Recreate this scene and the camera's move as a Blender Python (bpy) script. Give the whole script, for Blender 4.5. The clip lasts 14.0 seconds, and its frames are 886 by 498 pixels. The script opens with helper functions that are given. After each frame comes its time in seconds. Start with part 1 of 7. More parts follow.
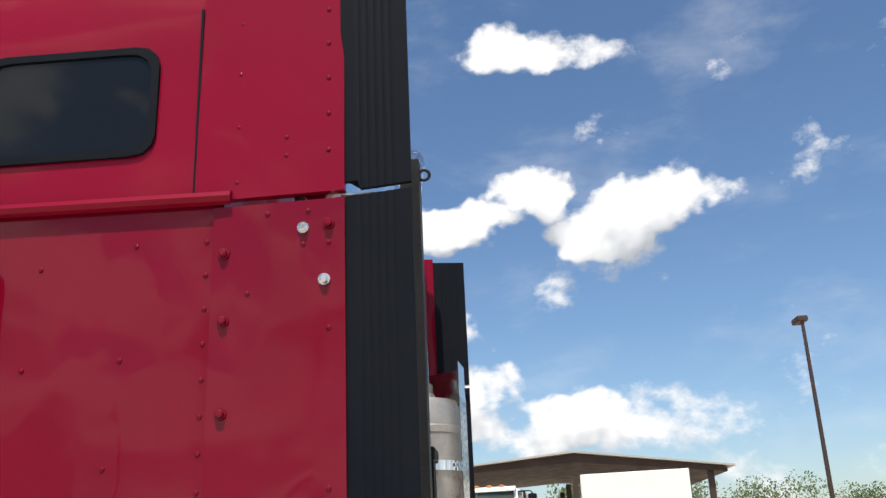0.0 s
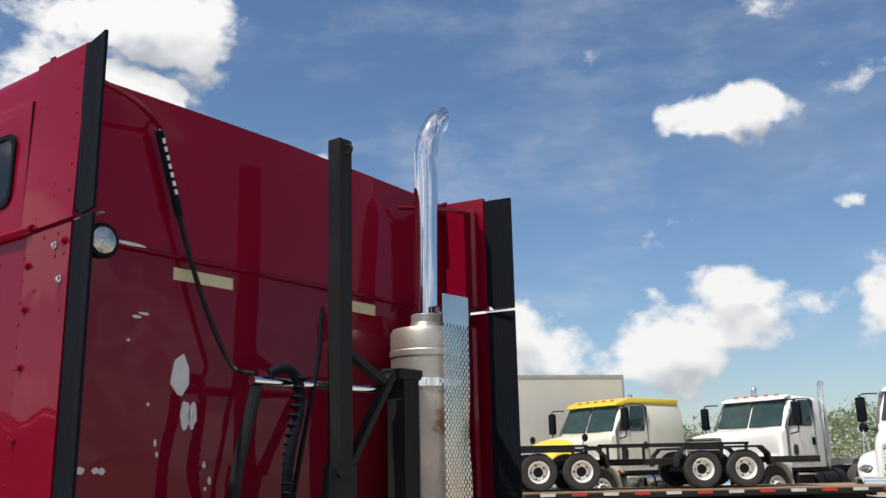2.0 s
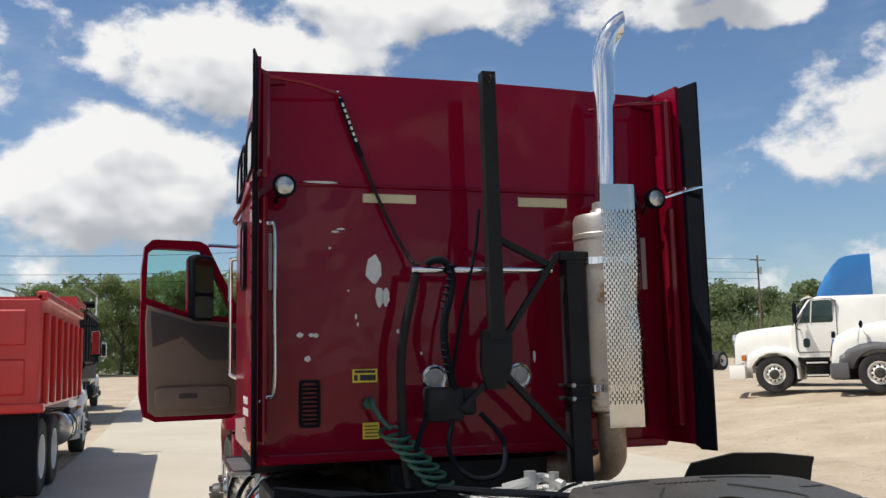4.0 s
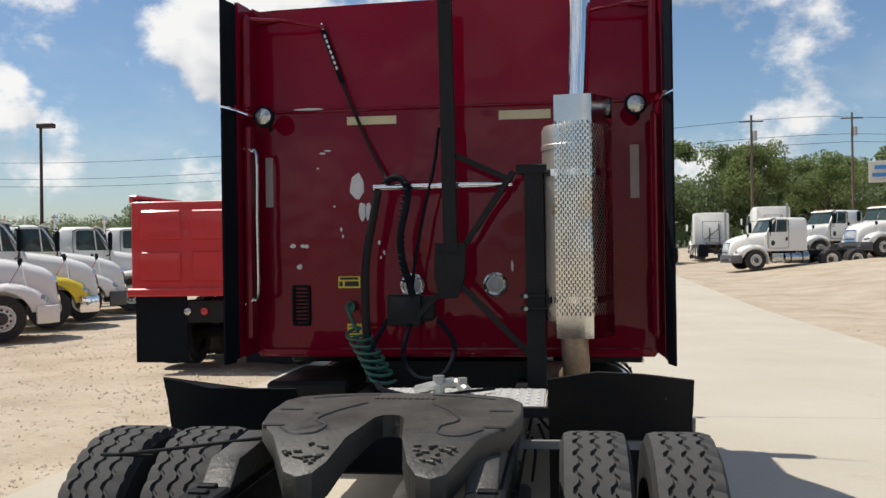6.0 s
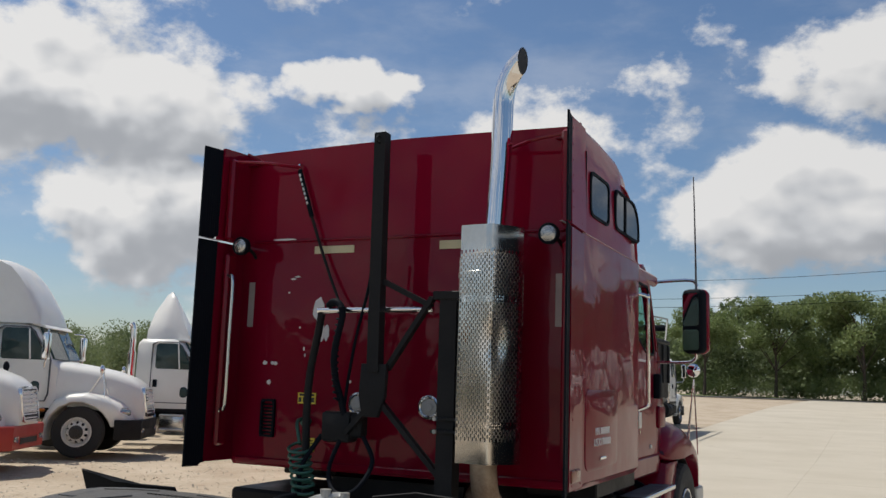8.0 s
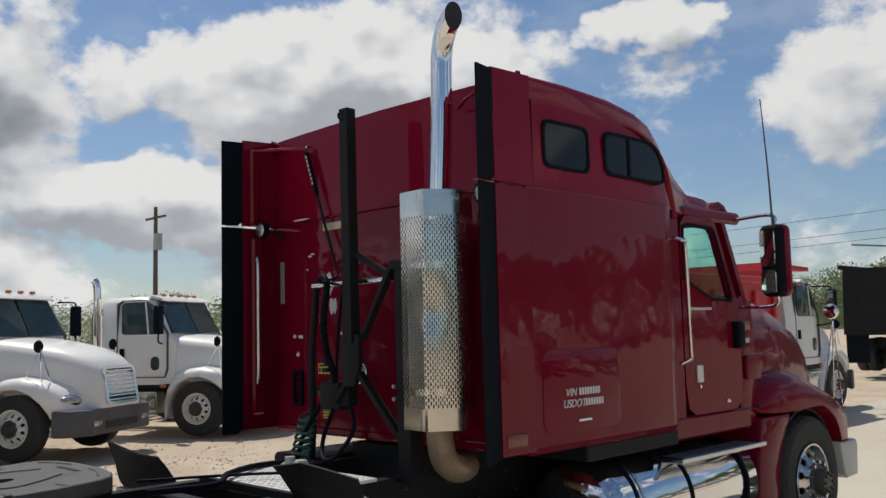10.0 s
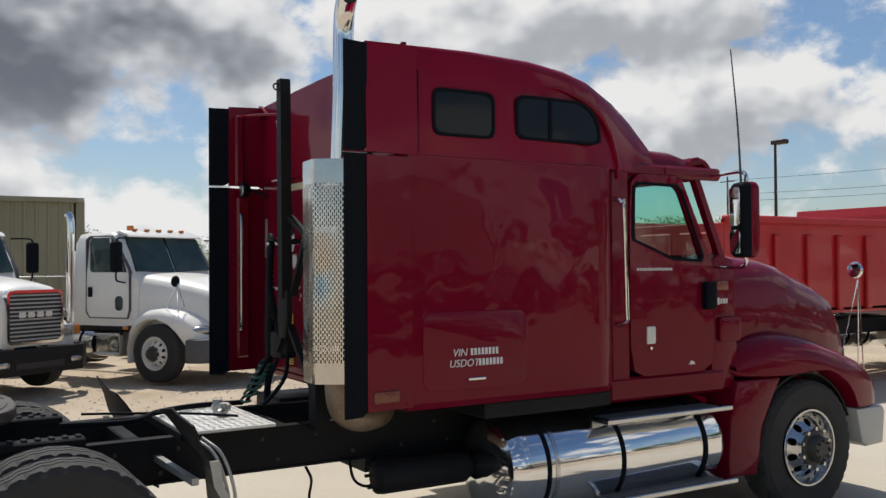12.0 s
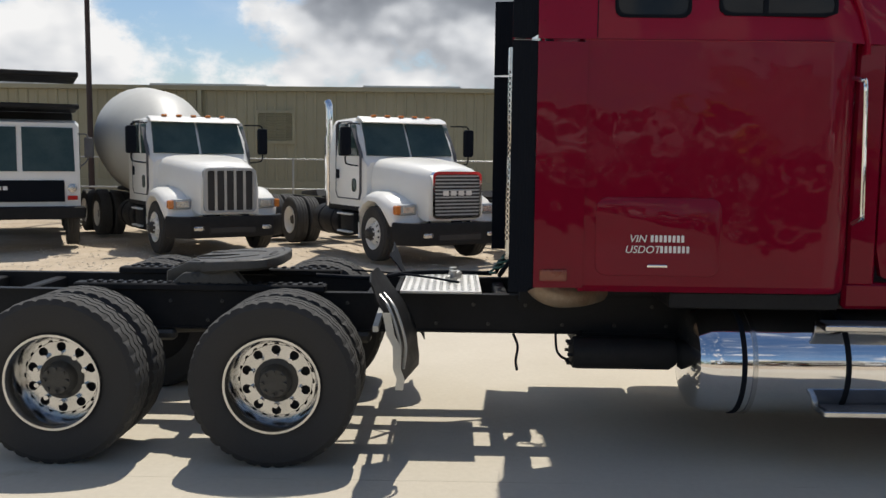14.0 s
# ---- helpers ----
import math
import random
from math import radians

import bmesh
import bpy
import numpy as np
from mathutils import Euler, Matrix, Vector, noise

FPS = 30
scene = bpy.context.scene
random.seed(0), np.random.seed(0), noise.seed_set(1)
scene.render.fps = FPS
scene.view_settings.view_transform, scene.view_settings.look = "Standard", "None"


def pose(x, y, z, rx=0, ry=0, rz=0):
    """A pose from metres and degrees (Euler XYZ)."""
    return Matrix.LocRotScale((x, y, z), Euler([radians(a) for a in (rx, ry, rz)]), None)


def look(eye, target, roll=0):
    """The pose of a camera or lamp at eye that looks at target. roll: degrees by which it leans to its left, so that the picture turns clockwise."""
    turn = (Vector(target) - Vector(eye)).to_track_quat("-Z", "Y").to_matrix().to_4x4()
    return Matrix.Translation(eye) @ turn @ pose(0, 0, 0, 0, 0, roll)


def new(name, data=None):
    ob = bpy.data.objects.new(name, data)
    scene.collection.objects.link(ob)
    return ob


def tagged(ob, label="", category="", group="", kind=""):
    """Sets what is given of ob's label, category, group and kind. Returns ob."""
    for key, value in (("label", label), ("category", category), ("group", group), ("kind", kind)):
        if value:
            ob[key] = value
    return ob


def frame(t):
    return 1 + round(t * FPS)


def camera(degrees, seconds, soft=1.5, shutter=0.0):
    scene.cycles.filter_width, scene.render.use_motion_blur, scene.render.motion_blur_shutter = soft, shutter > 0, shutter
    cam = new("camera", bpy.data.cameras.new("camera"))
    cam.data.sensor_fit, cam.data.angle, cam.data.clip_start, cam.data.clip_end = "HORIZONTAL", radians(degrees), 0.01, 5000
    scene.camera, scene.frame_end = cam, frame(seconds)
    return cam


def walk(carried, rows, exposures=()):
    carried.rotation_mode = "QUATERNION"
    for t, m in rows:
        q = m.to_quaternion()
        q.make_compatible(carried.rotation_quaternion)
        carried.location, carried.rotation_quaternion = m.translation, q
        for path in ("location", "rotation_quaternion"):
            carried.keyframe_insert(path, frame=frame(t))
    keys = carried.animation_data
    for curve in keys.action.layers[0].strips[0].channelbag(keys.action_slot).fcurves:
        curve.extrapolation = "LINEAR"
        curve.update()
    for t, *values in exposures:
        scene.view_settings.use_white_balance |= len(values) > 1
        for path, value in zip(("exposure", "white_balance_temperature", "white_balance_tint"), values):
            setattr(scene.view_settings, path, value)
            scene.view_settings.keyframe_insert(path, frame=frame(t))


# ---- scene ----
from mathutils import geometry

cam = camera(52.0, 14.0, shutter=0.0)
PATH = [
    (0, (-3.011, -0.59, 1.807), (-1.12, -0.47, 2.447), -2.5),
    (0.5, (-3.026, -1.105, 1.824), (-1.168, -0.637, 2.396), -2.3),
    (1, (-3.067, -1.744, 1.835), (-1.334, -0.925, 2.406), -2.8),
    (1.5, (-3.009, -2.275, 1.803), (-1.393, -1.213, 2.311), -1.9),
    (2, (-2.8, -2.887, 1.749), (-1.226, -1.746, 2.218), -1.2),
    (2.5, (-2.645, -3.451, 1.701), (-1.209, -2.136, 2.156), -2.1),
    (3, (-2.371, -3.858, 1.668), (-1.149, -2.326, 2.067), -2.1),
    (3.5, (-2.063, -4.417, 1.615), (-1.204, -2.64, 1.934), -2.0),
    (3.7, (-1.891, -4.599, 1.596), (-1.162, -2.76, 1.884), -1.6),
    (5.8, (0.475, -5.335, 1.706), (0.307, -3.343, 1.75), -1.1),
    (6, (0.664, -5.319, 1.725), (0.399, -3.337, 1.729), -0.8),
    (6.5, (1.182, -5.197, 1.697), (0.7, -3.256, 1.685), 0.3),
    (7, (1.735, -5.233, 1.681), (1.106, -3.338, 1.8), 0.6),
    (7.5, (2.24, -5.136, 1.709), (1.496, -3.294, 1.936), 2.1),
    (8, (2.676, -5.011, 1.676), (1.833, -3.221, 1.966), 1.9),
    (8.5, (3.166, -4.822, 1.732), (2.124, -3.132, 1.972), 0.4),
    (9, (3.505, -4.461, 1.728), (2.325, -2.86, 1.935), -0.2),
    (9.2, (3.673, -4.32, 1.721), (2.444, -2.756, 1.924), -0.4),
    (11.3, (5.283, -2.978, 1.892), (3.66, -1.812, 1.989), -1.4),
    (11.5, (5.382, -2.846, 1.865), (3.739, -1.709, 1.941), -1.0),
    (12, (5.717, -2.488, 1.927), (4.003, -1.457, 1.964), -0.4),
    (12.5, (6.081, -2.107, 1.917), (4.286, -1.234, 2.037), -0.4),
    (13, (6.245, -1.639, 1.921), (4.388, -0.905, 2.027), 1.3),
    (13.5, (6.427, -1.147, 1.889), (4.475, -0.71, 1.871), 0.4),
    (14, (6.505, -0.737, 1.892), (4.516, -0.761, 1.686), 0.7),
]
walk(cam, [(t, look(eye, target, roll)) for t, eye, target, roll in PATH],
     exposures=[(0, 0.45), (0.3, 0.15), (0.5, 0.05), (0.8, 0.1), (1.0, 0.2), (2.0, 0.25), (3.0, 0.2), (3.7, 0.15), (5.8, 0.1), (6.5, 0.2), (7.0, 0.15), (7.5, -0.08), (8.0, -0.18), (9.2, -0.2), (11.3, -0.2), (12.0, -0.1), (12.5, -0.06), (13.0, -0.25), (13.5, -0.1), (14.0, 0.05)])

# ---- world and light ----
SUN = Vector((-0.43, 0.035, 0.90)).normalized()
world = bpy.data.worlds.new("sky")
scene.world = world
world.use_nodes = True
W = world.node_tree
W.nodes.clear()


def wnode(kind, **values):
    n = W.nodes.new(kind)
    for k, v in values.items():
        n.inputs[k].default_value = v
    return n


def wmath(op, a, b=None, c=None):
    n = W.nodes.new("ShaderNodeMath")
    n.operation = op
    for i, v in enumerate((a, b, c)):
        if v is None:
            continue
        if isinstance(v, (int, float)):
            n.inputs[i].default_value = v
        else:
            W.links.new(v, n.inputs[i])
    return n.outputs[0]


sky = W.nodes.new("ShaderNodeTexSky")
sky.sky_type = "NISHITA"
sky.sun_disc = False
sky.sun_elevation = math.asin(SUN.z)
sky.sun_rotation = math.atan2(SUN.x, SUN.y)
sky.air_density, sky.dust_density, sky.ozone_density = 1.0, 0.8, 3.4
direction = W.nodes.new("ShaderNodeTexCoord").outputs["Generated"]
split = W.nodes.new("ShaderNodeSeparateXYZ")
W.links.new(direction, split.inputs[0])
dx, dy, dz = split.outputs


def wvec(op, a, b=None, c=None):
    n = W.nodes.new("ShaderNodeVectorMath")
    n.operation = op
    for k, v in enumerate((a, b, c)):
        if v is None:
            continue
        if isinstance(v, (tuple, Vector)):
            n.inputs[k].default_value = v
        else:
            W.links.new(v, n.inputs[k])
    return n


def wnoise(v, offset, scale, detail, rough=0.55, stretch=(1, 1, 1)):
    n = wnode("ShaderNodeTexNoise", Scale=scale, Detail=detail, Roughness=rough)
    W.links.new(wvec("MULTIPLY_ADD", v, stretch, offset).outputs[0], n.inputs["Vector"])
    return n.outputs


def wramp(fac, stops, kind="LINEAR"):
    n = W.nodes.new("ShaderNodeValToRGB")
    n.color_ramp.interpolation = kind
    while len(n.color_ramp.elements) < len(stops):
        n.color_ramp.elements.new(0.5)
    for e, (p, c) in zip(n.color_ramp.elements, stops):
        e.position, e.color = p, (*c, 1)
    W.links.new(fac, n.inputs[0])
    return n.outputs[0]


def wrange(v, lo, hi, out_lo=0.0, out_hi=1.0):
    n = W.nodes.new("ShaderNodeMapRange")
    n.interpolation_type = "SMOOTHSTEP"
    W.links.new(v, n.inputs["Value"])
    for k, q in (("From Min", lo), ("From Max", hi), ("To Min", out_lo), ("To Max", out_hi)):
        n.inputs[k].default_value = q
    return n.outputs[0]


# single cumulus clouds: azimuth from north to east, height, half width, half depth, in degrees
HEADS = ((92.5, 22, 3.6, 1.9), (86, 19.8, 3.6, 1.4), (99, 19.5, 5.5, 1.8), (94, 30.5, 7, 1.6), (85.6, 14, 2.4, 2.3), (84.5, 9.6, 5, 3.2),
         (92, 7.4, 5, 1.5), (72.5, 20, 3.6, 2.2), (79, 15.4, 2.4, 0.9), (70, 8.3, 6.5, 3), (37, 27, 5, 1.8), (33, 22.6, 3.2, 1.7),
         (45, 13.5, 8.5, 4.8), (58, 7, 8, 3), (36, 19.8, 5, 1.3), (3, 18.5, 10, 4.2), (18, 22.6, 13, 3), (-2, 12, 9, 4), (-18, 15.5, 8.5, 5),
         (-31, 17.6, 4, 1.6), (-40, 9, 7, 2.8), (-53, 15.5, 13, 3), (-90, 15, 19, 7), (-62, 8, 9, 2.2))


def density(d, detail):
    sep = W.nodes.new("ShaderNodeSeparateXYZ")
    W.links.new(d, sep.inputs[0])
    x, y, z = sep.outputs
    az = wmath("MULTIPLY", wmath("ARCTAN2", x, y), 180 / math.pi)
    el = wmath("MULTIPLY", wmath("ARCSINE", z), 180 / math.pi)
    warp = wnoise(d, (2.0, 5.0, 1.0), 7.0, 4.0, 0.6)["Color"]
    wsep = W.nodes.new("ShaderNodeSeparateXYZ")
    W.links.new(warp, wsep.inputs[0])
    az = wmath("ADD", az, wmath("MULTIPLY_ADD", wsep.outputs[0], 14.0, -7.0))
    el = wmath("ADD", el, wmath("MULTIPLY_ADD", wsep.outputs[1], 7.0, -3.5))
    heads = None
    for a, e, w, h in HEADS:
        u = wmath("MULTIPLY_ADD", az, 0.8 / w, -0.8 * a / w)
        v = wmath("MULTIPLY_ADD", el, 0.8 / h, -0.8 * e / h)
        one = wmath("SUBTRACT", 1.0, wmath("MULTIPLY_ADD", u, u, wmath("MULTIPLY", v, v)))
        heads = one if heads is None else wmath("SMOOTH_MAX", heads, one, 0.25)
    heads = wmath("MAXIMUM", heads, 0.0)
    body = wnoise(d, (3.1, 7.7, 0.4), 6.8, detail, 0.61, (1, 1, 1.5))["Fac"]
    large = wnoise(d, (9.0, 2.0, 1.0), 3.2, 3.0, 0.5, (1, 1, 1.6))["Fac"]
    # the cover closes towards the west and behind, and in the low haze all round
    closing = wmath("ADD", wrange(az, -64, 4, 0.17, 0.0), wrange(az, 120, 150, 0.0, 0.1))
    low = wrange(el, 3.0, 11.0, 0.10, 0.0)
    noise_sum = wmath("ADD", wmath("MULTIPLY_ADD", body, 1.4, -0.7), wmath("MULTIPLY_ADD", large, 0.55, -0.275))
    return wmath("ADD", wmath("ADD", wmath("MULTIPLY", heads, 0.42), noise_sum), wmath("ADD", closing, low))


EDGE = 0.16
dens = density(direction, 9)
toward = wvec("NORMALIZE", wvec("ADD", direction, SUN * 0.04).outputs[0]).outputs[0]
soft = density(direction, 3)
dens_sun = density(toward, 3)
mask = wrange(dens, EDGE - 0.05, EDGE + 0.15)
veil = wrange(wnoise(direction, (1.0, 4.0, 2.0), 4.0, 8.0, 0.62, (1, 1, 2.6))["Fac"], 0.46, 0.75, 0.0, 0.22)
mask = wmath("MAXIMUM", mask, veil)
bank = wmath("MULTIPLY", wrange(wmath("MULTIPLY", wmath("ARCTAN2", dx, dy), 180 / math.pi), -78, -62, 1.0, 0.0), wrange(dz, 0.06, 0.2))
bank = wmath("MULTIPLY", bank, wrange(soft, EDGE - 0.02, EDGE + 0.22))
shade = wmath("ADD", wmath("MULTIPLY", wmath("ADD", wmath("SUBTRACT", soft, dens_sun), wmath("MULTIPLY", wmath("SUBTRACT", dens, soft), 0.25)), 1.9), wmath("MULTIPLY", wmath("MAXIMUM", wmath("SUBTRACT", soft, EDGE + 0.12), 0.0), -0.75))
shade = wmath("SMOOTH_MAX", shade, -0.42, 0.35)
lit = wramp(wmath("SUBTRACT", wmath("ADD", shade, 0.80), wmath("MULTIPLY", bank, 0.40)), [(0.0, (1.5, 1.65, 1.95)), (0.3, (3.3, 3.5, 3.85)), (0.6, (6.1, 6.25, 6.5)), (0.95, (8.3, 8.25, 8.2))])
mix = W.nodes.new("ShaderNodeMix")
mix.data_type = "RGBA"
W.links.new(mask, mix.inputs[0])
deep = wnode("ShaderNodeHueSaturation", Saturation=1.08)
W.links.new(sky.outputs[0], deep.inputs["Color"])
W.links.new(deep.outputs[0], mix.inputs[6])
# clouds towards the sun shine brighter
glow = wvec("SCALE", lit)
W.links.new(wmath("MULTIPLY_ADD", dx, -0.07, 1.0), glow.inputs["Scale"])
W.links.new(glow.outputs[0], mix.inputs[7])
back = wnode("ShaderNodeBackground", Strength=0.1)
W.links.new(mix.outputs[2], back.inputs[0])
out = W.nodes.new("ShaderNodeOutputWorld")
W.links.new(back.outputs[0], out.inputs[0])

sun = new("sun", bpy.data.lights.new("sun", "SUN"))
sun.data.energy, sun.data.angle, sun.data.color = 4.0, radians(0.55), (1.0, 0.95, 0.87)
sun.matrix_world = look(SUN * 60, (0, 0, 0))

# ---- materials ----


def make(name, a, b=None, rough=0.5, metal=0.0, scale=2.0, grain=40.0, bump=0.1, coat=0.0, spots=None, spot_scale=8.0, spot_at=0.66, rough_var=0.12, stretch=None, spec=0.5):
    """A surface that wanders between colours a and b, with fine grain in relief, and spots of a third colour."""
    m = bpy.data.materials.new(name)
    m.use_nodes = True
    t = m.node_tree
    n, l = t.nodes, t.links
    p = n["Principled BSDF"]
    where = n.new("ShaderNodeTexCoord").outputs["Object"]
    if stretch:
        s = n.new("ShaderNodeMapping")
        s.inputs["Scale"].default_value = stretch
        l.new(where, s.inputs[0])
        where = s.outputs[0]
    b = b or tuple(c * 0.85 for c in a)

    def tex(sc, det, rg=0.6):
        x = n.new("ShaderNodeTexNoise")
        x.inputs["Scale"].default_value, x.inputs["Detail"].default_value, x.inputs["Roughness"].default_value = sc, det, rg
        l.new(where, x.inputs["Vector"])
        return x.outputs["Fac"]

    def ramp(f, lo, hi):
        r = n.new("ShaderNodeMapRange")
        r.inputs["From Min"].default_value, r.inputs["From Max"].default_value = lo, hi
        l.new(f, r.inputs["Value"])
        return r.outputs[0]

    def blend(f, c0, c1):
        x = n.new("ShaderNodeMix")
        x.data_type = "RGBA"
        l.new(f, x.inputs[0])
        for i, c in ((6, c0), (7, c1)):
            if isinstance(c, tuple):
                x.inputs[i].default_value = (*c, 1)
            else:
                l.new(c, x.inputs[i])
        return x.outputs[2]

    wide, fine = tex(scale, 5), tex(grain, 4)
    both = n.new("ShaderNodeMath")
    both.operation = "MULTIPLY_ADD"
    l.new(fine, both.inputs[0])
    both.inputs[1].default_value = 0.45
    l.new(wide, both.inputs[2])
    colour = blend(ramp(both.outputs[0], 0.5, 0.95), a, b)
    if spots:
        colour = blend(ramp(tex(spot_scale, 6, 0.65), spot_at, spot_at + 0.05), colour, spots)
    l.new(colour, p.inputs["Base Color"])
    r = n.new("ShaderNodeMapRange")
    r.inputs["To Min"].default_value, r.inputs["To Max"].default_value = max(0.0, rough - rough_var), min(1.0, rough + rough_var)
    r.inputs["From Min"].default_value, r.inputs["From Max"].default_value = 0.3, 0.7
    l.new(wide, r.inputs["Value"])
    l.new(r.outputs[0], p.inputs["Roughness"])
    p.inputs["Metallic"].default_value = metal
    p.inputs["Specular IOR Level"].default_value = spec
    p.inputs["Coat Weight"].default_value = coat
    p.inputs["Coat Roughness"].default_value = 0.04
    if bump:
        q = n.new("ShaderNodeBump")
        q.inputs["Strength"].default_value, q.inputs["Distance"].default_value = bump, 0.01
        l.new(fine, q.inputs["Height"])
        l.new(q.outputs[0], p.inputs["Normal"])
    return m


def wavy(m, scale, strength):
    """Soft dents, as of thin sheet metal."""
    n, l = m.node_tree.nodes, m.node_tree.links
    p = n["Principled BSDF"]
    x = n.new("ShaderNodeTexNoise")
    x.inputs["Scale"].default_value, x.inputs["Detail"].default_value = scale, 1.5
    l.new(n["Texture Coordinate"].outputs["Object"], x.inputs["Vector"])
    q = n.new("ShaderNodeBump")
    q.inputs["Strength"].default_value, q.inputs["Distance"].default_value = strength, 0.05
    l.new(x.outputs["Fac"], q.inputs["Height"])
    l.new(q.outputs[0], p.inputs["Normal"])
    l.new(q.outputs[0], p.inputs["Coat Normal"])
    return m


def glass(name, tint, clear):
    m = bpy.data.materials.new(name)
    m.use_nodes = True
    t = m.node_tree
    n, l = t.nodes, t.links
    n.remove(n["Principled BSDF"])
    o = n["Material Output"]
    see = n.new("ShaderNodeBsdfTransparent")
    see.inputs[0].default_value = (*tint, 1)
    shine = n.new("ShaderNodeBsdfGlossy")
    shine.inputs["Roughness"].default_value = 0.02
    lw = n.new("ShaderNodeLayerWeight")
    power = n.new("ShaderNodeMath")
    power.operation = "POWER"
    power.inputs[1].default_value = 4.0
    l.new(lw.outputs["Facing"], power.inputs[0])
    fres = n.new("ShaderNodeMath")
    fres.operation = "MULTIPLY_ADD"
    fres.inputs[1].default_value, fres.inputs[2].default_value = 0.75, 0.03
    l.new(power.outputs[0], fres.inputs[0])
    mx = n.new("ShaderNodeMixShader")
    l.new(fres.outputs[0], mx.inputs[0])
    l.new(see.outputs[0], mx.inputs[1])
    l.new(shine.outputs[0], mx.inputs[2])
    l.new(mx.outputs[0], o.inputs[0])
    return m


RED = wavy(make("red_paint", (0.187, 0.0016, 0.017), (0.15, 0.0013, 0.0137), 0.42, 0.0, 1.2, 300, 0, 0.45, rough_var=0.05, spec=0.03), 4.0, 0.11)
# lighter copy of the red: the cap's extra sun put into the colour
RED_LIT = wavy(make("red_paint_lit", (0.235, 0.002, 0.021), (0.195, 0.0017, 0.0175), 0.42, 0.0, 1.2, 300, 0, 0.38, rough_var=0.05, spec=0.03), 2.6, 0.08)
RED_IN = make("red_wall_paint", (0.205, 0.0025, 0.015), (0.16, 0.002, 0.012), 0.42, 0.0, 1.6, 200, 0.004, 0.6, spec=0.05)
BRIGHT_RED = make("bright_red_paint", (0.55, 0.012, 0.016), (0.46, 0.012, 0.014), 0.4, 0, 1.5, 60, 0.05, 0.4)
RUBBER = make("black_rubber", (0.006, 0.008, 0.012), (0.010, 0.012, 0.0165), 0.65, 0, 3, 90, 0.03, spec=0.06)
TYRE = make("tyre_rubber", (0.020, 0.0196, 0.019), (0.034, 0.032, 0.030), 0.8, 0, 6, 120, 0.25)
TREAD = make("worn_tread_rubber", (0.045, 0.044, 0.042), (0.075, 0.072, 0.066), 0.9, 0, 9, 140, 0.3)
BLACK = make("black_frame_paint", (0.015, 0.0155, 0.017), (0.025, 0.0247, 0.0245), 0.5, 0.0, 4, 70, 0.15, 0.0, spec=0.1, spots=(0.045, 0.038, 0.03), spot_at=0.73)
GREASE = make("greasy_dark_steel", (0.048, 0.045, 0.039), (0.082, 0.076, 0.065), 0.5, 0.1, 5, 60, 0.3, spots=(0.028, 0.026, 0.024), spot_scale=4, spot_at=0.60, spec=0.4)
CHROME = make("chrome", (0.82, 0.82, 0.83), (0.74, 0.74, 0.75), 0.06, 1.0, 3, 60, 0.005, rough_var=0.03)
GUARD = make("polished_guard_steel", (0.66, 0.65, 0.62), (0.52, 0.51, 0.48), 0.15, 1.0, 5, 60, 0.01, rough_var=0.07)
ALLOY = make("polished_aluminium", (0.60, 0.60, 0.60), (0.50, 0.50, 0.49), 0.20, 1.0, 6, 80, 0.01, rough_var=0.06)
STEEL = make("heat_stained_steel", (0.58, 0.55, 0.50), (0.42, 0.38, 0.33), 0.42, 0.75, 4, 60, 0.06, spots=(0.30, 0.17, 0.09), spot_scale=3.2, spot_at=0.58)
RUSTY = make("rusty_pipe", (0.42, 0.33, 0.24), (0.25, 0.16, 0.10), 0.55, 0.5, 5, 60, 0.2)
PLATE = make("chequer_plate_aluminium", (0.80, 0.79, 0.76), (0.66, 0.65, 0.61), 0.42, 0.4, 6, 90, 0.2)
WHITE = make("white_paint", (0.86, 0.84, 0.78), (0.78, 0.76, 0.70), 0.38, 0, 1.2, 80, 0.02, 0.4, spots=(0.66, 0.63, 0.57), spot_scale=2.5, spot_at=0.72)
CREAM = make("cream_paint", (0.74, 0.71, 0.58), (0.66, 0.63, 0.52), 0.4, 0, 1.3, 80, 0.02, 0.3)
YELLOW = make("yellow_paint", (0.80, 0.60, 0.03), (0.72, 0.52, 0.03), 0.4, 0, 1.5, 80, 0.02, 0.4)
BLUE = make("blue_paint", (0.03, 0.20, 0.50), (0.03, 0.16, 0.42), 0.35, 0, 1.2, 80, 0.02, 0.5)
RED_BUMPER = make("faded_red_paint", (0.42, 0.035, 0.025), (0.34, 0.03, 0.02), 0.5, 0, 2, 60, 0.05)
GREY_PLASTIC = make("grey_plastic", (0.10, 0.10, 0.105), (0.07, 0.07, 0.075), 0.6, 0, 3, 80, 0.1)
BEIGE = make("door_trim_vinyl", (0.17, 0.13, 0.105), (0.14, 0.105, 0.085), 0.6, 0, 3, 150, 0.15)
DARK_TRIM = make("dark_trim_vinyl", (0.035, 0.032, 0.032), (0.05, 0.045, 0.045), 0.55, 0, 3, 150, 0.15)
DARK_GLASS = make("tinted_glass", (0.006, 0.008, 0.011), (0.009, 0.011, 0.014), 0.05, 0, 2, 40, 0, rough_var=0.02, spec=0.25)
TRUCK_GLASS = make("cab_glass", (0.022, 0.045, 0.043), (0.05, 0.075, 0.07), 0.05, 0, 2, 40, 0, rough_var=0.03, spec=0.3)
CLEAR = glass("green_tinted_glass", (0.80, 0.96, 0.91), 0.9)
TAPE = make("yellowed_reflective_tape", (0.62, 0.55, 0.34), (0.52, 0.46, 0.28), 0.45, 0, 5, 90, 0.05)
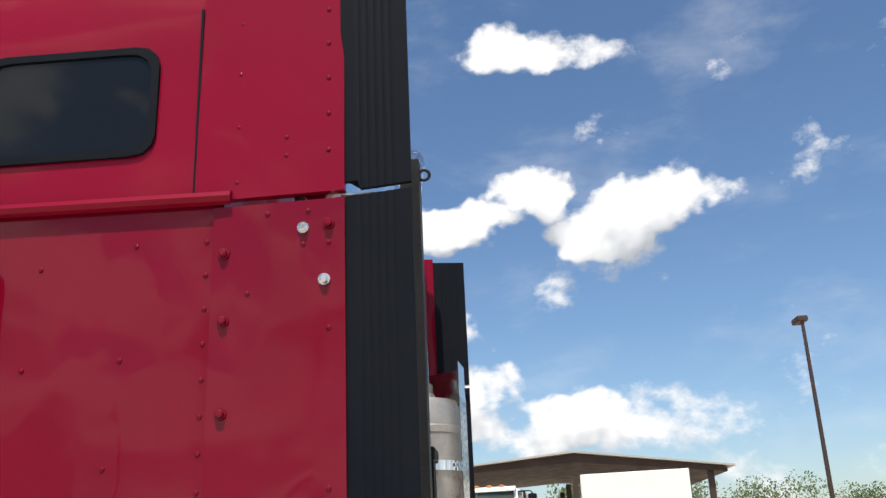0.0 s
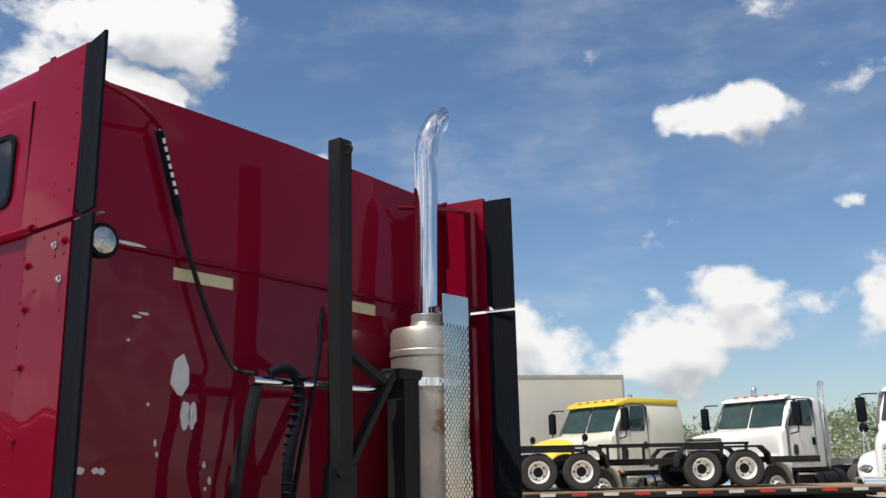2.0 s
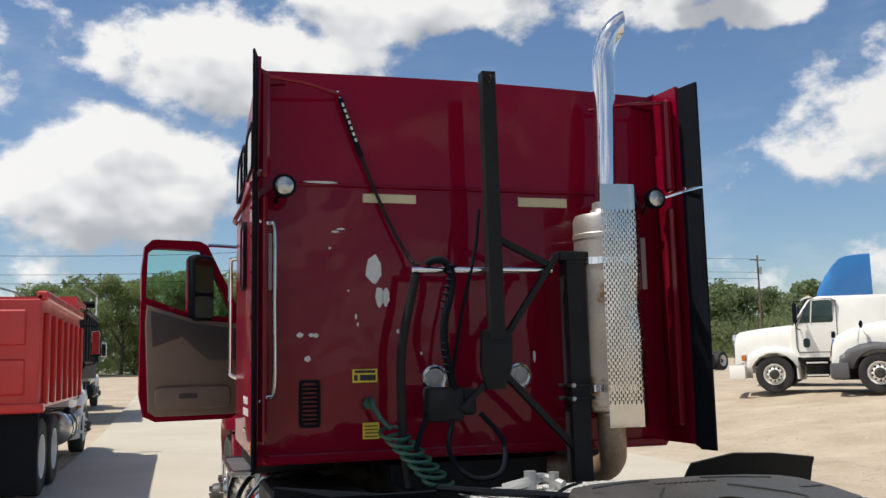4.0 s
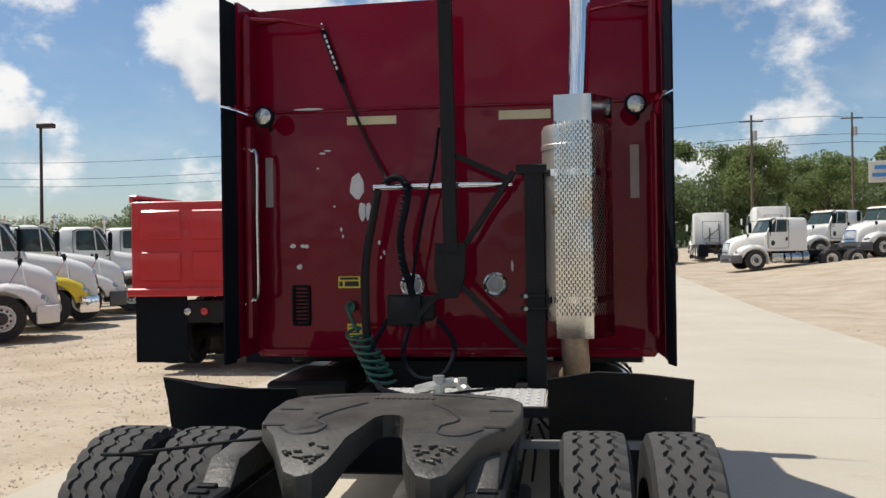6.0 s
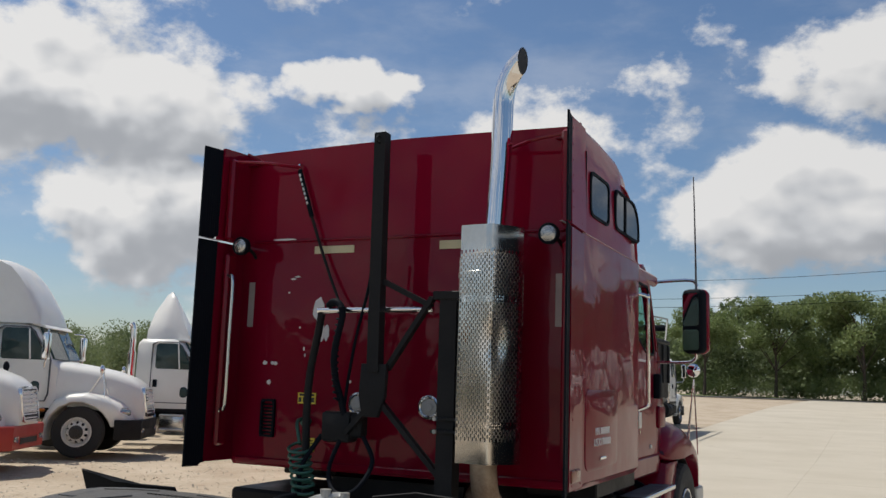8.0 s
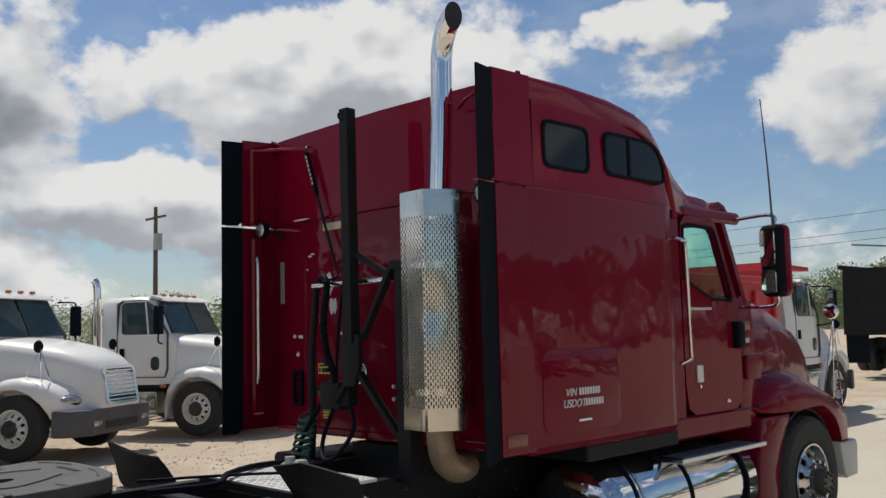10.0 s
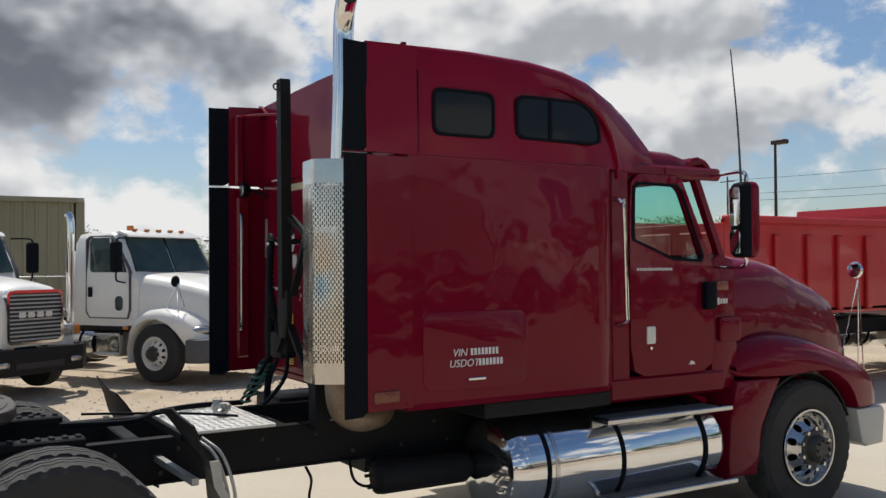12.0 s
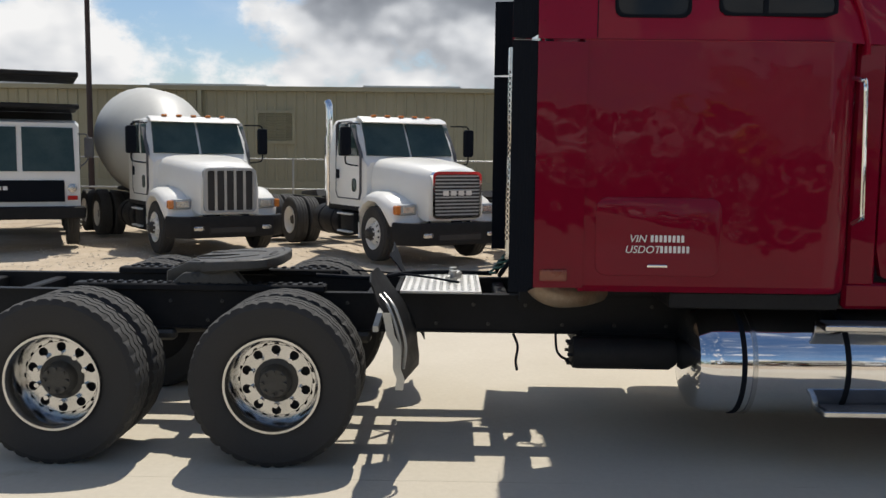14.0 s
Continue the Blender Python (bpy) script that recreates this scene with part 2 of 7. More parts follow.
GREY_TAPE = make("worn_grey_tape", (0.38, 0.33, 0.30), (0.30, 0.25, 0.23), 0.5, 0, 6, 90, 0.05)
PRIMER = make("bare_primer", (0.72, 0.71, 0.70), (0.60, 0.58, 0.57), 0.6, 0, 5, 70, 0.05)
LENS = make("lamp_lens", (0.62, 0.62, 0.60), (0.30, 0.30, 0.29), 0.10, 0.8, 20, 80, 0.3)
AMBER = make("amber_lens", (0.62, 0.20, 0.03), (0.52, 0.15, 0.02), 0.2, 0, 5, 80, 0.05, 0.5)
DARK_AMBER = make("dark_amber_lens", (0.22, 0.045, 0.02), (0.16, 0.03, 0.015), 0.3, 0, 5, 80, 0.05, 0.4)
RED_LENS = make("red_lens", (0.50, 0.015, 0.012), (0.42, 0.012, 0.010), 0.2, 0, 5, 80, 0.05, 0.5)
GREEN = make("green_coil_hose", (0.03, 0.13, 0.09), (0.02, 0.09, 0.06), 0.4, 0, 5, 80, 0.03)
LABEL_YELLOW = make("yellow_label", (0.75, 0.58, 0.05), (0.68, 0.52, 0.05), 0.5, 0, 8, 80, 0.02)
# flat black for print, and for hollows whose dark is put into the colour
INK_HOLLOW = make("ink_and_hollow_black", (0.02, 0.02, 0.02), None, 0.6)
SIGN_WHITE = make("white_lettering", (0.80, 0.78, 0.76), (0.70, 0.68, 0.66), 0.5, 0, 20, 90, 0)
MIRROR = make("mirror_glass", (0.85, 0.87, 0.88), None, 0.02, 1.0, 2, 40, 0, rough_var=0.01)
CONCRETE = make("worn_concrete", (0.54, 0.485, 0.385), (0.46, 0.41, 0.32), 0.85, 0, 0.35, 22, 0.25, spots=(0.44, 0.385, 0.295), spot_scale=0.8, spot_at=0.64)
GRAVEL = make("sandy_gravel", (0.53, 0.44, 0.325), (0.37, 0.29, 0.20), 0.92, 0, 0.7, 16, 1.0, spots=(0.33, 0.26, 0.18), spot_scale=6, spot_at=0.60)
STONE = make("gravel_stone", (0.58, 0.50, 0.39), (0.42, 0.35, 0.26), 0.9, 0, 4, 60, 0.3)
TAN = make("tan_sheet_metal", (0.34, 0.31, 0.20), (0.29, 0.265, 0.17), 0.5, 0, 0.6, 40, 0.05)
ROOF = make("galvanised_roof", (0.50, 0.49, 0.45), (0.40, 0.39, 0.36), 0.5, 0.3, 0.8, 40, 0.05)
BROWN = make("brown_roof_steel", (0.045, 0.024, 0.019), (0.032, 0.017, 0.014), 0.6, 0, 1.5, 40, 0.1)
DECK = make("worn_deck_planks", (0.30, 0.20, 0.12), (0.20, 0.13, 0.08), 0.8, 0, 2, 40, 0.3)
BOX_WHITE = make("dull_white_panel", (0.56, 0.55, 0.50), (0.48, 0.47, 0.43), 0.5, 0, 0.7, 40, 0.03)
GREY_STEEL = make("grey_box_steel", (0.42, 0.43, 0.43), (0.34, 0.35, 0.35), 0.5, 0.2, 0.7, 40, 0.04)
GALV = make("galvanised_steel", (0.45, 0.45, 0.43), (0.36, 0.36, 0.34), 0.45, 0.6, 3, 60, 0.05)
WOOD_POLE = make("weathered_pole_wood", (0.16, 0.12, 0.09), (0.11, 0.085, 0.065), 0.9, 0, 3, 40, 0.4, stretch=(4, 4, 0.5))
FENCE_WOOD = make("grey_fence_wood", (0.36, 0.31, 0.25), (0.26, 0.22, 0.17), 0.85, 0, 2, 40, 0.3, stretch=(4, 4, 0.5))
BARK = make("bark", (0.10, 0.075, 0.055), (0.06, 0.045, 0.035), 0.95, 0, 3, 20, 0.6)
LEAF = make("leaves", (0.25, 0.31, 0.115), (0.15, 0.20, 0.075), 0.6, 0, 0.35, 3, 0)
LEAF_DARK = make("dark_leaves", (0.24, 0.29, 0.13), (0.14, 0.185, 0.085), 0.6, 0, 0.25, 3, 0)
GRASS = make("rough_grass", (0.12, 0.15, 0.045), (0.08, 0.10, 0.03), 0.9, 0, 0.4, 9, 0.4)
ASPHALT = make("road_asphalt", (0.10, 0.098, 0.092), (0.075, 0.073, 0.07), 0.9, 0, 0.5, 30, 0.3)

for m in (LEAF, LEAF_DARK):
    # leaves let some light through
    n, l = m.node_tree.nodes, m.node_tree.links
    tr = n.new("ShaderNodeBsdfTranslucent")
    mx = n.new("ShaderNodeMixShader")
    mx.inputs[0].default_value = 0.45
    base = n["Principled BSDF"].inputs["Base Color"].links[0].from_socket
    l.new(base, tr.inputs[0])
    l.new(n["Principled BSDF"].outputs[0], mx.inputs[1])
    l.new(tr.outputs[0], mx.inputs[2])
    l.new(mx.outputs[0], n["Material Output"].inputs[0])

# ---- mesh helpers ----


def box(bm, c, s, bevel=0.0, turn=None, seg=1):
    m = Matrix.Translation(c) @ (turn.to_4x4() if turn else Matrix()) @ Matrix.Diagonal((*s, 1))
    r = bmesh.ops.create_cube(bm, size=1, matrix=m)
    if bevel:
        edges = {e for v in r["verts"] for e in v.link_edges}
        bmesh.ops.bevel(bm, geom=list(edges), offset=bevel, segments=seg, affect="EDGES", profile=0.5)
    return bm


def ring(c, axis_u, axis_v, r, seg):
    return [Vector(c) + axis_u * (r * math.cos(2 * math.pi * i / seg)) + axis_v * (r * math.sin(2 * math.pi * i / seg)) for i in range(seg)]


def frame_of(d):
    d = d.normalized()
    u = d.cross(Vector((0, 0, 1)) if abs(d.z) < 0.9 else Vector((0, 1, 0))).normalized()
    return u, d.cross(u).normalized()


def skin(bm, rings, caps=True, closed=True):
    rows = [[bm.verts.new(p) for p in r] for r in rings]
    k = len(rows[0])
    for a, b in zip(rows, rows[1:]):
        for i in range(k if closed else k - 1):
            j = (i + 1) % k
            bm.faces.new((a[i], a[j], b[j], b[i]))
    if caps and closed:
        bm.faces.new(rows[0][::-1])
        bm.faces.new(rows[-1])
    return bm


def cyl(bm, p0, p1, r, r1=None, seg=18):
    p0, p1 = Vector(p0), Vector(p1)
    u, v = frame_of(p1 - p0)
    return skin(bm, [ring(p0, u, v, r, seg), ring(p1, u, v, r if r1 is None else r1, seg)])


def smooth_line(pts, n=6):
    """A rounded line through the points."""
    pts = [Vector(p) for p in pts]
    ext = [2 * pts[0] - pts[1]] + pts + [2 * pts[-1] - pts[-2]]
    res = []
    for i in range(1, len(ext) - 2):
        a, b, c, d = ext[i - 1:i + 3]
        for k in range(n):
            t = k / n
            res.append(0.5 * (2 * b + (c - a) * t + (2 * a - 5 * b + 4 * c - d) * t * t + (3 * b - a - 3 * c + d) * t ** 3))
    return res + [pts[-1]]


def tube(bm, pts, r, seg=10, n=6):
    line = smooth_line(pts, n) if n > 1 else [Vector(p) for p in pts]
    d = line[1] - line[0]
    u, v = frame_of(d)
    rings = []
    for i, p in enumerate(line):
        e = (line[min(i + 1, len(line) - 1)] - line[max(i - 1, 0)]).normalized()
        u = (u - e * u.dot(e)).normalized()
        v = e.cross(u)
        rad = r(i / (len(line) - 1)) if callable(r) else r
        rings.append(ring(p, u, v, rad, seg))
    return skin(bm, rings)


def bar(bm, p0, p1, w, h=None):
    """A square bar from p0 to p1."""
    p0, p1 = Vector(p0), Vector(p1)
    u, v = frame_of(p1 - p0)
    u, v = u * w / 2, v * (h or w) / 2
    return skin(bm, [[p + u + v, p - u + v, p - u - v, p + u - v] for p in (p0, p1)])


AX = {"x": lambda a, b, c: Vector((c, a, b)), "y": lambda a, b, c: Vector((a, c, b)), "z": lambda a, b, c: Vector((a, b, c))}


def prism(bm, poly, axis, lo, hi, bevel=0.0, seg=2):
    """A polygon drawn across the axis, drawn out from lo to hi."""
    at = AX[axis]
    a = [bm.verts.new(at(*p, lo)) for p in poly]
    b = [bm.verts.new(at(*p, hi)) for p in poly]
    k = len(poly)
    faces = [bm.faces.new((a[i], a[(i + 1) % k], b[(i + 1) % k], b[i])) for i in range(k)]
    ends = [bm.faces.new(a[::-1]), bm.faces.new(b)]
    bmesh.ops.recalc_face_normals(bm, faces=faces + ends)
    if bevel:
        edges = {e for f in ends for e in f.edges}
        bmesh.ops.bevel(bm, geom=list(edges), offset=bevel, segments=seg, affect="EDGES", profile=0.5)
    return bm


def rounded(x0, x1, y0, y1, r, n=5):
    """A rectangle with rounded corners; r: one radius, or four from the lower left round."""
    rr = r if isinstance(r, (tuple, list)) else (r,) * 4
    pts = []
    for (cx, cy, a0), q in zip(((x0, y0, 180), (x1, y0, 270), (x1, y1, 0), (x0, y1, 90)), rr):
        ox, oy = cx + (q if cx == x0 else -q), cy + (q if cy == y0 else -q)
        for i in range(n + 1):
            a = radians(a0 + 90 * i / n)
            pts.append((ox + q * math.cos(a), oy + q * math.sin(a)))
    return pts


def around(poly, n, c=None):
    """n points on the outline, by the angle seen from c."""
    c = c or (sum(p[0] for p in poly) / len(poly), sum(p[1] for p in poly) / len(poly))
    res = []
    for i in range(n):
        a = 2 * math.pi * (i + 0.5) / n
        d = (math.cos(a), math.sin(a))
        best = None
        for (ax, ay), (bx, by) in zip(poly, poly[1:] + poly[:1]):
            ex, ey = bx - ax, by - ay
            den = d[0] * ey - d[1] * ex
            if abs(den) < 1e-12:
                continue
            t = ((ax - c[0]) * ey - (ay - c[1]) * ex) / den
            s = ((ax - c[0]) * d[1] - (ay - c[1]) * d[0]) / den
            if t > 0 and -1e-6 <= s <= 1 + 1e-6 and (best is None or t > best):
                best = t
        res.append((c[0] + d[0] * best, c[1] + d[1] * best))
    return res


def holed(bm, outer, inner, axis, lo, hi, n=56):
    """A panel with an opening that goes through it."""
    c = (sum(p[0] for p in inner) / len(inner), sum(p[1] for p in inner) / len(inner))
    at = AX[axis]
    po, pi = around(outer, n, c), around(inner, n, c)
    v = [[bm.verts.new(at(*p, h)) for p in pp] for pp in (po, pi) for h in (lo, hi)]
    for i in range(n):
        j = (i + 1) % n
        for a, b in ((0, 1), (1, 3), (3, 2), (2, 0)):
            bm.faces.new((v[a][i], v[a][j], v[b][j], v[b][i]))
    bmesh.ops.recalc_face_normals(bm, faces=bm.faces[:])
    return bm


def lathe(bm, profile, c, axis=Vector((1, 0, 0)), seg=36, caps=True):
    u, v = frame_of(axis)
    return skin(bm, [ring(Vector(c) + axis * h, u, v, max(r, 0.001), seg) for r, h in profile], caps)


def mesh_of(bm, name, material, sharp=35):
    bmesh.ops.recalc_face_normals(bm, faces=bm.faces[:])
    me = bpy.data.meshes.new(name)
    bm.to_mesh(me)
    bm.free()
    for p in me.polygons:
        p.use_smooth = True
    me.set_sharp_from_angle(angle=radians(sharp))
    me.materials.append(material)
    return me


def part(name, bm, material, parent, label="", sharp=35):
    me = bm if isinstance(bm, bpy.types.Mesh) else mesh_of(bm, name, material, sharp)
    ob = new(name, me)
    ob.parent = parent
    if label:
        ob["label"] = label
    return ob


def thing(name, label, category, m=None, group="", kind=""):
    ob = tagged(new(name), label, category, group, kind)
    ob.empty_display_size = 0.2
    if m:
        ob.matrix_basis = m
    return ob


def solo(name, bm, material, label, category, group="", kind="", sharp=35):
    return tagged(new(name, mesh_of(bm, name, material, sharp)), label, category, group, kind)


B = bmesh.new


def lettering(text, size, m, material, parent, name="lettering", label="", slant=0.0, thick=0.002):
    cu = bpy.data.curves.new(name, "FONT")
    cu.body, cu.size, cu.extrude, cu.shear, cu.align_x = text, size, thick, slant, "LEFT"
    tmp = new(name, cu)
    me = bpy.data.meshes.new_from_object(tmp.evaluated_get(bpy.context.evaluated_depsgraph_get()))
    bpy.data.objects.remove(tmp)
    me.transform(m)
    me.materials.clear()
    me.materials.append(material)
    return part(name, me, material, parent, label)


def ground_z(x, y):
    """The lot: level round the truck, rising gently towards the road and the east side."""
    z = 0.0
    if y > 20:
        z += 0.019 * (min(y, 60) - 20)
    if y > 60:
        z += 0.006 * (min(y, 110) - 60)
    if x > 9:
        z += 0.1 * (min(x, 15.5) - 9)
    return z


# ---- the red tractor ----
truck = thing("semi_truck", "dark red sleeper tractor truck with black frame, parked on concrete", "truck")
SIDES = ((-1, "left"), (1, "right"))

# sleeper box
bm = B()
prof = [(-1.2, 2.56), (-1.2, 1.14), (-1.17, 1.10), (1.17, 1.10), (1.2, 1.14), (1.2, 2.56)]
skin(bm, [[Vector((x * k, y, z)) for x, z in prof] for y, k in ((0.0, 1), (1.40, 1), (1.50, 0.985), (1.56, 0.95), (1.60, 0.90))])
sleeper = part("sleeper_box", bm, RED, truck)

# roof cap, a rounded dome that falls to the cab roof
bm = B()
rows = []
for y, top, w, lean in ((0.0, 3.195, 1.197, 0.005), (0.1, 3.205, 1.197, 0.008), (0.45, 3.22, 1.197, 0.012), (0.9, 3.215, 1.197, 0.02), (1.2, 3.19, 1.19, 0.035), (1.42, 3.15, 1.175, 0.06), (1.56, 3.105, 1.15, 0.08), (1.70, 3.065, 1.11, 0.09), (1.82, 3.015, 1.075, 0.10), (1.92, 2.955, 1.055, 0.10), (2.02, 2.865, 1.04, 0.09), (2.09, 2.775, 1.03, 0.06), (2.13, 2.68, 1.02, 0.04)):
    k = 0.45 if y <= 0.1 else 0.7 if y < 0.5 else 0.9 if y < 1 else 1.0
    half = [(w, 2.56), (w - lean * 0.2, 2.56 + (top - 2.56) * 0.3), (w - lean * 0.6, 2.56 + (top - 2.56) * 0.62), (w - lean - 0.006 * k, top - 0.085 * k), (w - lean - 0.022 * k, top - 0.035 * k), (w - lean - 0.06 * k, top - 0.01 * k), (w - lean - 0.12, top), (0.5, top + 0.012), (0, top + 0.018)]
    rows.append([Vector((x, y, z)) for x, z in half] + [Vector((-x, y, z)) for x, z in half[-2::-1]])
skin(bm, rows)
cap = part("roof_cap", bm, RED_LIT, truck, sharp=50)

# raised crease over the front of the cap's windows, drip rail and rear lip
for s, _ in SIDES:
    bm = B()
    tube(bm, [(s * 1.212, -0.02, 2.565), (s * 1.212, 0.8, 2.572), (s * 1.212, 1.45, 2.59), (s * 1.15, 1.58, 2.6)] if s < 0 else [(1.197, 0.0, 2.56), (1.197, 0.8, 2.56), (1.197, 1.42, 2.56)], 0.016 if s < 0 else 0.006, 8)
    part("drip_rail" if s < 0 else "seam_strip", bm, RED_LIT if s < 0 else RED_IN, truck)
    bm = B()
    tube(bm, [(s * 1.168, 1.0, 3.05), (s * 1.164, 1.17, 3.035), (s * 1.145, 1.41, 2.955), (s * 1.13, 1.55, 2.83), (s * 1.125, 1.63, 2.62), (s * 1.12, 1.645, 2.50)], lambda q: 0.004 + 0.016 * min(1.0, q * 2.5), 8)
    part("cap_crease", bm, RED_LIT, truck)
bm = B()
box(bm, (0, -0.008, 2.575), (2.2, 0.022, 0.018), 0.006)
part("rear_lip", bm, RED, truck)
bm = B()
box(bm, (0.0, -0.004, 1.13), (2.30, 0.02, 0.045), 0.008)
part("rear_sill", bm, RED, truck)

# dark windows of the sleeper
for s, _ in SIDES:
    for y0, y1, z0, z1, rr in ((0.165, 0.60, 2.685, 2.965, 0.05), (0.755, 1.43, 2.70, 2.975, (0.05, 0.03, 0.20, 0.06))):
        bm = B()
        out_p, in_p = rounded(y0, y1, z0, z1, rr), rounded(y0 + 0.018, y1 - 0.018, z0 + 0.018, z1 - 0.018, rr)
        lo, hi = (1.165, 1.204) if s > 0 else (-1.204, -1.165)
        holed(bm, out_p, in_p, "x", lo, hi)
        w = part("sleeper_window", bm, RUBBER, truck, "dark tinted window in a black rubber frame")
        bm = B()
        prism(bm, in_p, "x", s * 1.17, s * 1.198)
        part("pane", bm, DARK_GLASS, w)
        if y1 > 1:
            bm = B()
            box(bm, (s * 1.20, 1.02, 2.835), (0.012, 0.028, 0.25), 0.003)
            part("window_bar", bm, RUBBER, w)

# side extenders: red panel and ribbed rubber flap, upper and lower
for s, _ in SIDES:
    for z0, z1, zf0, zf1 in ((1.125, 2.545, 1.10, 2.548), (2.562, 3.19, 2.562, 3.165)):
        bm = B()
        # a panel with a slight outward lean
        lap = 0.065 if z1 > 3 else 0.02
        poly = [(1.185, lap), (1.206, lap), (1.222, -0.27), (1.20, -0.27)]
        a = [Vector((s * x, y, z0)) for x, y in poly]
        drop = 0.012 if z1 > 3 else 0.0
        b = [Vector((s * (x - (0.012 if z1 > 3 else 0)), y, z1 - (drop if y < 0 else 0))) for x, y in poly]
        skin(bm, [a, b])
        ext = part("side_extender", bm, RED_LIT if z1 > 3 else RED, truck)
        bm = B()
        n = 26
        pts = []
        for i in range(n + 1):
            t = i / n
            pts.append((1.214 + 0.03 * t - (0.002 if i in (7, 10, 13, 16, 19) else 0.0), -0.262 - 0.155 * t))
        poly = pts + [(x - 0.012, y) for x, y in pts[::-1]]
        skin(bm, [[Vector((s * x, y, zf0 + (0.02 if y > -0.3 else 0))) for x, y in poly], [Vector((s * x, y, zf1)) for x, y in poly]])
        part("rubber_flap", bm, RUBBER, ext, "ribbed black rubber flap")
        if zf0 < 2:
            bm = B()
            box(bm, (s * 1.203, -0.335, 2.555), (0.014, 0.15, 0.003))
            part("seam_strip", bm, GALV, ext)
    bm = B()
    box(bm, (s * 1.198, 0.068, 2.815), (0.009, 0.006, 0.48))
    part("panel_seam", bm, RUBBER, truck)
    # inner stiffener of the extender, gusset and top strut
    bm = B()
    box(bm, (s * 1.165, -0.20, 2.84), (0.05, 0.07, 0.55), 0.015)
    part("extender_stiffener", bm, RED_IN, truck)
    bm = B()
    box(bm, (s * 1.168, -0.17, 1.85), (0.04, 0.10, 1.25), 0.015)
    part("extender_stiffener", bm, RED_IN, truck)
    bm = B()
    prism(bm, [(s * 1.19, 3.10), (s * 1.19, 3.205), (s * 1.10, 3.165), (s * 1.04, 3.12)], "y", -0.03, 0.0)
    part("corner_gusset", bm, RED, truck)
    bm = B()
    tube(bm, [(s * 1.18, -0.2, 3.10), (s * 0.95, -0.16, 3.085), (s * 0.74, -0.04, 3.07)], 0.011, 8)
    part("strut", bm, RED_IN, truck)

# bolts and rivets on the sides
BOLT = B()
lathe(BOLT, [(0.013, 0), (0.013, 0.006), (0.009, 0.006), (0.009, 0.013), (0.006, 0.015)], (0, 0, 0), seg=10)
BOLT = mesh_of(BOLT, "bolt", CHROME)
RED_BOLT = BOLT.copy()
RED_BOLT.materials[0] = RED
BLACK_BOLT = BOLT.copy()
BLACK_BOLT.materials[0] = GREASE
RIVET = B()
lathe(RIVET, [(0.0065, 0), (0.0055, 0.003), (0.003, 0.0045)], (0, 0, 0), seg=8)
RIVET = mesh_of(RIVET, "rivet", RED)


def side_x(y, z):
    """Half the width of the side skin, the extender's lean included."""
    if y > 0.02:
        return 1.199
    lean = 0.012 * max(0.0, (z - 2.562) / 0.6)
    return 1.205 + 0.016 * (0.02 - y) / 0.29 - lean


BIG = ((-0.18, 2.481), (-0.226, 2.363), (-0.235, 2.487), (-0.006, 2.438), (-0.009, 2.289), (-0.011, 2.096), (-0.013, 1.86), (-0.016, 1.62))
for s, _ in SIDES:
    if s < 0:
        for i, (y, z) in enumerate(BIG):
            o = part("bolt", BOLT if i < 2 else RED_BOLT, CHROME, truck)
            o.location, o.rotation_euler = (-side_x(y, z), y, z), (0, 0, math.pi)
    spots = [(0.035, 2.47 - 0.075 * i) for i in range(17)] if s < 0 else []
    spots += [(-0.235, 2.66 + 0.09 * i) for i in range(6)] + [(-0.03, 2.60 + 0.135 * i) for i in range(5)]
    if s < 0:
        spots += [(-0.14, 2.70), (-0.14, 2.655), (0.19, 2.47), (-0.18, 2.445), (-0.235, 2.445), (-0.06, 2.345), (0.40, 2.43), (0.21, 2.22), (-0.235, 2.26), (0.42, 2.21), (0.23, 2.0), (0.45, 1.98), (-0.235, 1.94), (-0.10, 2.52), (-0.19, 2.52)]
    else:
        spots += [(0.2, 1.95), (-0.21, 1.50), (-0.21, 1.85), (-0.21, 1.15), (-0.02, 1.15)]
    for y, z in spots:
        o = part("rivet", RIVET, RED, truck)
        o.location, o.rotation_euler = (s * side_x(y, z), y, z), (0, 0, 0 if s > 0 else math.pi)

# luggage doors, markers, lettering
for s, _ in SIDES:
    bm = B()
    prism(bm, rounded(0.09, 0.82, 1.20, 1.66, 0.07), "x", *sorted((s * 1.19, s * 1.2045)), bevel=0.004)
    d = part("luggage_door", bm, RED, truck)
    bm = B()
    box(bm, (s * 1.209, 0.455, 1.258), (0.012, 0.12, 0.018), 0.004)
    part("latch", bm, CHROME, d, "chrome latch")
    bm = B()
    prism(bm, rounded(-0.235, -0.075, 1.165, 1.232, 0.012), "x", *sorted((s * 1.204, s * 1.228)), bevel=0.006)
    part("marker_light", bm, AMBER if s < 0 else DARK_AMBER, truck, "amber side marker light")
    # two lines of white lettering: a word and a row of bars each
    for k, (word, y0, z, nbar, wy) in enumerate((("VIN", 0.285, 1.398, 8, 0.125), ("USDOT", 0.262, 1.335, 7, 0.205))):
        flip = Matrix(((0, 0, s, 0), (s, 0, 0, 0), (0, 1, 0, 0), (0, 0, 0, 1)))
        start = y0 if s > 0 else 0.90 - y0
        lettering(word, 0.062, Matrix.Translation((s * 1.205, start, z)) @ flip, SIGN_WHITE, d, slant=0.2)
        for i in range(nbar):
            bm = B()
            yy = y0 + wy + i * 0.0255
            yy = yy if s > 0 else 0.90 - yy
            box(bm, (s * 1.206, yy + s * 0.01, z + 0.022), (0.003, 0.016, 0.040))
            part("bar", bm, SIGN_WHITE, d)
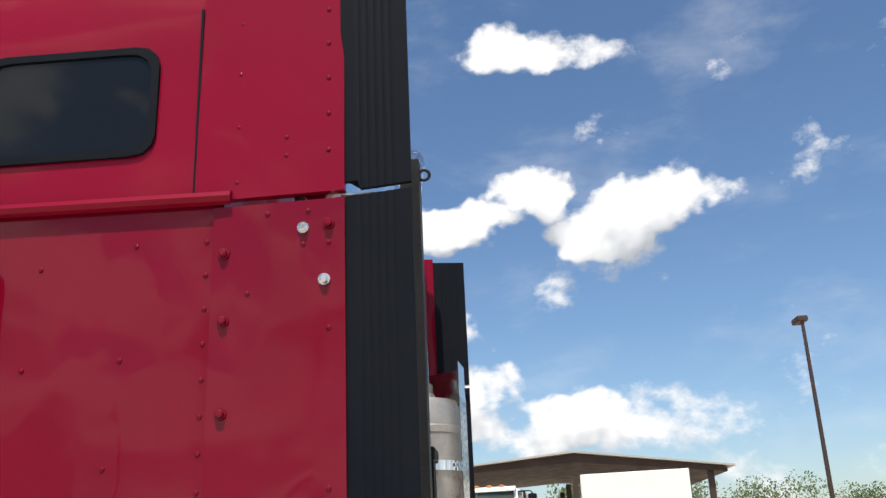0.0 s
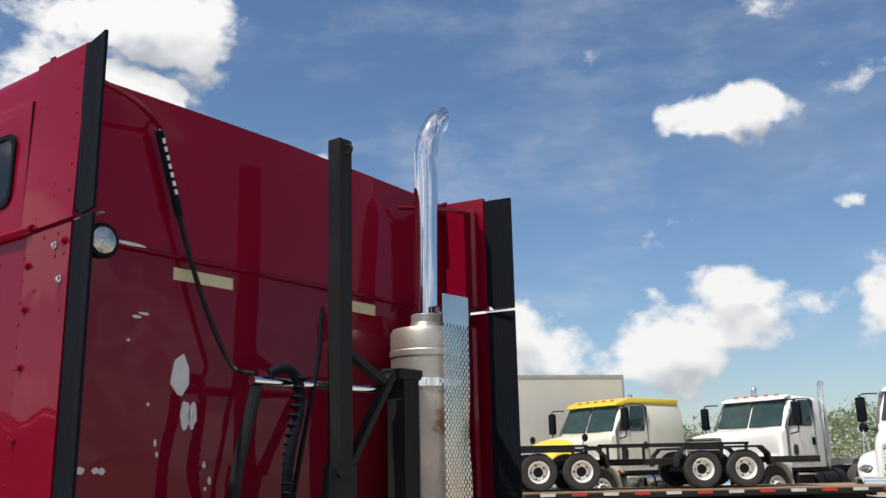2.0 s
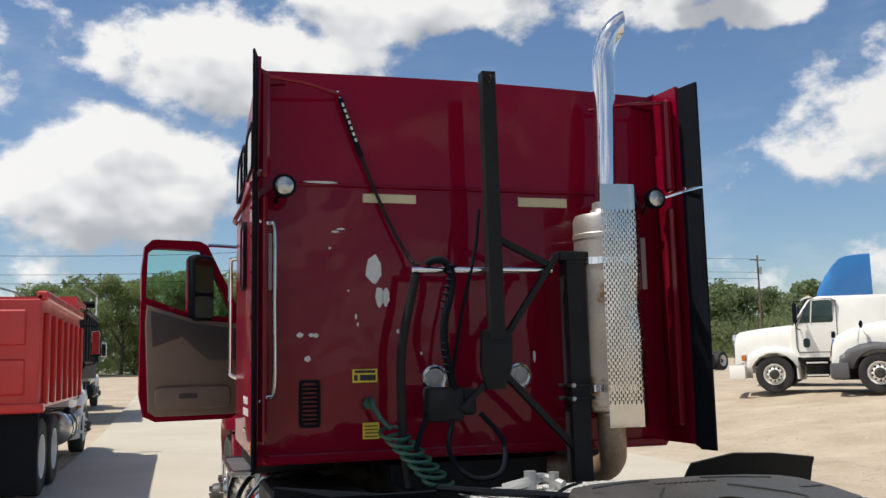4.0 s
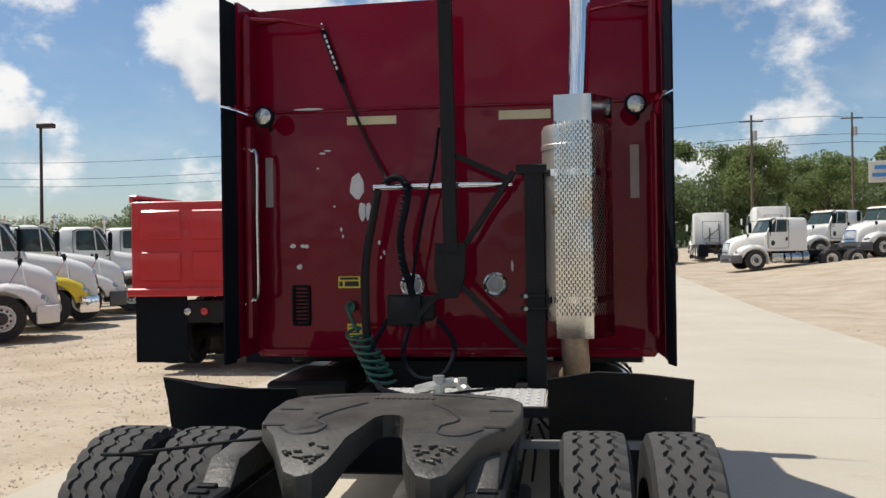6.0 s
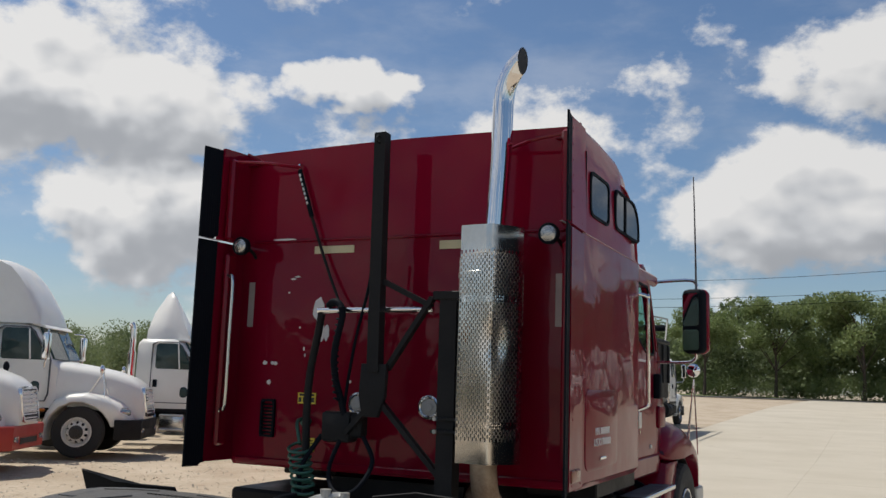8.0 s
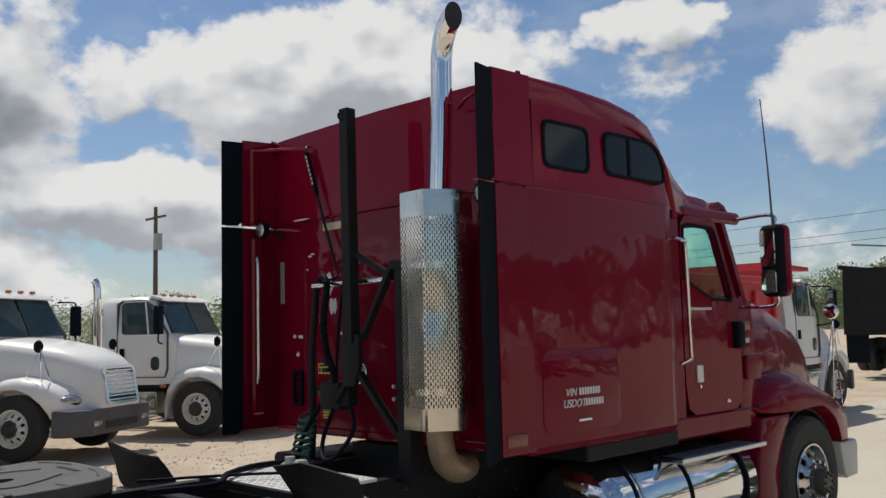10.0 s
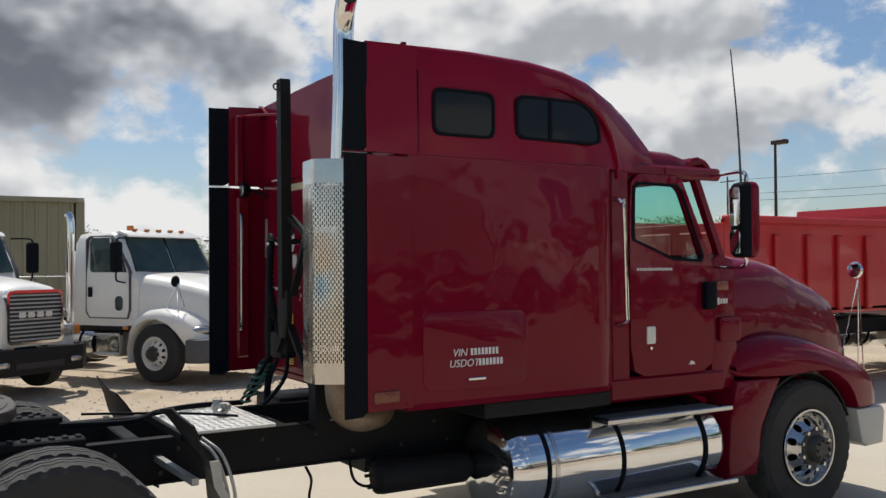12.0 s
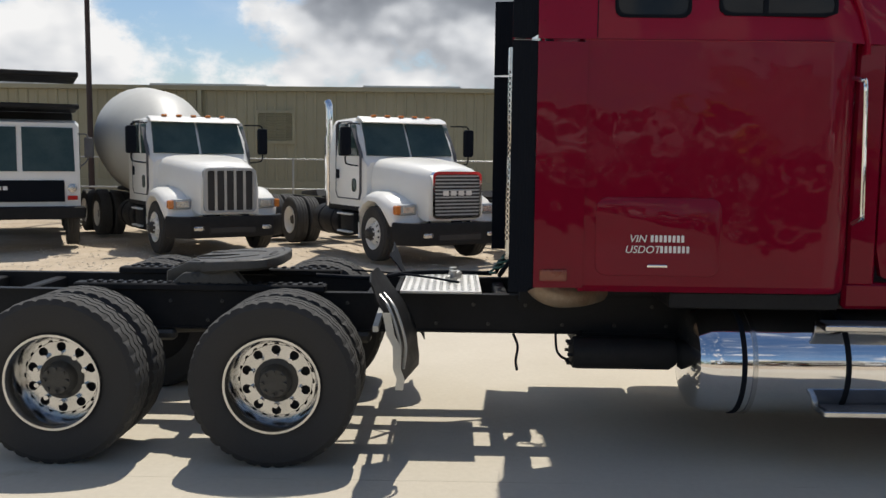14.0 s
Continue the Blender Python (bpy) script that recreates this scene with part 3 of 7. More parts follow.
# a grab handle by the luggage space on the driver's side
bm = B()
holed(bm, rounded(0.49, 0.735, 2.055, 2.45, 0.05), rounded(0.512, 0.713, 2.077, 2.428, 0.035), "x", -1.222, -1.195)
hd = part("side_door", bm, RUBBER, truck, "small side hatch in a black frame")
bm = B()
prism(bm, rounded(0.512, 0.713, 2.077, 2.428, 0.035), "x", -1.216, -1.196, bevel=0.008)
part("hatch_panel", bm, RED, hd)

# rear wall details
for x0, x1, z0, z1, mt, nm in ((-0.616, -0.316, 2.485, 2.534, TAPE, "reflective_tape"), (0.293, 0.595, 2.488, 2.541, TAPE, "reflective_tape"), (-1.125, -1.08, 2.003, 2.303, GREY_TAPE, "worn_tape"), (1.045, 1.095, 2.013, 2.32, GREY_TAPE, "worn_tape")):
    bm = B()
    box(bm, ((x0 + x1) / 2, -0.002, (z0 + z1) / 2), (x1 - x0, 0.006, z1 - z0), 0.001)
    part(nm, bm, mt, truck)
rnd = random.Random(4)


def blot(cx, cz, rx, rz, n=14, rough=0.35):
    return [(cx + rx * math.cos(a) * (1 + rough * (rnd.random() - 0.5)), cz + rz * math.sin(a) * (1 + rough * (rnd.random() - 0.5))) for a in (2 * math.pi * i / n for i in range(n))]


for cx, cz, rx, rz in ((-0.56, 2.12, 0.045, 0.075), (-0.53, 1.965, 0.022, 0.055), (-0.495, 1.97, 0.02, 0.05), (-0.96, 1.765, 0.018, 0.014), (-0.90, 1.765, 0.014, 0.011), (-0.875, 1.762, 0.012, 0.012), (-0.92, 1.64, 0.016, 0.016), (-0.77, 2.32, 0.02, 0.006), (-0.74, 2.335, 0.022, 0.005), (-0.66, 1.86, 0.006, 0.014), (-0.65, 1.82, 0.005, 0.01), (-0.43, 1.78, 0.008, 0.012), (-0.40, 1.72, 0.007, 0.014), (-0.42, 1.69, 0.006, 0.008), (-0.70, 2.0, 0.006, 0.006), (-0.85, 2.585, 0.09, 0.006), (-0.30, 1.66, 0.006, 0.01), (-0.8, 2.23, 0.008, 0.005), (0.36, 1.63, 0.008, 0.03)):
    bm = B()
    prism(bm, blot(cx, cz, rx, rz), "y", -0.004 if cz < 2.55 else -0.022, 0.0)
    part("paint_chip", bm, PRIMER, truck)
# round vents low on the wall
for cx in (-0.23, 0.262):
    bm = B()
    lathe(bm, [(0.072, 0), (0.072, 0.016), (0.060, 0.022), (0.052, 0.018), (0.050, 0.012)], (cx, 0, 1.524), Vector((0, -1, 0)), 28)
    v = part("round_vent", bm, ALLOY, truck, "round metal vent in the rear wall")
    bm = B()
    lathe(bm, [(0.049, 0), (0.048, 0.006), (0.03, 0.01), (0.026, 0.016), (0.0, 0.018)], (cx, -0.008, 1.524), Vector((0, -1, 0)), 20)
    part("vent_knob", bm, GREY_STEEL, v)
# black louvre, wiring labels
bm = B()
holed(bm, rounded(-0.965, -0.855, 1.285, 1.53, 0.012), rounded(-0.95, -0.87, 1.30, 1.515, 0.01), "y", -0.02, 0.0)
lv = part("louvre_frame", bm, RUBBER, truck)
for i in range(9):
    bm = B()
    box(bm, (-0.91, -0.008, 1.315 + i * 0.0225), (0.084, 0.014, 0.006), 0, Matrix.Rotation(0.6, 3, "X"))
    part("louvre_slat", bm, RUBBER, lv)
bm = B()
box(bm, (-0.615, -0.004, 1.545), (0.135, 0.006, 0.07), 0.001)
lab = part("warning_label", bm, LABEL_YELLOW, truck, "yellow warning label with black print")
for x, z, w, h in ((-0.615, 1.567, 0.11, 0.014), (-0.60, 1.535, 0.085, 0.03), (-0.665, 1.535, 0.02, 0.03)):
    bm = B()
    box(bm, (x, -0.008, z), (w, 0.003, h))
    part("bar", bm, INK_HOLLOW, lab)
bm = B()
box(bm, (-0.585, -0.004, 1.255), (0.09, 0.006, 0.085), 0.001)
lab = part("warning_label", bm, LABEL_YELLOW, truck, "yellow warning label with black print")
for z in (1.28, 1.262, 1.244, 1.226):
    bm = B()
    box(bm, (-0.585, -0.008, z), (0.07, 0.003, 0.006))
    part("bar", bm, INK_HOLLOW, lab)

# round work lamps at the upper corners
for s, _ in SIDES:
    c = Vector((s * 1.065, -0.15, 2.522))
    bm = B()
    lathe(bm, [(0.03, 0), (0.058, 0.025), (0.062, 0.06), (0.056, 0.066)], c, Vector((0, -1, 0)), 26)
    lamp = part("work_lamp", bm, RUBBER, truck, "round work lamp in black housing")
    bm = B()
    lathe(bm, [(0.055, 0.0), (0.046, 0.008), (0.02, 0.014), (0.0, 0.015)], c + Vector((0, -0.058, 0)), Vector((0, -1, 0)), 26)
    part("lens", bm, LENS, lamp, "clear lamp lens")
    bm = B()
    tube(bm, [c, (s * 1.08, -0.05, 2.50), (s * 1.09, 0.0, 2.47)], 0.012, 8)
    part("lamp_bracket", bm, BLACK, lamp)
    # tall grab handle beside the rear wall
bm = B()
tube(bm, [(-1.19, -0.2, 2.335), (-1.145, -0.2, 2.325), (-1.115, -0.2, 2.29), (-1.115, -0.2, 1.92), (-1.115, -0.2, 1.50), (-1.145, -0.2, 1.455), (-1.19, -0.2, 1.43)], 0.013, 10, 4)
part("grab_handle", bm, ALLOY, truck, "tall polished grab handle")
for s, _ in SIDES:
    bm = B()
    tube(bm, [(s * 1.16, 1.56, 2.36), (s * 1.225, 1.58, 2.34), (s * 1.228, 1.60, 2.28), (s * 1.225, 1.62, 1.62), (s * 1.225, 1.62, 1.56), (s * 1.15, 1.60, 1.52)], 0.014, 10, 4)
    part("grab_handle", bm, CHROME, truck, "chrome grab handle behind the door")

# cab shell: roof, rear panel, cowl, pillars
bm = B()
rows = []
for y, top, w in ((1.50, 2.735, 1.03), (1.9, 2.745, 1.03), (2.3, 2.735, 1.02), (2.48, 2.70, 1.0), (2.58, 2.64, 0.98)):
    half = [(w, 2.54), (w + 0.005, 2.60), (w - 0.03, top - 0.03), (w - 0.10, top), (0, top + 0.025)]
    rows.append([Vector((x, y, z)) for x, z in half] + [Vector((-x, y, z)) for x, z in half[-2::-1]])
skin(bm, rows)
part("cab_roof", bm, RED, truck, sharp=50)
bm = B()
prism(bm, [(2.44, 2.62), (2.49, 2.70), (2.56, 2.715), (2.64, 2.69), (2.70, 2.63), (2.73, 2.56), (2.71, 2.56), (2.66, 2.62), (2.60, 2.66), (2.52, 2.64)], "x", -0.98, 0.98, 0.012)
part("sun_visor", bm, RED, truck)
for s, _ in SIDES:
    bm = B()
    bar(bm, (s * 1.015, 2.44, 2.62), (s * 1.04, 2.72, 1.93), 0.055, 0.05)
    part("windscreen_pillar", bm, RED, truck)
    bm = B()
    box(bm, (s * 1.055, 1.70, 1.86), (0.045, 0.17, 1.44), 0.015)
    part("door_pillar", bm, RED, truck)
    bm = B()
    box(bm, (s * 1.04, 2.2, 2.58), (0.06, 1.0, 0.09), 0.02)
    part("door_header", bm, RED, truck)
    bm = B()
    box(bm, (s * 1.05, 2.15, 1.08), (0.06, 1.1, 0.16), 0.02)
    part("rocker_panel", bm, RED, truck)
    bm = B()
    prism(bm, [(2.58, 1.02), (2.58, 1.96), (2.66, 2.0), (2.82, 1.96), (2.86, 1.2), (2.80, 1.02)], "x", *sorted((s * 0.80, s * 1.065)), bevel=0.02)
    part("cowl_panel", bm, RED, truck)
bm = B()
box(bm, (0, 2.1, 1.02), (2.0, 1.1, 0.06))
part("cab_floor", bm, DARK_TRIM, truck)
bm = B()
prism(bm, [(2.42, 1.3), (2.38, 1.7), (2.46, 1.92), (2.72, 1.92), (2.74, 1.3)], "x", -1.0, 1.0, 0.03)
part("dashboard", bm, DARK_TRIM, truck)
bm = B()
box(bm, (0, 1.635, 1.9), (1.9, 0.04, 1.3))
part("cab_rear_panel", bm, BEIGE, truck)
for s in (-0.55, 0.55):
    bm = B()
    box(bm, (s, 1.98, 1.42), (0.5, 0.5, 0.16), 0.05, seg=2)
    box(bm, (s, 1.75, 1.68), (0.48, 0.14, 0.52), 0.05, Matrix.Rotation(-0.12, 3, "X"), 2)
    part("cab_seat", bm, DARK_TRIM, truck)
bm = B()
lathe(bm, [(0.23 + 0.016 * math.cos(a), 0.016 * math.sin(a)) for a in (2 * math.pi * i / 8 for i in range(9))], (-0.55, 2.32, 1.72), Vector((0, -0.75, 0.66)), 28, caps=False)
part("steering_wheel", bm, RUBBER, truck)
bm = B()
p = [(-0.98, 2.70, 1.95), (0.98, 2.70, 1.95), (0.95, 2.50, 2.60), (-0.95, 2.50, 2.60)]
skin(bm, [[Vector(q) for q in p], [Vector(q) + Vector((0, 0.012, 0.004)) for q in p]])
o = part("windscreen", bm, CLEAR, truck)
o.visible_shadow = False


def cab_door(s):
    """A cab door round its hinge line, closed; the outside towards s."""
    outer = [(-0.80, 1.29), (-0.787, 1.225), (-0.745, 1.178), (-0.68, 1.16), (-0.12, 1.16), (-0.055, 1.175), (-0.013, 1.22), (0.0, 1.29), (0.0, 1.92), (-0.30, 2.52), (-0.36, 2.55), (-0.72, 2.55), (-0.78, 2.49), (-0.80, 2.3), (-0.80, 1.9)]
    win = [(-0.765, 2.10), (-0.40, 1.97), (-0.12, 1.955), (-0.105, 1.98), (-0.315, 2.44), (-0.36, 2.475), (-0.71, 2.48), (-0.755, 2.45)]
    lo, hi = sorted((0.0, s * 0.05))
    bm = B()
    holed(bm, outer, win, "x", lo, hi, 72)
    door = part("cab_door", bm, RED, truck)
    bm = B()
    prism(bm, [((y + 0.44) * 1.015 - 0.44, (z - 2.2) * 1.015 + 2.2) for y, z in win], "x", s * 0.02, s * 0.026)
    o = part("door_window", bm, CLEAR, door, "green tinted door window")
    o.visible_shadow = False
    bm = B()
    holed(bm, [((y + 0.44) * 1.06 - 0.44, (z - 2.22) * 1.06 + 2.22) for y, z in win], [((y + 0.44) * 0.985 - 0.44, (z - 2.22) * 0.985 + 2.22) for y, z in win], "x", *sorted((s * 0.044, s * 0.056)))
    part("window_seal", bm, RUBBER, door)
    bm = B()
    prism(bm, rounded(-0.66, -0.58, 1.38, 1.50, 0.012), "x", *sorted((s * 0.045, s * 0.062)), bevel=0.004)
    part("door_handle", bm, PLATE, door, "pale pull handle")
    bm = B()
    lathe(bm, [(0.012, 0), (0.012, 0.01)], (s * 0.05, -0.62, 1.35), Vector((s, 0, 0)), 12)
    part("lock", bm, CHROME, door)
    bm = B()
    prism(bm, [(-0.26, 1.215), (-0.20, 1.215), (-0.21, 1.235), (-0.24, 1.245)], "x", *sorted((s * 0.05, s * 0.058)))
    part("step_lamp", bm, PLATE, door)
    # maker's name as a row of plain bars
    for i in range(13):
        bm = B()
        box(bm, (s * 0.051, -0.73 + i * 0.026, 1.893), (0.004, 0.017, 0.018))
        part("bar", bm, SIGN_WHITE, door)
    # inside trim
    bm = B()
    inner = [(-0.74, 1.24), (-0.68, 1.20), (-0.08, 1.20), (-0.03, 1.24), (-0.03, 1.90), (-0.40, 1.93), (-0.76, 2.04), (-0.77, 1.9)]
    prism(bm, inner, "x", *sorted((-s * 0.035, -s * 0.001)), bevel=0.012)
    trim = part("door_trim", bm, BEIGE, door, "brown vinyl inside trim")
    bm = B()
    prism(bm, [(-0.72, 1.72), (-0.50, 1.80), (-0.30, 1.62), (-0.04, 1.62), (-0.04, 1.86), (-0.40, 1.90), (-0.74, 2.0)], "x", *sorted((-s * 0.05, -s * 0.034)), bevel=0.008)
    part("armrest", bm, DARK_TRIM, trim)
    bm = B()
    prism(bm, rounded(-0.70, -0.12, 1.25, 1.42, 0.05), "x", *sorted((-s * 0.055, -s * 0.034)), bevel=0.012)
    part("door_pocket", bm, BEIGE, trim)
    bm = B()
    prism(bm, rounded(-0.52, -0.38, 1.33, 1.37, 0.015), "x", *sorted((-s * 0.062, -s * 0.054)))
    part("pocket_slot", bm, DARK_TRIM, trim)
    return door


door = cab_door(1)
door.location = (1.03, 2.585, 0)
door = cab_door(-1)
door["label"] = "red cab door standing wide open"
door.location, door.rotation_euler = (-1.06, 2.60, 0.05), (0, 0, radians(-78))

# hood, fenders, bumper, grille
bm = B()
rows = []
for y, top, w, low in ((2.86, 1.985, 0.99, 1.10), (3.1, 1.985, 0.98, 1.08), (3.42, 1.965, 0.95, 1.05), (3.66, 1.915, 0.92, 1.0), (3.84, 1.85, 0.89, 0.95), (4.14, 1.775, 0.84, 0.9), (4.40, 1.68, 0.78, 0.85), (4.53, 1.59, 0.73, 0.8), (4.62, 1.45, 0.67, 0.75), (4.66, 1.2, 0.63, 0.72)):
    half = [(w, low), (w + 0.01, (low + top) / 2), (w - 0.02, top - 0.22), (w - 0.07, top - 0.09), (w - 0.17, top - 0.02), (w - 0.34, top + 0.01), (0, top + 0.02)]
    rows.append([Vector((x, y, z)) for x, z in half] + [Vector((-x, y, z)) for x, z in half[-2::-1]])
skin(bm, rows)
part("hood", bm, RED, truck, sharp=60)
for s, _ in SIDES:
    bm = B()
    rows = []
    for y, top, low, x1 in ((2.755, 1.20, 1.13, 1.05), (2.80, 1.28, 1.10, 1.10), (2.92, 1.35, 1.085, 1.13), (3.08, 1.385, 1.08, 1.155), (3.28, 1.39, 1.075, 1.175), (3.45, 1.37, 1.085, 1.18), (3.6, 1.34, 1.09, 1.18), (3.75, 1.30, 1.085, 1.18), (3.88, 1.26, 1.04, 1.175), (4.0, 1.225, 0.97, 1.17), (4.09, 1.20, 0.88, 1.16), (4.16, 1.175, 0.76, 1.15), (4.36, 1.11, 0.75, 1.12), (4.50, 1.05, 0.75, 1.06), (4.60, 0.96, 0.76, 0.97)):
        deep = max(low + 0.03, top - 0.19)
        sec = [(0.50, top + 0.06), (x1 - 0.30, top + 0.035), (x1 - 0.15, top + 0.005), (x1 - 0.06, top - 0.045), (x1 - 0.015, top - 0.11), (x1, deep), (x1, low + 0.01), (x1 - 0.02, low), (0.50, low)]
        rows.append([Vector((s * x, y, z)) for x, z in sec])
    skin(bm, rows)
    part("front_fender", bm, RED, truck, sharp=50)
    bm = B()
    skin(bm, [[Vector((s * x, 3.55 + r * math.cos(radians(a)), 0.5 + r * math.sin(radians(a)))) for x, r in ((0.55, 0.585), (1.10, 0.585), (1.10, 0.57), (0.55, 0.57))] for a in range(20, 165, 12)])
    part("arch_liner", bm, BLACK, truck)
    bm = B()
    prism(bm, [(2.68, 0.38), (2.99, 0.36), (3.06, 0.72), (3.20, 0.96), (3.27, 1.07), (2.78, 1.07), (2.71, 0.80)], "x", *sorted((s * 0.66, s * 1.125)), bevel=0.03)
    part("fender_skirt", bm, RED, truck)
    bm = B()
    prism(bm, [(4.22, 0.47), (4.30, 0.43), (4.50, 0.44), (4.53, 0.70), (4.50, 0.75), (4.15, 0.75)], "x", *sorted((s * 0.72, s * 1.14)), bevel=0.03)
    part("bumper_end", bm, BOX_WHITE, truck)
    bm = B()
    prism(bm, rounded(2.63, 2.86, 1.36, 1.54, 0.03), "x", *sorted((s * 1.06, s * 1.10)), bevel=0.015)
    part("air_scoop", bm, RED, truck)
    bm = B()
    prism(bm, rounded(2.62, 2.74, 1.735, 1.80, 0.01), "x", *sorted((s * 1.06, s * 1.085)), bevel=0.005)
    part("turn_signal", bm, DARK_AMBER, truck, "amber turn signal on the cowl")
    # model number as plain bars
    for i in range(4):
        bm = B()
        box(bm, (s * 1.067, 2.65 + i * 0.028, 1.655), (0.006, 0.018, 0.05 if i == 0 else 0.035))
        part("bar", bm, SIGN_WHITE, truck)
    bm = B()
    box(bm, (s * 1.10, 2.52, 1.70), (0.07, 0.11, 0.20), 0.02, seg=2)
    part("hinge_cover", bm, RUBBER, truck)
bm = B()
box(bm, (0, 4.58, 0.59), (1.9, 0.12, 0.34), 0.04, seg=2)
part("bumper", bm, CHROME, truck)
bm = B()
prism(bm, rounded(-0.45, 0.45, 0.82, 1.40, 0.06), "y", 4.63, 4.70, 0.01)
part("grille", bm, CHROME, truck)

# mirrors
for s, _ in SIDES:
    turn = Matrix.Rotation(-s * 0.42, 3, "Z")
    bm = B()
    prism(bm, rounded(-0.095, 0.095, -0.26, 0.26, 0.05), "y", -0.045, 0.075, 0.03, 3)
    bmesh.ops.transform(bm, matrix=Matrix.Translation((s * 1.40, 2.52, 2.23)) @ turn.to_4x4(), verts=bm.verts[:])
    mir = part("door_mirror", bm, RUBBER, truck, "tall door mirror with a red shell on tubular arms")
    bm = B()
    prism(bm, rounded(-0.098, 0.098, -0.263, 0.263, 0.055), "y", 0.0, 0.10, 0.04, 3)
    bmesh.ops.transform(bm, matrix=Matrix.Translation((s * 1.40, 2.52, 2.23)) @ turn.to_4x4(), verts=bm.verts[:])
    part("mirror_shell", bm, RED, mir)
    for z0, z1 in ((-0.04, 0.225), (-0.235, -0.07)):
        bm = B()
        prism(bm, rounded(-0.075, 0.075, z0, z1, 0.025), "y", -0.052, -0.046)
        bmesh.ops.transform(bm, matrix=Matrix.Translation((s * 1.40, 2.52, 2.23)) @ turn.to_4x4(), verts=bm.verts[:])
        part("mirror_glass", bm, MIRROR, mir)
    bm = B()
    tube(bm, [(s * 1.0, 2.60, 2.56), (s * 1.2, 2.58, 2.57), (s * 1.36, 2.56, 2.57), (s * 1.41, 2.56, 2.54), (s * 1.41, 2.55, 2.46)], 0.014, 8)
    part("mirror_arm", bm, CHROME, mir)
    bm = B()
    tube(bm, [(s * 1.41, 2.55, 2.0), (s * 1.40, 2.56, 1.93), (s * 1.32, 2.58, 1.90), (s * 1.04, 2.62, 1.90)], 0.012, 8)
    part("mirror_arm", bm, CHROME, mir)
    bm = B()
    lathe(bm, [(0.02, 0), (0.05, 0.02), (0.068, 0.045), (0.06, 0.07), (0.0, 0.085)], (s * 1.10, 4.26, 1.87), Vector((0, -1, 0)), 24)
    fm = part("fender_mirror", bm, CHROME, truck, "round convex mirror on a tripod")
    for p in ((s * 1.06, 4.06, 1.16), (s * 1.02, 4.35, 1.10), (s * 1.13, 4.26, 1.06)):
        bm = B()
        tube(bm, [(s * 1.10, 4.24, 1.79), p], 0.006, 6, 1)
        part("tripod_leg", bm, CHROME, fm)
bm = B()
tube(bm, [(1.42, 2.50, 2.46), (1.42, 2.47, 2.9), (1.42, 2.41, 3.40)], lambda t: 0.009 - 0.005 * t, 6)
part("antenna", bm, GREY_PLASTIC, truck)

# fuel tanks with bands and steps
for s, _ in SIDES:
    c = Vector((s * 0.86, 0, 0.635))
    bm = B()
    lathe(bm, [(0.10, 0.70), (0.22, 0.715), (0.295, 0.75), (0.325, 0.82), (0.33, 0.88), (0.33, 2.52), (0.30, 2.58), (0.1, 2.62)], c, Vector((0, 1, 0)), 44)
    tank = part("fuel_tank", bm, CHROME, truck, "polished cylindrical fuel tank")
    for y in (0.985, 1.05, 1.60, 2.36):
        bm = B()
        lathe(bm, [(0.33, 0), (0.337, 0.002), (0.337, 0.03), (0.33, 0.032)], c + Vector((0, y, 0)), Vector((0, 1, 0)), 44)
        part("tank_band", bm, RUBBER if y < 1.04 or y in (1.60, 2.36) else ALLOY, tank)
    for z, x, dz in ((0.905, 1.22, 0), (0.40, 1.26, 0)):
        bm = B()
        box(bm, (s * (x - 0.09), 2.03, z), (0.20, 1.16, 0.035), 0.006)
        st = part("step", bm, ALLOY, tank, "aluminium step board")
        bm = B()
        box(bm, (s * (x - 0.09), 1.98, z + 0.018), (0.15, 1.0, 0.008))
        part("tread_plate", bm, GREY_PLASTIC, st)
    for y in (1.62, 2.38):
        bm = B()
        bar(bm, (s * 0.95, y, 0.40), (s * 1.16, y, 0.40), 0.04, 0.03)
        part("step_bracket", bm, ALLOY, tank)
    # air tank or battery body behind the fuel tank
    if s < 0:
        bm = B()
        box(bm, (-0.86, 0.30, 0.75), (0.50, 0.78, 0.42), 0.02)
        part("battery_box", bm, BLACK, truck)
        continue
    bm = B()
    lathe(bm, [(0.06, 0.02), (0.10, 0.04), (0.105, 0.07), (0.105, 0.66), (0.08, 0.70)], Vector((s * 0.70, 0, 0.63)), Vector((0, 1, 0)), 24)
    part("air_tank", bm, BLACK, truck)
    for k in range(6):
        a = k * 1.05
        bm = B()
        cyl(bm, (s * 0.70 + 0.075 * math.cos(a), 0.0, 0.63 + 0.075 * math.sin(a)), (s * 0.70 + 0.075 * math.cos(a), 0.04, 0.63 + 0.075 * math.sin(a)), 0.011, seg=8)
        part("tank_bolt", bm, BLACK, truck)

# chassis
for s, _ in SIDES:
    bm = B()
    prism(bm, [(s * 0.38, 0.70), (s * 0.46, 0.70), (s * 0.46, 0.712), (s * 0.445, 0.712), (s * 0.445, 0.948), (s * 0.46, 0.948), (s * 0.46, 0.96), (s * 0.38, 0.96)], "y", -4.25, 4.3)
    rail = part("frame_rail", bm, BLACK, truck)
    for i in range(30):
        o = part("frame_bolt", BLACK_BOLT, BLACK, rail)
        o.location, o.rotation_euler = (s * 0.446, -4.1 + i * 0.2 + 0.05 * (i % 3), 0.76 + 0.13 * (i % 2)), (0, 0, 0 if s > 0 else math.pi)
    bm = B()
    box(bm, (s * 0.92, 1.05, 1.05), (0.45, 1.0, 0.10), 0.01)
    part("under_sill", bm, BLACK, truck)
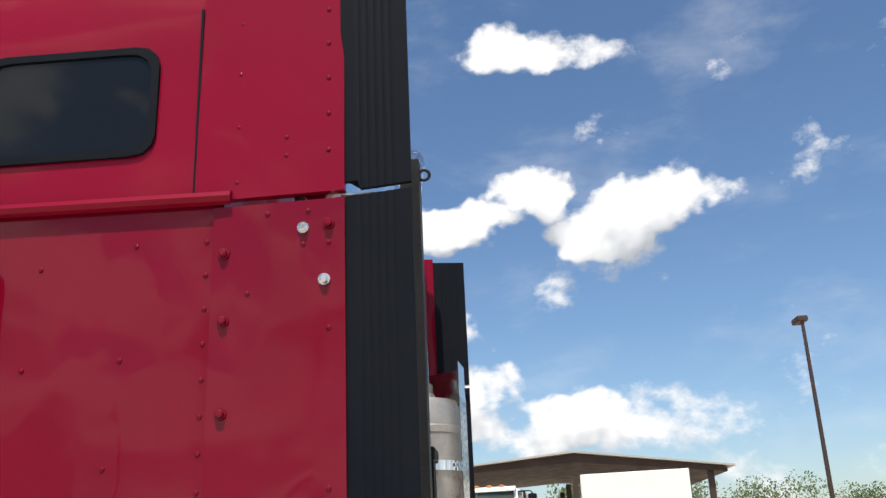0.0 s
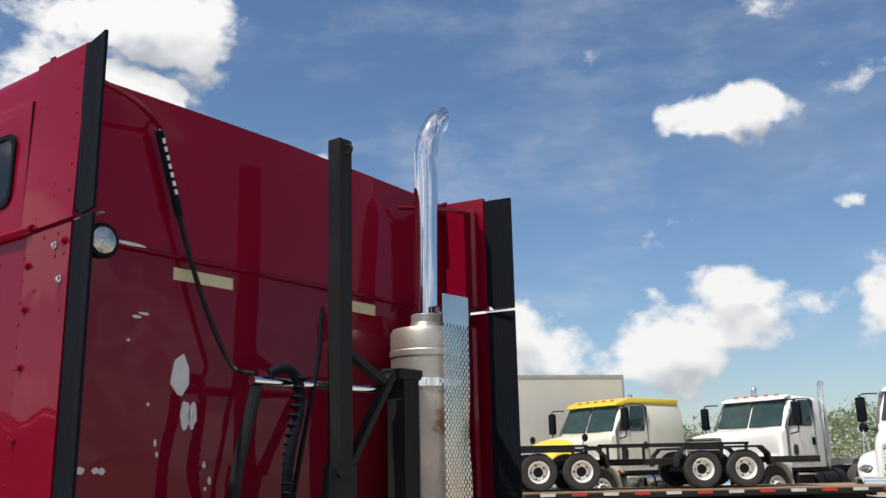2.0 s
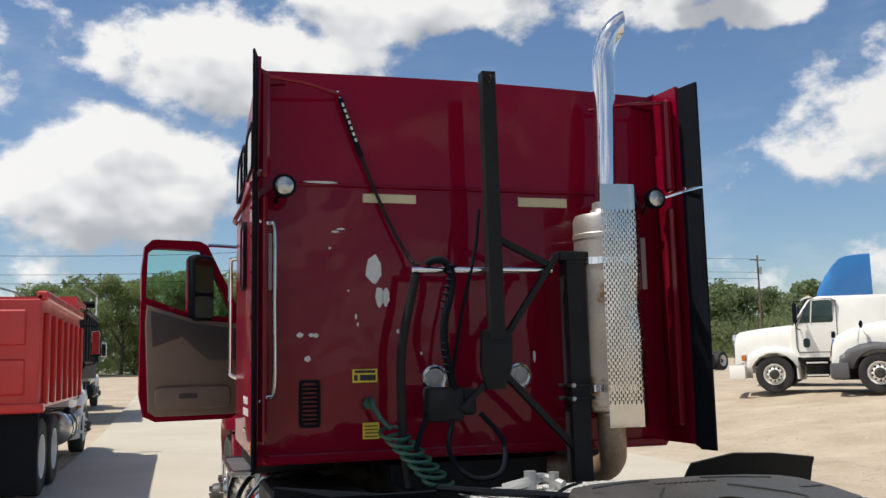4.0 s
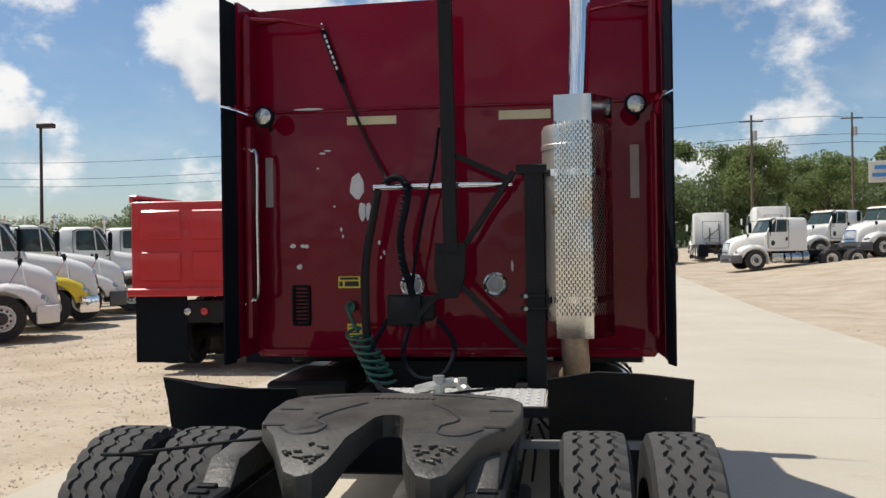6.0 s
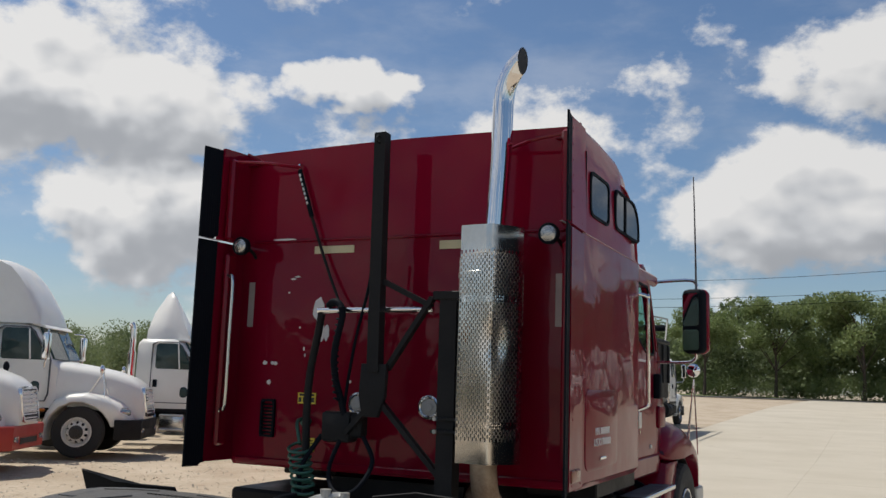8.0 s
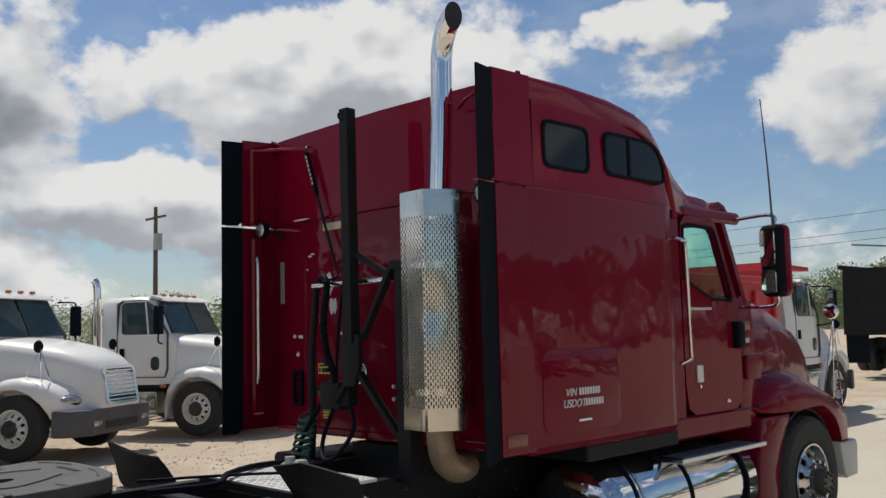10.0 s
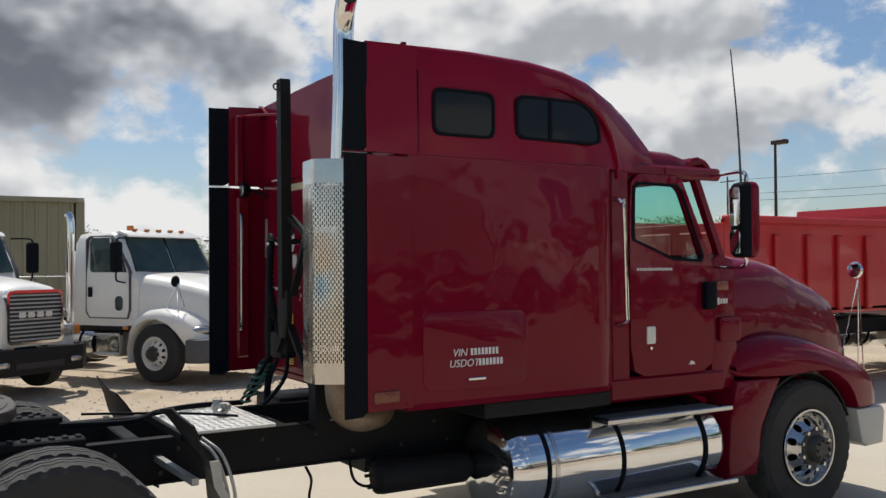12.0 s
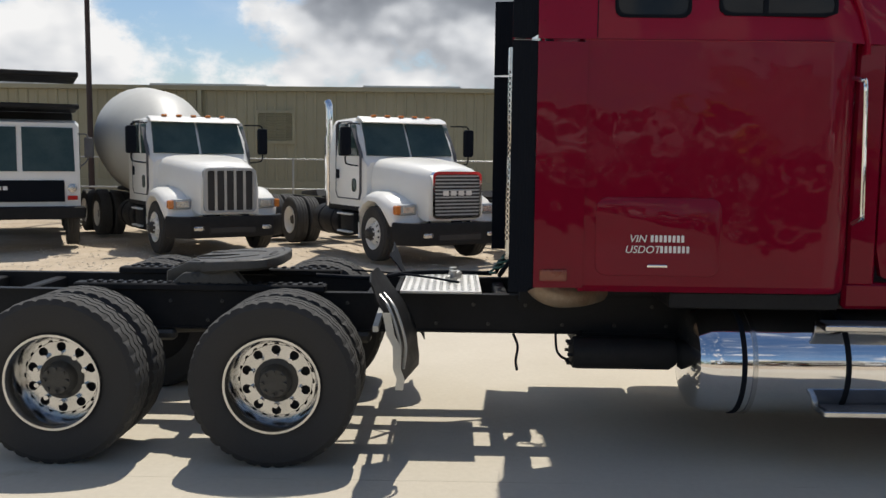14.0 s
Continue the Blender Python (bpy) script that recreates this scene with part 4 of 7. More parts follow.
for y in (-4.2, -3.75, -2.5, -1.3, -0.4, 0.5, 2.0, 3.2):
    bm = B()
    box(bm, (0, y, 0.83), (0.80, 0.09, 0.2), 0.01)
    part("cross_member", bm, BLACK, truck)
bm = B()
prism(bm, [(-0.42, 0.60), (0.42, 0.60), (0.46, 1.06), (-0.46, 1.06)], "y", 0.1, 1.6)
part("gearbox_tunnel", bm, BLACK, truck)
bm = B()
box(bm, (0, 3.4, 0.95), (0.8, 1.8, 0.7), 0.05)
part("engine", bm, BLACK, truck)
bm = B()
cyl(bm, (0, -0.2, 0.78), (0, -3.0, 0.62), 0.055, seg=14)
part("drive_shaft", bm, GREASE, truck)
for y in (-1.815, -3.135):
    bm = B()
    tube(bm, [(-0.9, y, 0.5), (-0.3, y, 0.5), (0, y, 0.5), (0.3, y, 0.5), (0.9, y, 0.5)], lambda t: 0.085 + 0.13 * math.exp(-((t - 0.5) / 0.13) ** 2), 16)
    part("drive_axle", bm, BLACK, truck)
    for s, _ in SIDES:
        bm = B()
        box(bm, (s * 0.46, y, 0.66), (0.09, 1.05, 0.07), 0.02)
        part("leaf_spring", bm, GREASE, truck)
        bm = B()
        lathe(bm, [(0.09, 0), (0.125, 0.04), (0.115, 0.10), (0.13, 0.15), (0.10, 0.21)], (s * 0.52, y - 0.36, 0.60), Vector((0, 0, 1)), 20)
        part("air_bag", bm, RUBBER, truck)
bm = B()
tube(bm, [(-1.0, 3.55, 0.48), (-0.5, 3.55, 0.42), (0.5, 3.55, 0.42), (1.0, 3.55, 0.48)], 0.06, 10)
part("front_axle", bm, BLACK, truck)

# ---- wheels ----


def tyre_mesh(name, r, w, rim, seg=144, zig=True):
    """A tyre along x, centred, with zigzag grooves and shoulder notches."""
    bm = B()
    h = w / 2
    prof = [(rim, -h * 0.80), (rim + 0.02, -h * 0.90), ((r + rim) / 2 - 0.02, -h), ((r + rim) / 2 + 0.07, -h * 0.98), (r - 0.035, -h * 0.94), (r - 0.008, -h * 0.86)]
    groove = []
    for g in (-0.48, 0.0, 0.48):
        groove += [(r, (g - 0.07) * h, 1), (r - 0.014, (g - 0.045) * h, 1), (r - 0.014, (g + 0.045) * h, 1), (r, (g + 0.07) * h, 1)]
    full = [(a, b, 0) for a, b in prof] + groove + [(a, -b, 0) for a, b in prof[::-1]]
    rows = []
    for k in range(seg):
        a = 2 * math.pi * k / seg
        row = []
        for i, (rr, x, z) in enumerate(full):
            if z and zig:
                x += 0.010 * (1 if (k // 2) % 2 else -1)
            if zig and i in (5, len(full) - 6) and k % 4 == 0:
                rr -= 0.012
            row.append(Vector((x, rr * math.cos(a), rr * math.sin(a))))
        rows.append(row)
    vs = [[bm.verts.new(p) for p in row] for row in rows]
    k = len(full)
    for i in range(seg):
        a, b = vs[i], vs[(i + 1) % seg]
        for j in range(k - 1):
            f = bm.faces.new((a[j], a[j + 1], b[j + 1], b[j]))
            f.material_index = 1 if 5 <= j <= k - 7 else 0
    me = mesh_of(bm, name, TYRE, 30)
    me.materials.append(TREAD)
    return me


def rim_mesh(name, r, depth, material, holes=10, convex=False):
    """A disc wheel along +x with round hand holes, hub and nuts; the outer lip at x = 0."""
    bm = B()
    d = 0.03 if convex else -depth
    lathe(bm, [(r, 0.0), (r - 0.004, 0.008), (r - 0.018, 0.006), (r - 0.03, -0.02), (r - 0.045, -0.06), (r - 0.05, min(d, -0.075)), (r - 0.075, min(d, -0.05) if convex else d)], (0, 0, 0), seg=40, caps=False)
    r1, r0, hr = r - 0.075, 0.135, 0.03
    rc = (r1 + r0) / 2 + 0.01
    n = holes * 8
    at = lambda rad, a, x: Vector((x, rad * math.cos(a), rad * math.sin(a)))
    outer_x, inner_x = (-0.05 if convex else d), d
    for h in range(holes):
        a0, a1 = 2 * math.pi * h / holes, 2 * math.pi * (h + 1) / holes
        mid = (a0 + a1) / 2
        sq = [(r0, a0), (r0, mid), (r0, a1), (rc, a1), (r1, a1), (r1, mid), (r1, a0), (rc, a0)]
        xs = lambda rad: inner_x + (outer_x - inner_x) * (rad - r0) / (r1 - r0)
        ov = [bm.verts.new(at(rad, a, xs(rad))) for rad, a in sq]
        iv, bv = [], []
        for q in range(8):
            ang = math.pi / 4 - 2 * math.pi * q / 8
            rad, da = rc - hr * math.cos(ang), -hr * math.sin(ang) / rc
            iv.append(bm.verts.new(at(rad, mid + da, xs(rad))))
            bv.append(bm.verts.new(at(rad, mid + da, xs(rad) - 0.03)))
        for q in range(8):
            w = (q + 1) % 8
            bm.faces.new((ov[q], ov[w], iv[w], iv[q]))
            bm.faces.new((iv[q], iv[w], bv[w], bv[q]))
    for k in range(10):
        a = 2 * math.pi * (k + 0.5) / 10
        c = at(0.155, a, inner_x)
        cyl(bm, c, c + Vector((0.035, 0, 0)), 0.016, seg=6)
    bmesh.ops.remove_doubles(bm, verts=bm.verts[:], dist=0.0005)
    return mesh_of(bm, name, material, 40)


def hub_mesh(name, x, material):
    bm = B()
    lathe(bm, [(0.14, x - 0.02), (0.135, x + 0.01), (0.105, x + 0.02), (0.10, x + 0.07), (0.085, x + 0.09), (0.0, x + 0.095)], (0, 0, 0), seg=24)
    for k in range(8):
        a = 2 * math.pi * k / 8
        cyl(bm, (x + 0.085, 0.07 * math.cos(a), 0.07 * math.sin(a)), (x + 0.11, 0.07 * math.cos(a), 0.07 * math.sin(a)), 0.012, seg=6)
    return mesh_of(bm, name, material, 40)


BIG_TYRE = tyre_mesh("tyre", 0.515, 0.265, 0.29)
PLAIN_TYRE = tyre_mesh("tyre", 0.505, 0.27, 0.285, 36, False)
REAR_RIM = rim_mesh("rim", 0.298, 0.15, ALLOY)
FRONT_RIM = rim_mesh("rim", 0.298, 0.0, ALLOY, convex=True)
WHITE_RIM = rim_mesh("rim", 0.293, 0.0, WHITE, 10, True)
WHITE_DUAL = rim_mesh("rim", 0.293, 0.15, WHITE, 5)
REAR_HUB = hub_mesh("hub", -0.15, GREASE)
FRONT_HUB = hub_mesh("hub", 0.03, GREASE)
BACK_DISC = B()
lathe(BACK_DISC, [(0.29, -0.20), (0.28, -0.19), (0.05, -0.19)], (0, 0, 0), seg=24)
BACK_DISC = mesh_of(BACK_DISC, "brake_drum", BLACK)


def wheel(parent, x, y, z, s, tyre, rim, hub, offset=0.125):
    """One wheel of a thing, its outer face towards s."""
    w = part("wheel", tyre, None, parent)
    w.location, w.rotation_euler = (x, y, z), (0, 0, 0 if s > 0 else math.pi)
    w["label"] = "black truck tyre on a disc rim"
    for nm, me in (("rim", rim), ("hub", hub), ("brake_drum", BACK_DISC)):
        if me:
            o = part(nm, me, None, w)
            o.location = (offset, 0, 0)
    return w


for y in (-1.815, -3.135):
    for s, _ in SIDES:
        wheel(truck, s * 1.085, y, 0.507, s, BIG_TYRE, REAR_RIM, REAR_HUB)
        wheel(truck, s * 0.765, y, 0.507, s, BIG_TYRE, None, None)
for s, _ in SIDES:
    wheel(truck, s * 1.02, 3.55, 0.507, s, BIG_TYRE, FRONT_RIM, FRONT_HUB)

# fifth wheel: a plate with a slotted mouth, on its bracket
FX = 0.07


def plate_top(y):
    return 1.165 + 0.06 * (y + 2.3) - 0.40 * max(0.0, -2.56 - y)


half = [(0.05, -2.30), (0.062, -2.37), (0.09, -2.56), (0.125, -2.67), (0.155, -2.715), (0.20, -2.73), (0.245, -2.71), (0.33, -2.54), (0.42, -2.38), (0.445, -2.22), (0.44, -2.06), (0.40, -1.99), (0.30, -1.945), (0.15, -1.92)]
poly = half + [(-x, y) for x, y in half[::-1]] + [(-0.03, -2.27), (0.0, -2.262), (0.03, -2.27)]
# a cast plate: flat top, rounded rim, deep sides at the horns
bm = B()
skin(bm, [[Vector((FX + x * k, -2.38 + (y + 2.38) * k, plate_top(y) - d - (deep * min(1.0, max(0.0, (-2.2 - y) / 0.5))))) for x, y in poly] for k, d, deep in ((0.97, 0.07, 0.035), (1.0, 0.055, 0.025), (1.0, 0.012, 0.0), (0.994, 0.004, 0.0), (0.982, 0.0, 0.0))], caps=False)
ring_verts = list(bm.verts)
for tri in geometry.tessellate_polygon([[Vector((x, y, 0)) for x, y in poly]]):
    for first in (0, len(ring_verts) - len(poly)):
        bm.faces.new([ring_verts[first + k] for k in tri])
fw = thing("fifth_wheel", "worn greasy fifth wheel coupling plate on the frame", "coupling")
plate = part("coupling_plate", bm, GREASE, fw, sharp=28)
r5 = random.Random(8)
for s in (-1, 1):
    bm = B()
    tube(bm, [(FX + s * x, y, plate_top(y) + 0.0005) for x, y in ((0.33, -2.46), (0.27, -2.53), (0.20, -2.51), (0.19, -2.42), (0.24, -2.34), (0.20, -2.22), (0.12, -2.10))], 0.0055, 5)
    part("grease_groove", bm, INK_HOLLOW, plate)
    bm = B()
    tube(bm, [(FX + s * x, y, plate_top(y) + 0.0005) for x, y in ((0.34, -2.03), (0.22, -1.985), (0.10, -1.965))], 0.0045, 5)
    part("grease_groove", bm, INK_HOLLOW, plate)
    for x, y, w in ((0.37, -2.20, 0.085), (0.365, -2.42, 0.075)):
        bm = B()
        prism(bm, rounded(FX + s * x - w / 2, FX + s * x + w / 2, y - 0.014, y + 0.014, 0.012), "z", plate_top(y) - 0.01, plate_top(y) + 0.002)
        part("grease_slot", bm, INK_HOLLOW, plate)
    # cast ridges on the sloping horns
    for i in range(14):
        u, y = 0.14 + 0.13 * r5.random(), -2.58 - 0.10 * r5.random()
        bm = B()
        box(bm, (FX + s * u, y, plate_top(y) + 0.001), (0.012 + 0.03 * r5.random(), 0.008, 0.010), 0.002, Matrix.Rotation(r5.uniform(-0.7, 0.7), 3, "Z"))
        part("cast_ridge", bm, GREASE, plate)
# worn row of raised marks along the front
for i in range(11):
    bm = B()
    box(bm, (FX - 0.10 + i * 0.021, -2.02, plate_top(-2.02) + 0.001), (0.012, 0.026, 0.005))
    part("bar", bm, GREASE, plate)
for s in (-1, 1):
    bm = B()
    prism(bm, [(-2.70, 0.96), (-2.1, 0.96), (-2.22, 1.10), (-2.56, 1.08)], "x", *sorted((s * 0.36, s * 0.46)), bevel=0.01)
    part("bracket", bm, GREASE, fw)
    bm = B()
    box(bm, (s * 0.42, -2.45, 0.985), (0.12, 1.7, 0.05), 0.01)
    for i in range(24):
        box(bm, (s * 0.43, -3.2 + i * 0.068, 1.012), (0.06, 0.03, 0.02), 0.004)
    part("slide_rail", bm, BLACK, fw)
bm = B()
tube(bm, [(-0.36, -2.35, 1.10), (-0.6, -2.42, 1.08), (-0.8, -2.5, 1.07), (-0.85, -2.5, 1.07), (-0.72, -2.42, 1.05)], 0.006, 8)
part("release_handle", bm, BLACK, fw)

# quarter fenders ahead of the drive wheels
for s, _ in SIDES:
    bm = B()
    rows = []
    for i in range(11):
        t = i / 10
        y = -1.24 + 0.11 * math.sin(t * 2.0) + 0.07 * t
        z = (1.16 if s > 0 else 1.095) - 0.66 * t
        wob = 0.014 * math.sin(i * 2.1 + s)
        rows.append([Vector((s * x, y + wob * k, z + ((0.02 * math.sin(x * 9) if s > 0 else 0.05 * max(0.0, x - 1.0) / 0.22) if i == 0 else 0))) for x, k in ((0.58, 0.2), (0.8, 1), (1.0, -0.6), (1.22, 0.8))])
        for p in rows[-1]:
            p.y += 0.16 * (1.22 - abs(p.x)) * min(1.0, t * 2)
    rows2 = [[p + Vector((0, 0.008, 0.004)) for p in r] for r in rows]
    skin(bm, [r + q[::-1] for r, q in zip(rows, rows2)])
    fl = part("quarter_fender", bm, RUBBER if s < 0 else BLACK, truck, "thin bent quarter fender ahead of the drive wheel")
    bm = B()
    bar(bm, (s * 0.44, -1.22, 0.85), (s * 1.15, -1.2, 0.85), 0.035)
    part("fender_bracket", bm, GALV, fl)
    if s > 0:
        bm = B()
        skin(bm, [[Vector((1.222, r[-1].y - 0.004, r[-1].z)), Vector((1.222, r[-1].y + 0.04, r[-1].z)), Vector((1.236, r[-1].y + 0.042, r[-1].z)), Vector((1.234, r[-1].y - 0.006, r[-1].z))] for r in rows[3:]])
        part("fender_edge", bm, GALV, fl)
        # two bent rods that hold it
        for dy in (0.035, 0.07):
            bm = B()
            tube(bm, [(1.10, rows[2][-1].y + dy - 0.03, 1.06), (1.2, rows[3][-1].y + dy, 0.98), (1.21, rows[6][-1].y + dy, 0.78), (1.19, rows[8][-1].y + dy * 0.8, 0.62)], 0.009, 7)
            part("fender_rod", bm, GALV, fl)

# chequer plate deck behind the cab
bm = B()
box(bm, (0.14, -0.82, 0.988), (0.84, 0.54, 0.02), 0.004)
cat = thing("deck_plate", "pale chequer plate deck across the frame rails", "deck plate")
dk = part("deck", bm, PLATE, cat)
bm = B()
for i in range(16):
    for j in range(11):
        box(bm, (-0.25 + i * 0.052, -1.06 + j * 0.048, 1.0), (0.03, 0.007, 0.005), 0, Matrix.Rotation(0.78 if (i + j) % 2 else -0.78, 3, "Z"))
tagged(part("tread_pattern", bm, PLATE, cat), kind="stuff")
bm = B()
box(bm, (0.14, -1.11, 0.975), (0.9, 0.03, 0.05), 0.004)
part("deck_edge", bm, BLACK, cat)

# ---- exhaust, mast and hoses ----
bm = B()
lathe(bm, [(0.07, 2.44), (0.078, 2.42), (0.16, 2.405), (0.172, 2.38), (0.172, 2.30), (0.176, 2.295), (0.176, 2.27), (0.171, 2.265), (0.171, 1.36), (0.16, 1.33), (0.08, 1.31), (0.075, 1.28)], (0.718, -0.22, 0), Vector((0, 0, 1)), 32)
stack = thing("exhaust_stack", "polished exhaust stack with a heat-stained muffler and perforated guard", "exhaust")
part("muffler", bm, STEEL, stack)
bm = B()
tube(bm, [(0.735, -0.21, 2.40), (0.75, -0.205, 2.7), (0.765, -0.20, 3.0), (0.77, -0.20, 3.24), (0.775, -0.20, 3.34), (0.80, -0.205, 3.44), (0.85, -0.21, 3.52), (0.92, -0.215, 3.575), (1.0, -0.22, 3.62)], 0.062, 22)
cut, face = Vector((0.892, -0.215, 3.55)), Vector((0.99, -0.14, -0.05)).normalized()
upper = [f for f in bm.faces if min(v.co.z for v in f.verts) > 3.40]
bmesh.ops.bisect_plane(bm, geom=list({v for f in upper for v in f.verts}) + list({e for f in upper for e in f.edges}) + upper, plane_co=cut, plane_no=face, clear_outer=True)
rim_pts = {v for e in bm.edges if e.is_boundary for v in e.verts}
rim_mid = sum((v.co for v in rim_pts), Vector()) / len(rim_pts)
fu, fv = frame_of(face)
mouth = sorted((v.co.copy() for v in rim_pts), key=lambda p: math.atan2((p - rim_mid).dot(fv), (p - rim_mid).dot(fu)))
bm.faces.ensure_lookup_table()
pipe = part("chrome_pipe", bm, CHROME, stack)
# black disc over the open pipe: the bore's shade put into the colour
bm = B()
skin(bm, [[rim_mid + (p - rim_mid) * 0.95 + face * d for p in mouth] for d in (-0.004, 0.002)])
part("pipe_mouth", bm, INK_HOLLOW, pipe)
bm = B()
lathe(bm, [(0.068, 0), (0.074, 0.004), (0.074, 0.05), (0.068, 0.054)], (0.737, -0.21, 2.43), Vector((0, 0, 1)), 24)
box(bm, (0.80, -0.22, 2.457), (0.03, 0.05, 0.03), 0.004)
part("pipe_clamp", bm, GALV, stack)
bm = B()
tube(bm, [(0.71, -0.22, 1.30), (0.715, -0.22, 1.16), (0.72, -0.19, 1.06), (0.70, -0.08, 1.0), (0.60, 0.10, 0.99), (0.36, 0.28, 0.98), (0.2, 0.5, 0.9)], 0.076, 20)
part("lower_pipe", bm, RUSTY, stack)


def guard_patch(z0, z1, holes):
    bm = B()
    c = Vector((0.72, -0.22, 0))
    n, a0, a1 = 24, radians(-120), radians(50)

    def at(i, z, dr=0.0):
        # three flat facets with softened bends, dented at mid height
        a = a0 + (a1 - a0) * i / n
        off = (a - radians(-95) + radians(30)) % radians(60) - radians(30)
        q = min(0.188 / math.cos(off), 0.213) + dr
        q -= 0.012 * math.exp(-((z - 1.9) / 0.13) ** 2) * math.exp(-((a - radians(-55)) / 0.35) ** 2)
        return c + Vector((q * math.cos(a), q * math.sin(a), z))

    if not holes:
        rows = [[at(i, z) for i in range(n + 1)] + [at(i, z, -0.005) for i in range(n, -1, -1)] for z in (z0, z1)]
        return skin(bm, rows)
    m = int((z1 - z0) / 0.034)
    h = (z1 - z0) / m
    for i in range(n * 2):
        for j in range(-1, m):
            zz = z0 + (j + (0.5 if i % 2 else 0.0)) * h
            lo, hi = max(zz, z0), min(zz + h, z1)
            if hi - lo < 0.004:
                continue
            u0, u1 = i / 2, (i + 1) / 2
            o = [at(u0, lo), at(u1, lo), at(u1, hi), at(u0, hi)]
            if hi - lo < h * 0.9:
                bm.faces.new([bm.verts.new(p) for p in o])
                continue
            mid, gu, gz = (u0 + u1) / 2, 0.165, h * 0.37
            q = [at(mid - gu, zz + h / 2 - gz * 0.6), at(mid, zz + h / 2 - gz), at(mid + gu, zz + h / 2 - gz * 0.6), at(mid + gu, zz + h / 2 + gz * 0.6), at(mid, zz + h / 2 + gz), at(mid - gu, zz + h / 2 + gz * 0.6)]
            ov, iv = [bm.verts.new(p) for p in o], [bm.verts.new(p) for p in q]
            bm.faces.new((ov[0], ov[1], iv[2], iv[1], iv[0]))
            bm.faces.new((ov[1], ov[2], iv[3], iv[2]))
            bm.faces.new((ov[2], ov[3], iv[5], iv[4], iv[3]))
            bm.faces.new((ov[3], ov[0], iv[0], iv[5]))
    bmesh.ops.remove_doubles(bm, verts=bm.verts[:], dist=0.0002)
    return bm


g = part("guard", guard_patch(1.36, 2.42, True), GUARD, stack, "perforated polished guard", 60)
part("guard_band", guard_patch(2.42, 2.555, False), GUARD, g)
part("guard_band", guard_patch(1.245, 1.36, False), GUARD, g)
for z in (2.12, 1.43):
    bm = B()
    lathe(bm, [(0.172, 0), (0.180, 0.002), (0.180, 0.04), (0.172, 0.042)], (0.718, -0.22, z), Vector((0, 0, 1)), 32)
    box(bm, (0.56, -0.26, z + 0.02), (0.12, 0.05, 0.05), 0.006)
    part("muffler_clamp", bm, CHROME, stack)
bm = B()
bar(bm, (0.50, -0.25, 2.19), (0.505, -0.25, 0.93), 0.105, 0.10)
mast = thing("exhaust_mast", "black steel mast that carries the exhaust", "mast")
part("post", bm, BLACK, mast)
bm = B()
box(bm, (0.50, -0.25, 2.17), (0.19, 0.12, 0.05), 0.006)
part("cap", bm, BLACK, mast)
for z in (1.47, 1.40):
    bm = B()
    box(bm, (0.52, -0.25, z), (0.20, 0.13, 0.018), 0.003)
    part("bracket", bm, BLACK, mast)
    for x in (0.45, 0.59):
        bm = B()
        cyl(bm, (x, -0.33, z), (x, -0.30, z), 0.012, seg=6)
        part("bolt", bm, GALV, mast)

rack = thing("hose_rack", "black steel post with braces and hose bar behind the cab", "rack")
bm = B()
bar(bm, (0.02, -0.29, 3.17), (0.035, -0.29, 1.72), 0.076, 0.07)
part("post", bm, BLACK, rack)
bm = B()
lathe(bm, [(0.020 + 0.006 * math.cos(a), 0.006 * math.sin(a)) for a in (2 * math.pi * i / 8 for i in range(9))], (0.02, -0.34, 3.12), Vector((1, 0, 0)), 14, caps=False)
part("eye_ring", bm, BLACK, rack)
bm = B()
prism(bm, [(-0.05, 1.77), (0.12, 1.77), (0.115, 1.58), (0.07, 1.46), (-0.03, 1.46), (-0.06, 1.58)], "y", -0.31, -0.27, 0.008)
part("post_plate", bm, BLACK, rack)
for p, q, w in (((0.06, 2.26), (0.38, 2.11), 0.045), ((0.39, 2.16), (0.10, 1.74), 0.045), ((0.08, 1.54), (0.47, 1.14), 0.05), ((-0.02, 1.50), (-0.16, 1.36), 0.035)):
    bm = B()
    bar(bm, (p[0], -0.27, p[1]), (q[0], -0.26, q[1]), w, 0.03)
    part("brace", bm, BLACK, rack)
bm = B()
tube(bm, [(-0.41, -0.24, 2.09), (0.38, -0.24, 2.095)], 0.019, 12, 1)
part("hose_bar", bm, CHROME, rack, "chrome hose bar")
bm = B()
tube(bm, [(-0.385, -0.24, 2.07), (-0.41, -0.23, 1.95), (-0.46, -0.22, 1.7), (-0.47, -0.22, 1.45), (-0.46, -0.22, 1.2), (-0.44, -0.25, 0.98)], 0.024, 10)
part("rack_leg", bm, BLACK, rack)
bm = B()
box(bm, (-0.24, -0.20, 1.39), (0.20, 0.12, 0.18), 0.02, seg=2)
box(bm, (-0.11, -0.20, 1.40), (0.08, 0.10, 0.14), 0.015)
part("junction_box", bm, BLACK, rack)

hoses = thing("air_hoses", "black and green air and electric hoses hanging behind the cab", "hoses")
bm = B()
tube(bm, [(-0.33, -0.25, 2.12), (-0.29, -0.27, 2.14), (-0.24, -0.28, 2.13), (-0.205, -0.29, 2.07), (-0.215, -0.30, 1.97), (-0.25, -0.29, 1.82), (-0.245, -0.27, 1.68), (-0.21, -0.25, 1.55), (-0.19, -0.24, 1.46)], 0.021, 12)
part("hose", bm, RUBBER, hoses)
bm = B()
for i in range(16):
    t = i / 15
    z = 2.1 - 0.55 * t
    lathe(bm, [(0.022, 0), (0.026, 0.005), (0.022, 0.012)], (-0.205 - 0.045 * math.sin(t * 2.6), -0.297 + 0.03 * t, z), Vector((0.2, 0, 1)).normalized(), 10)
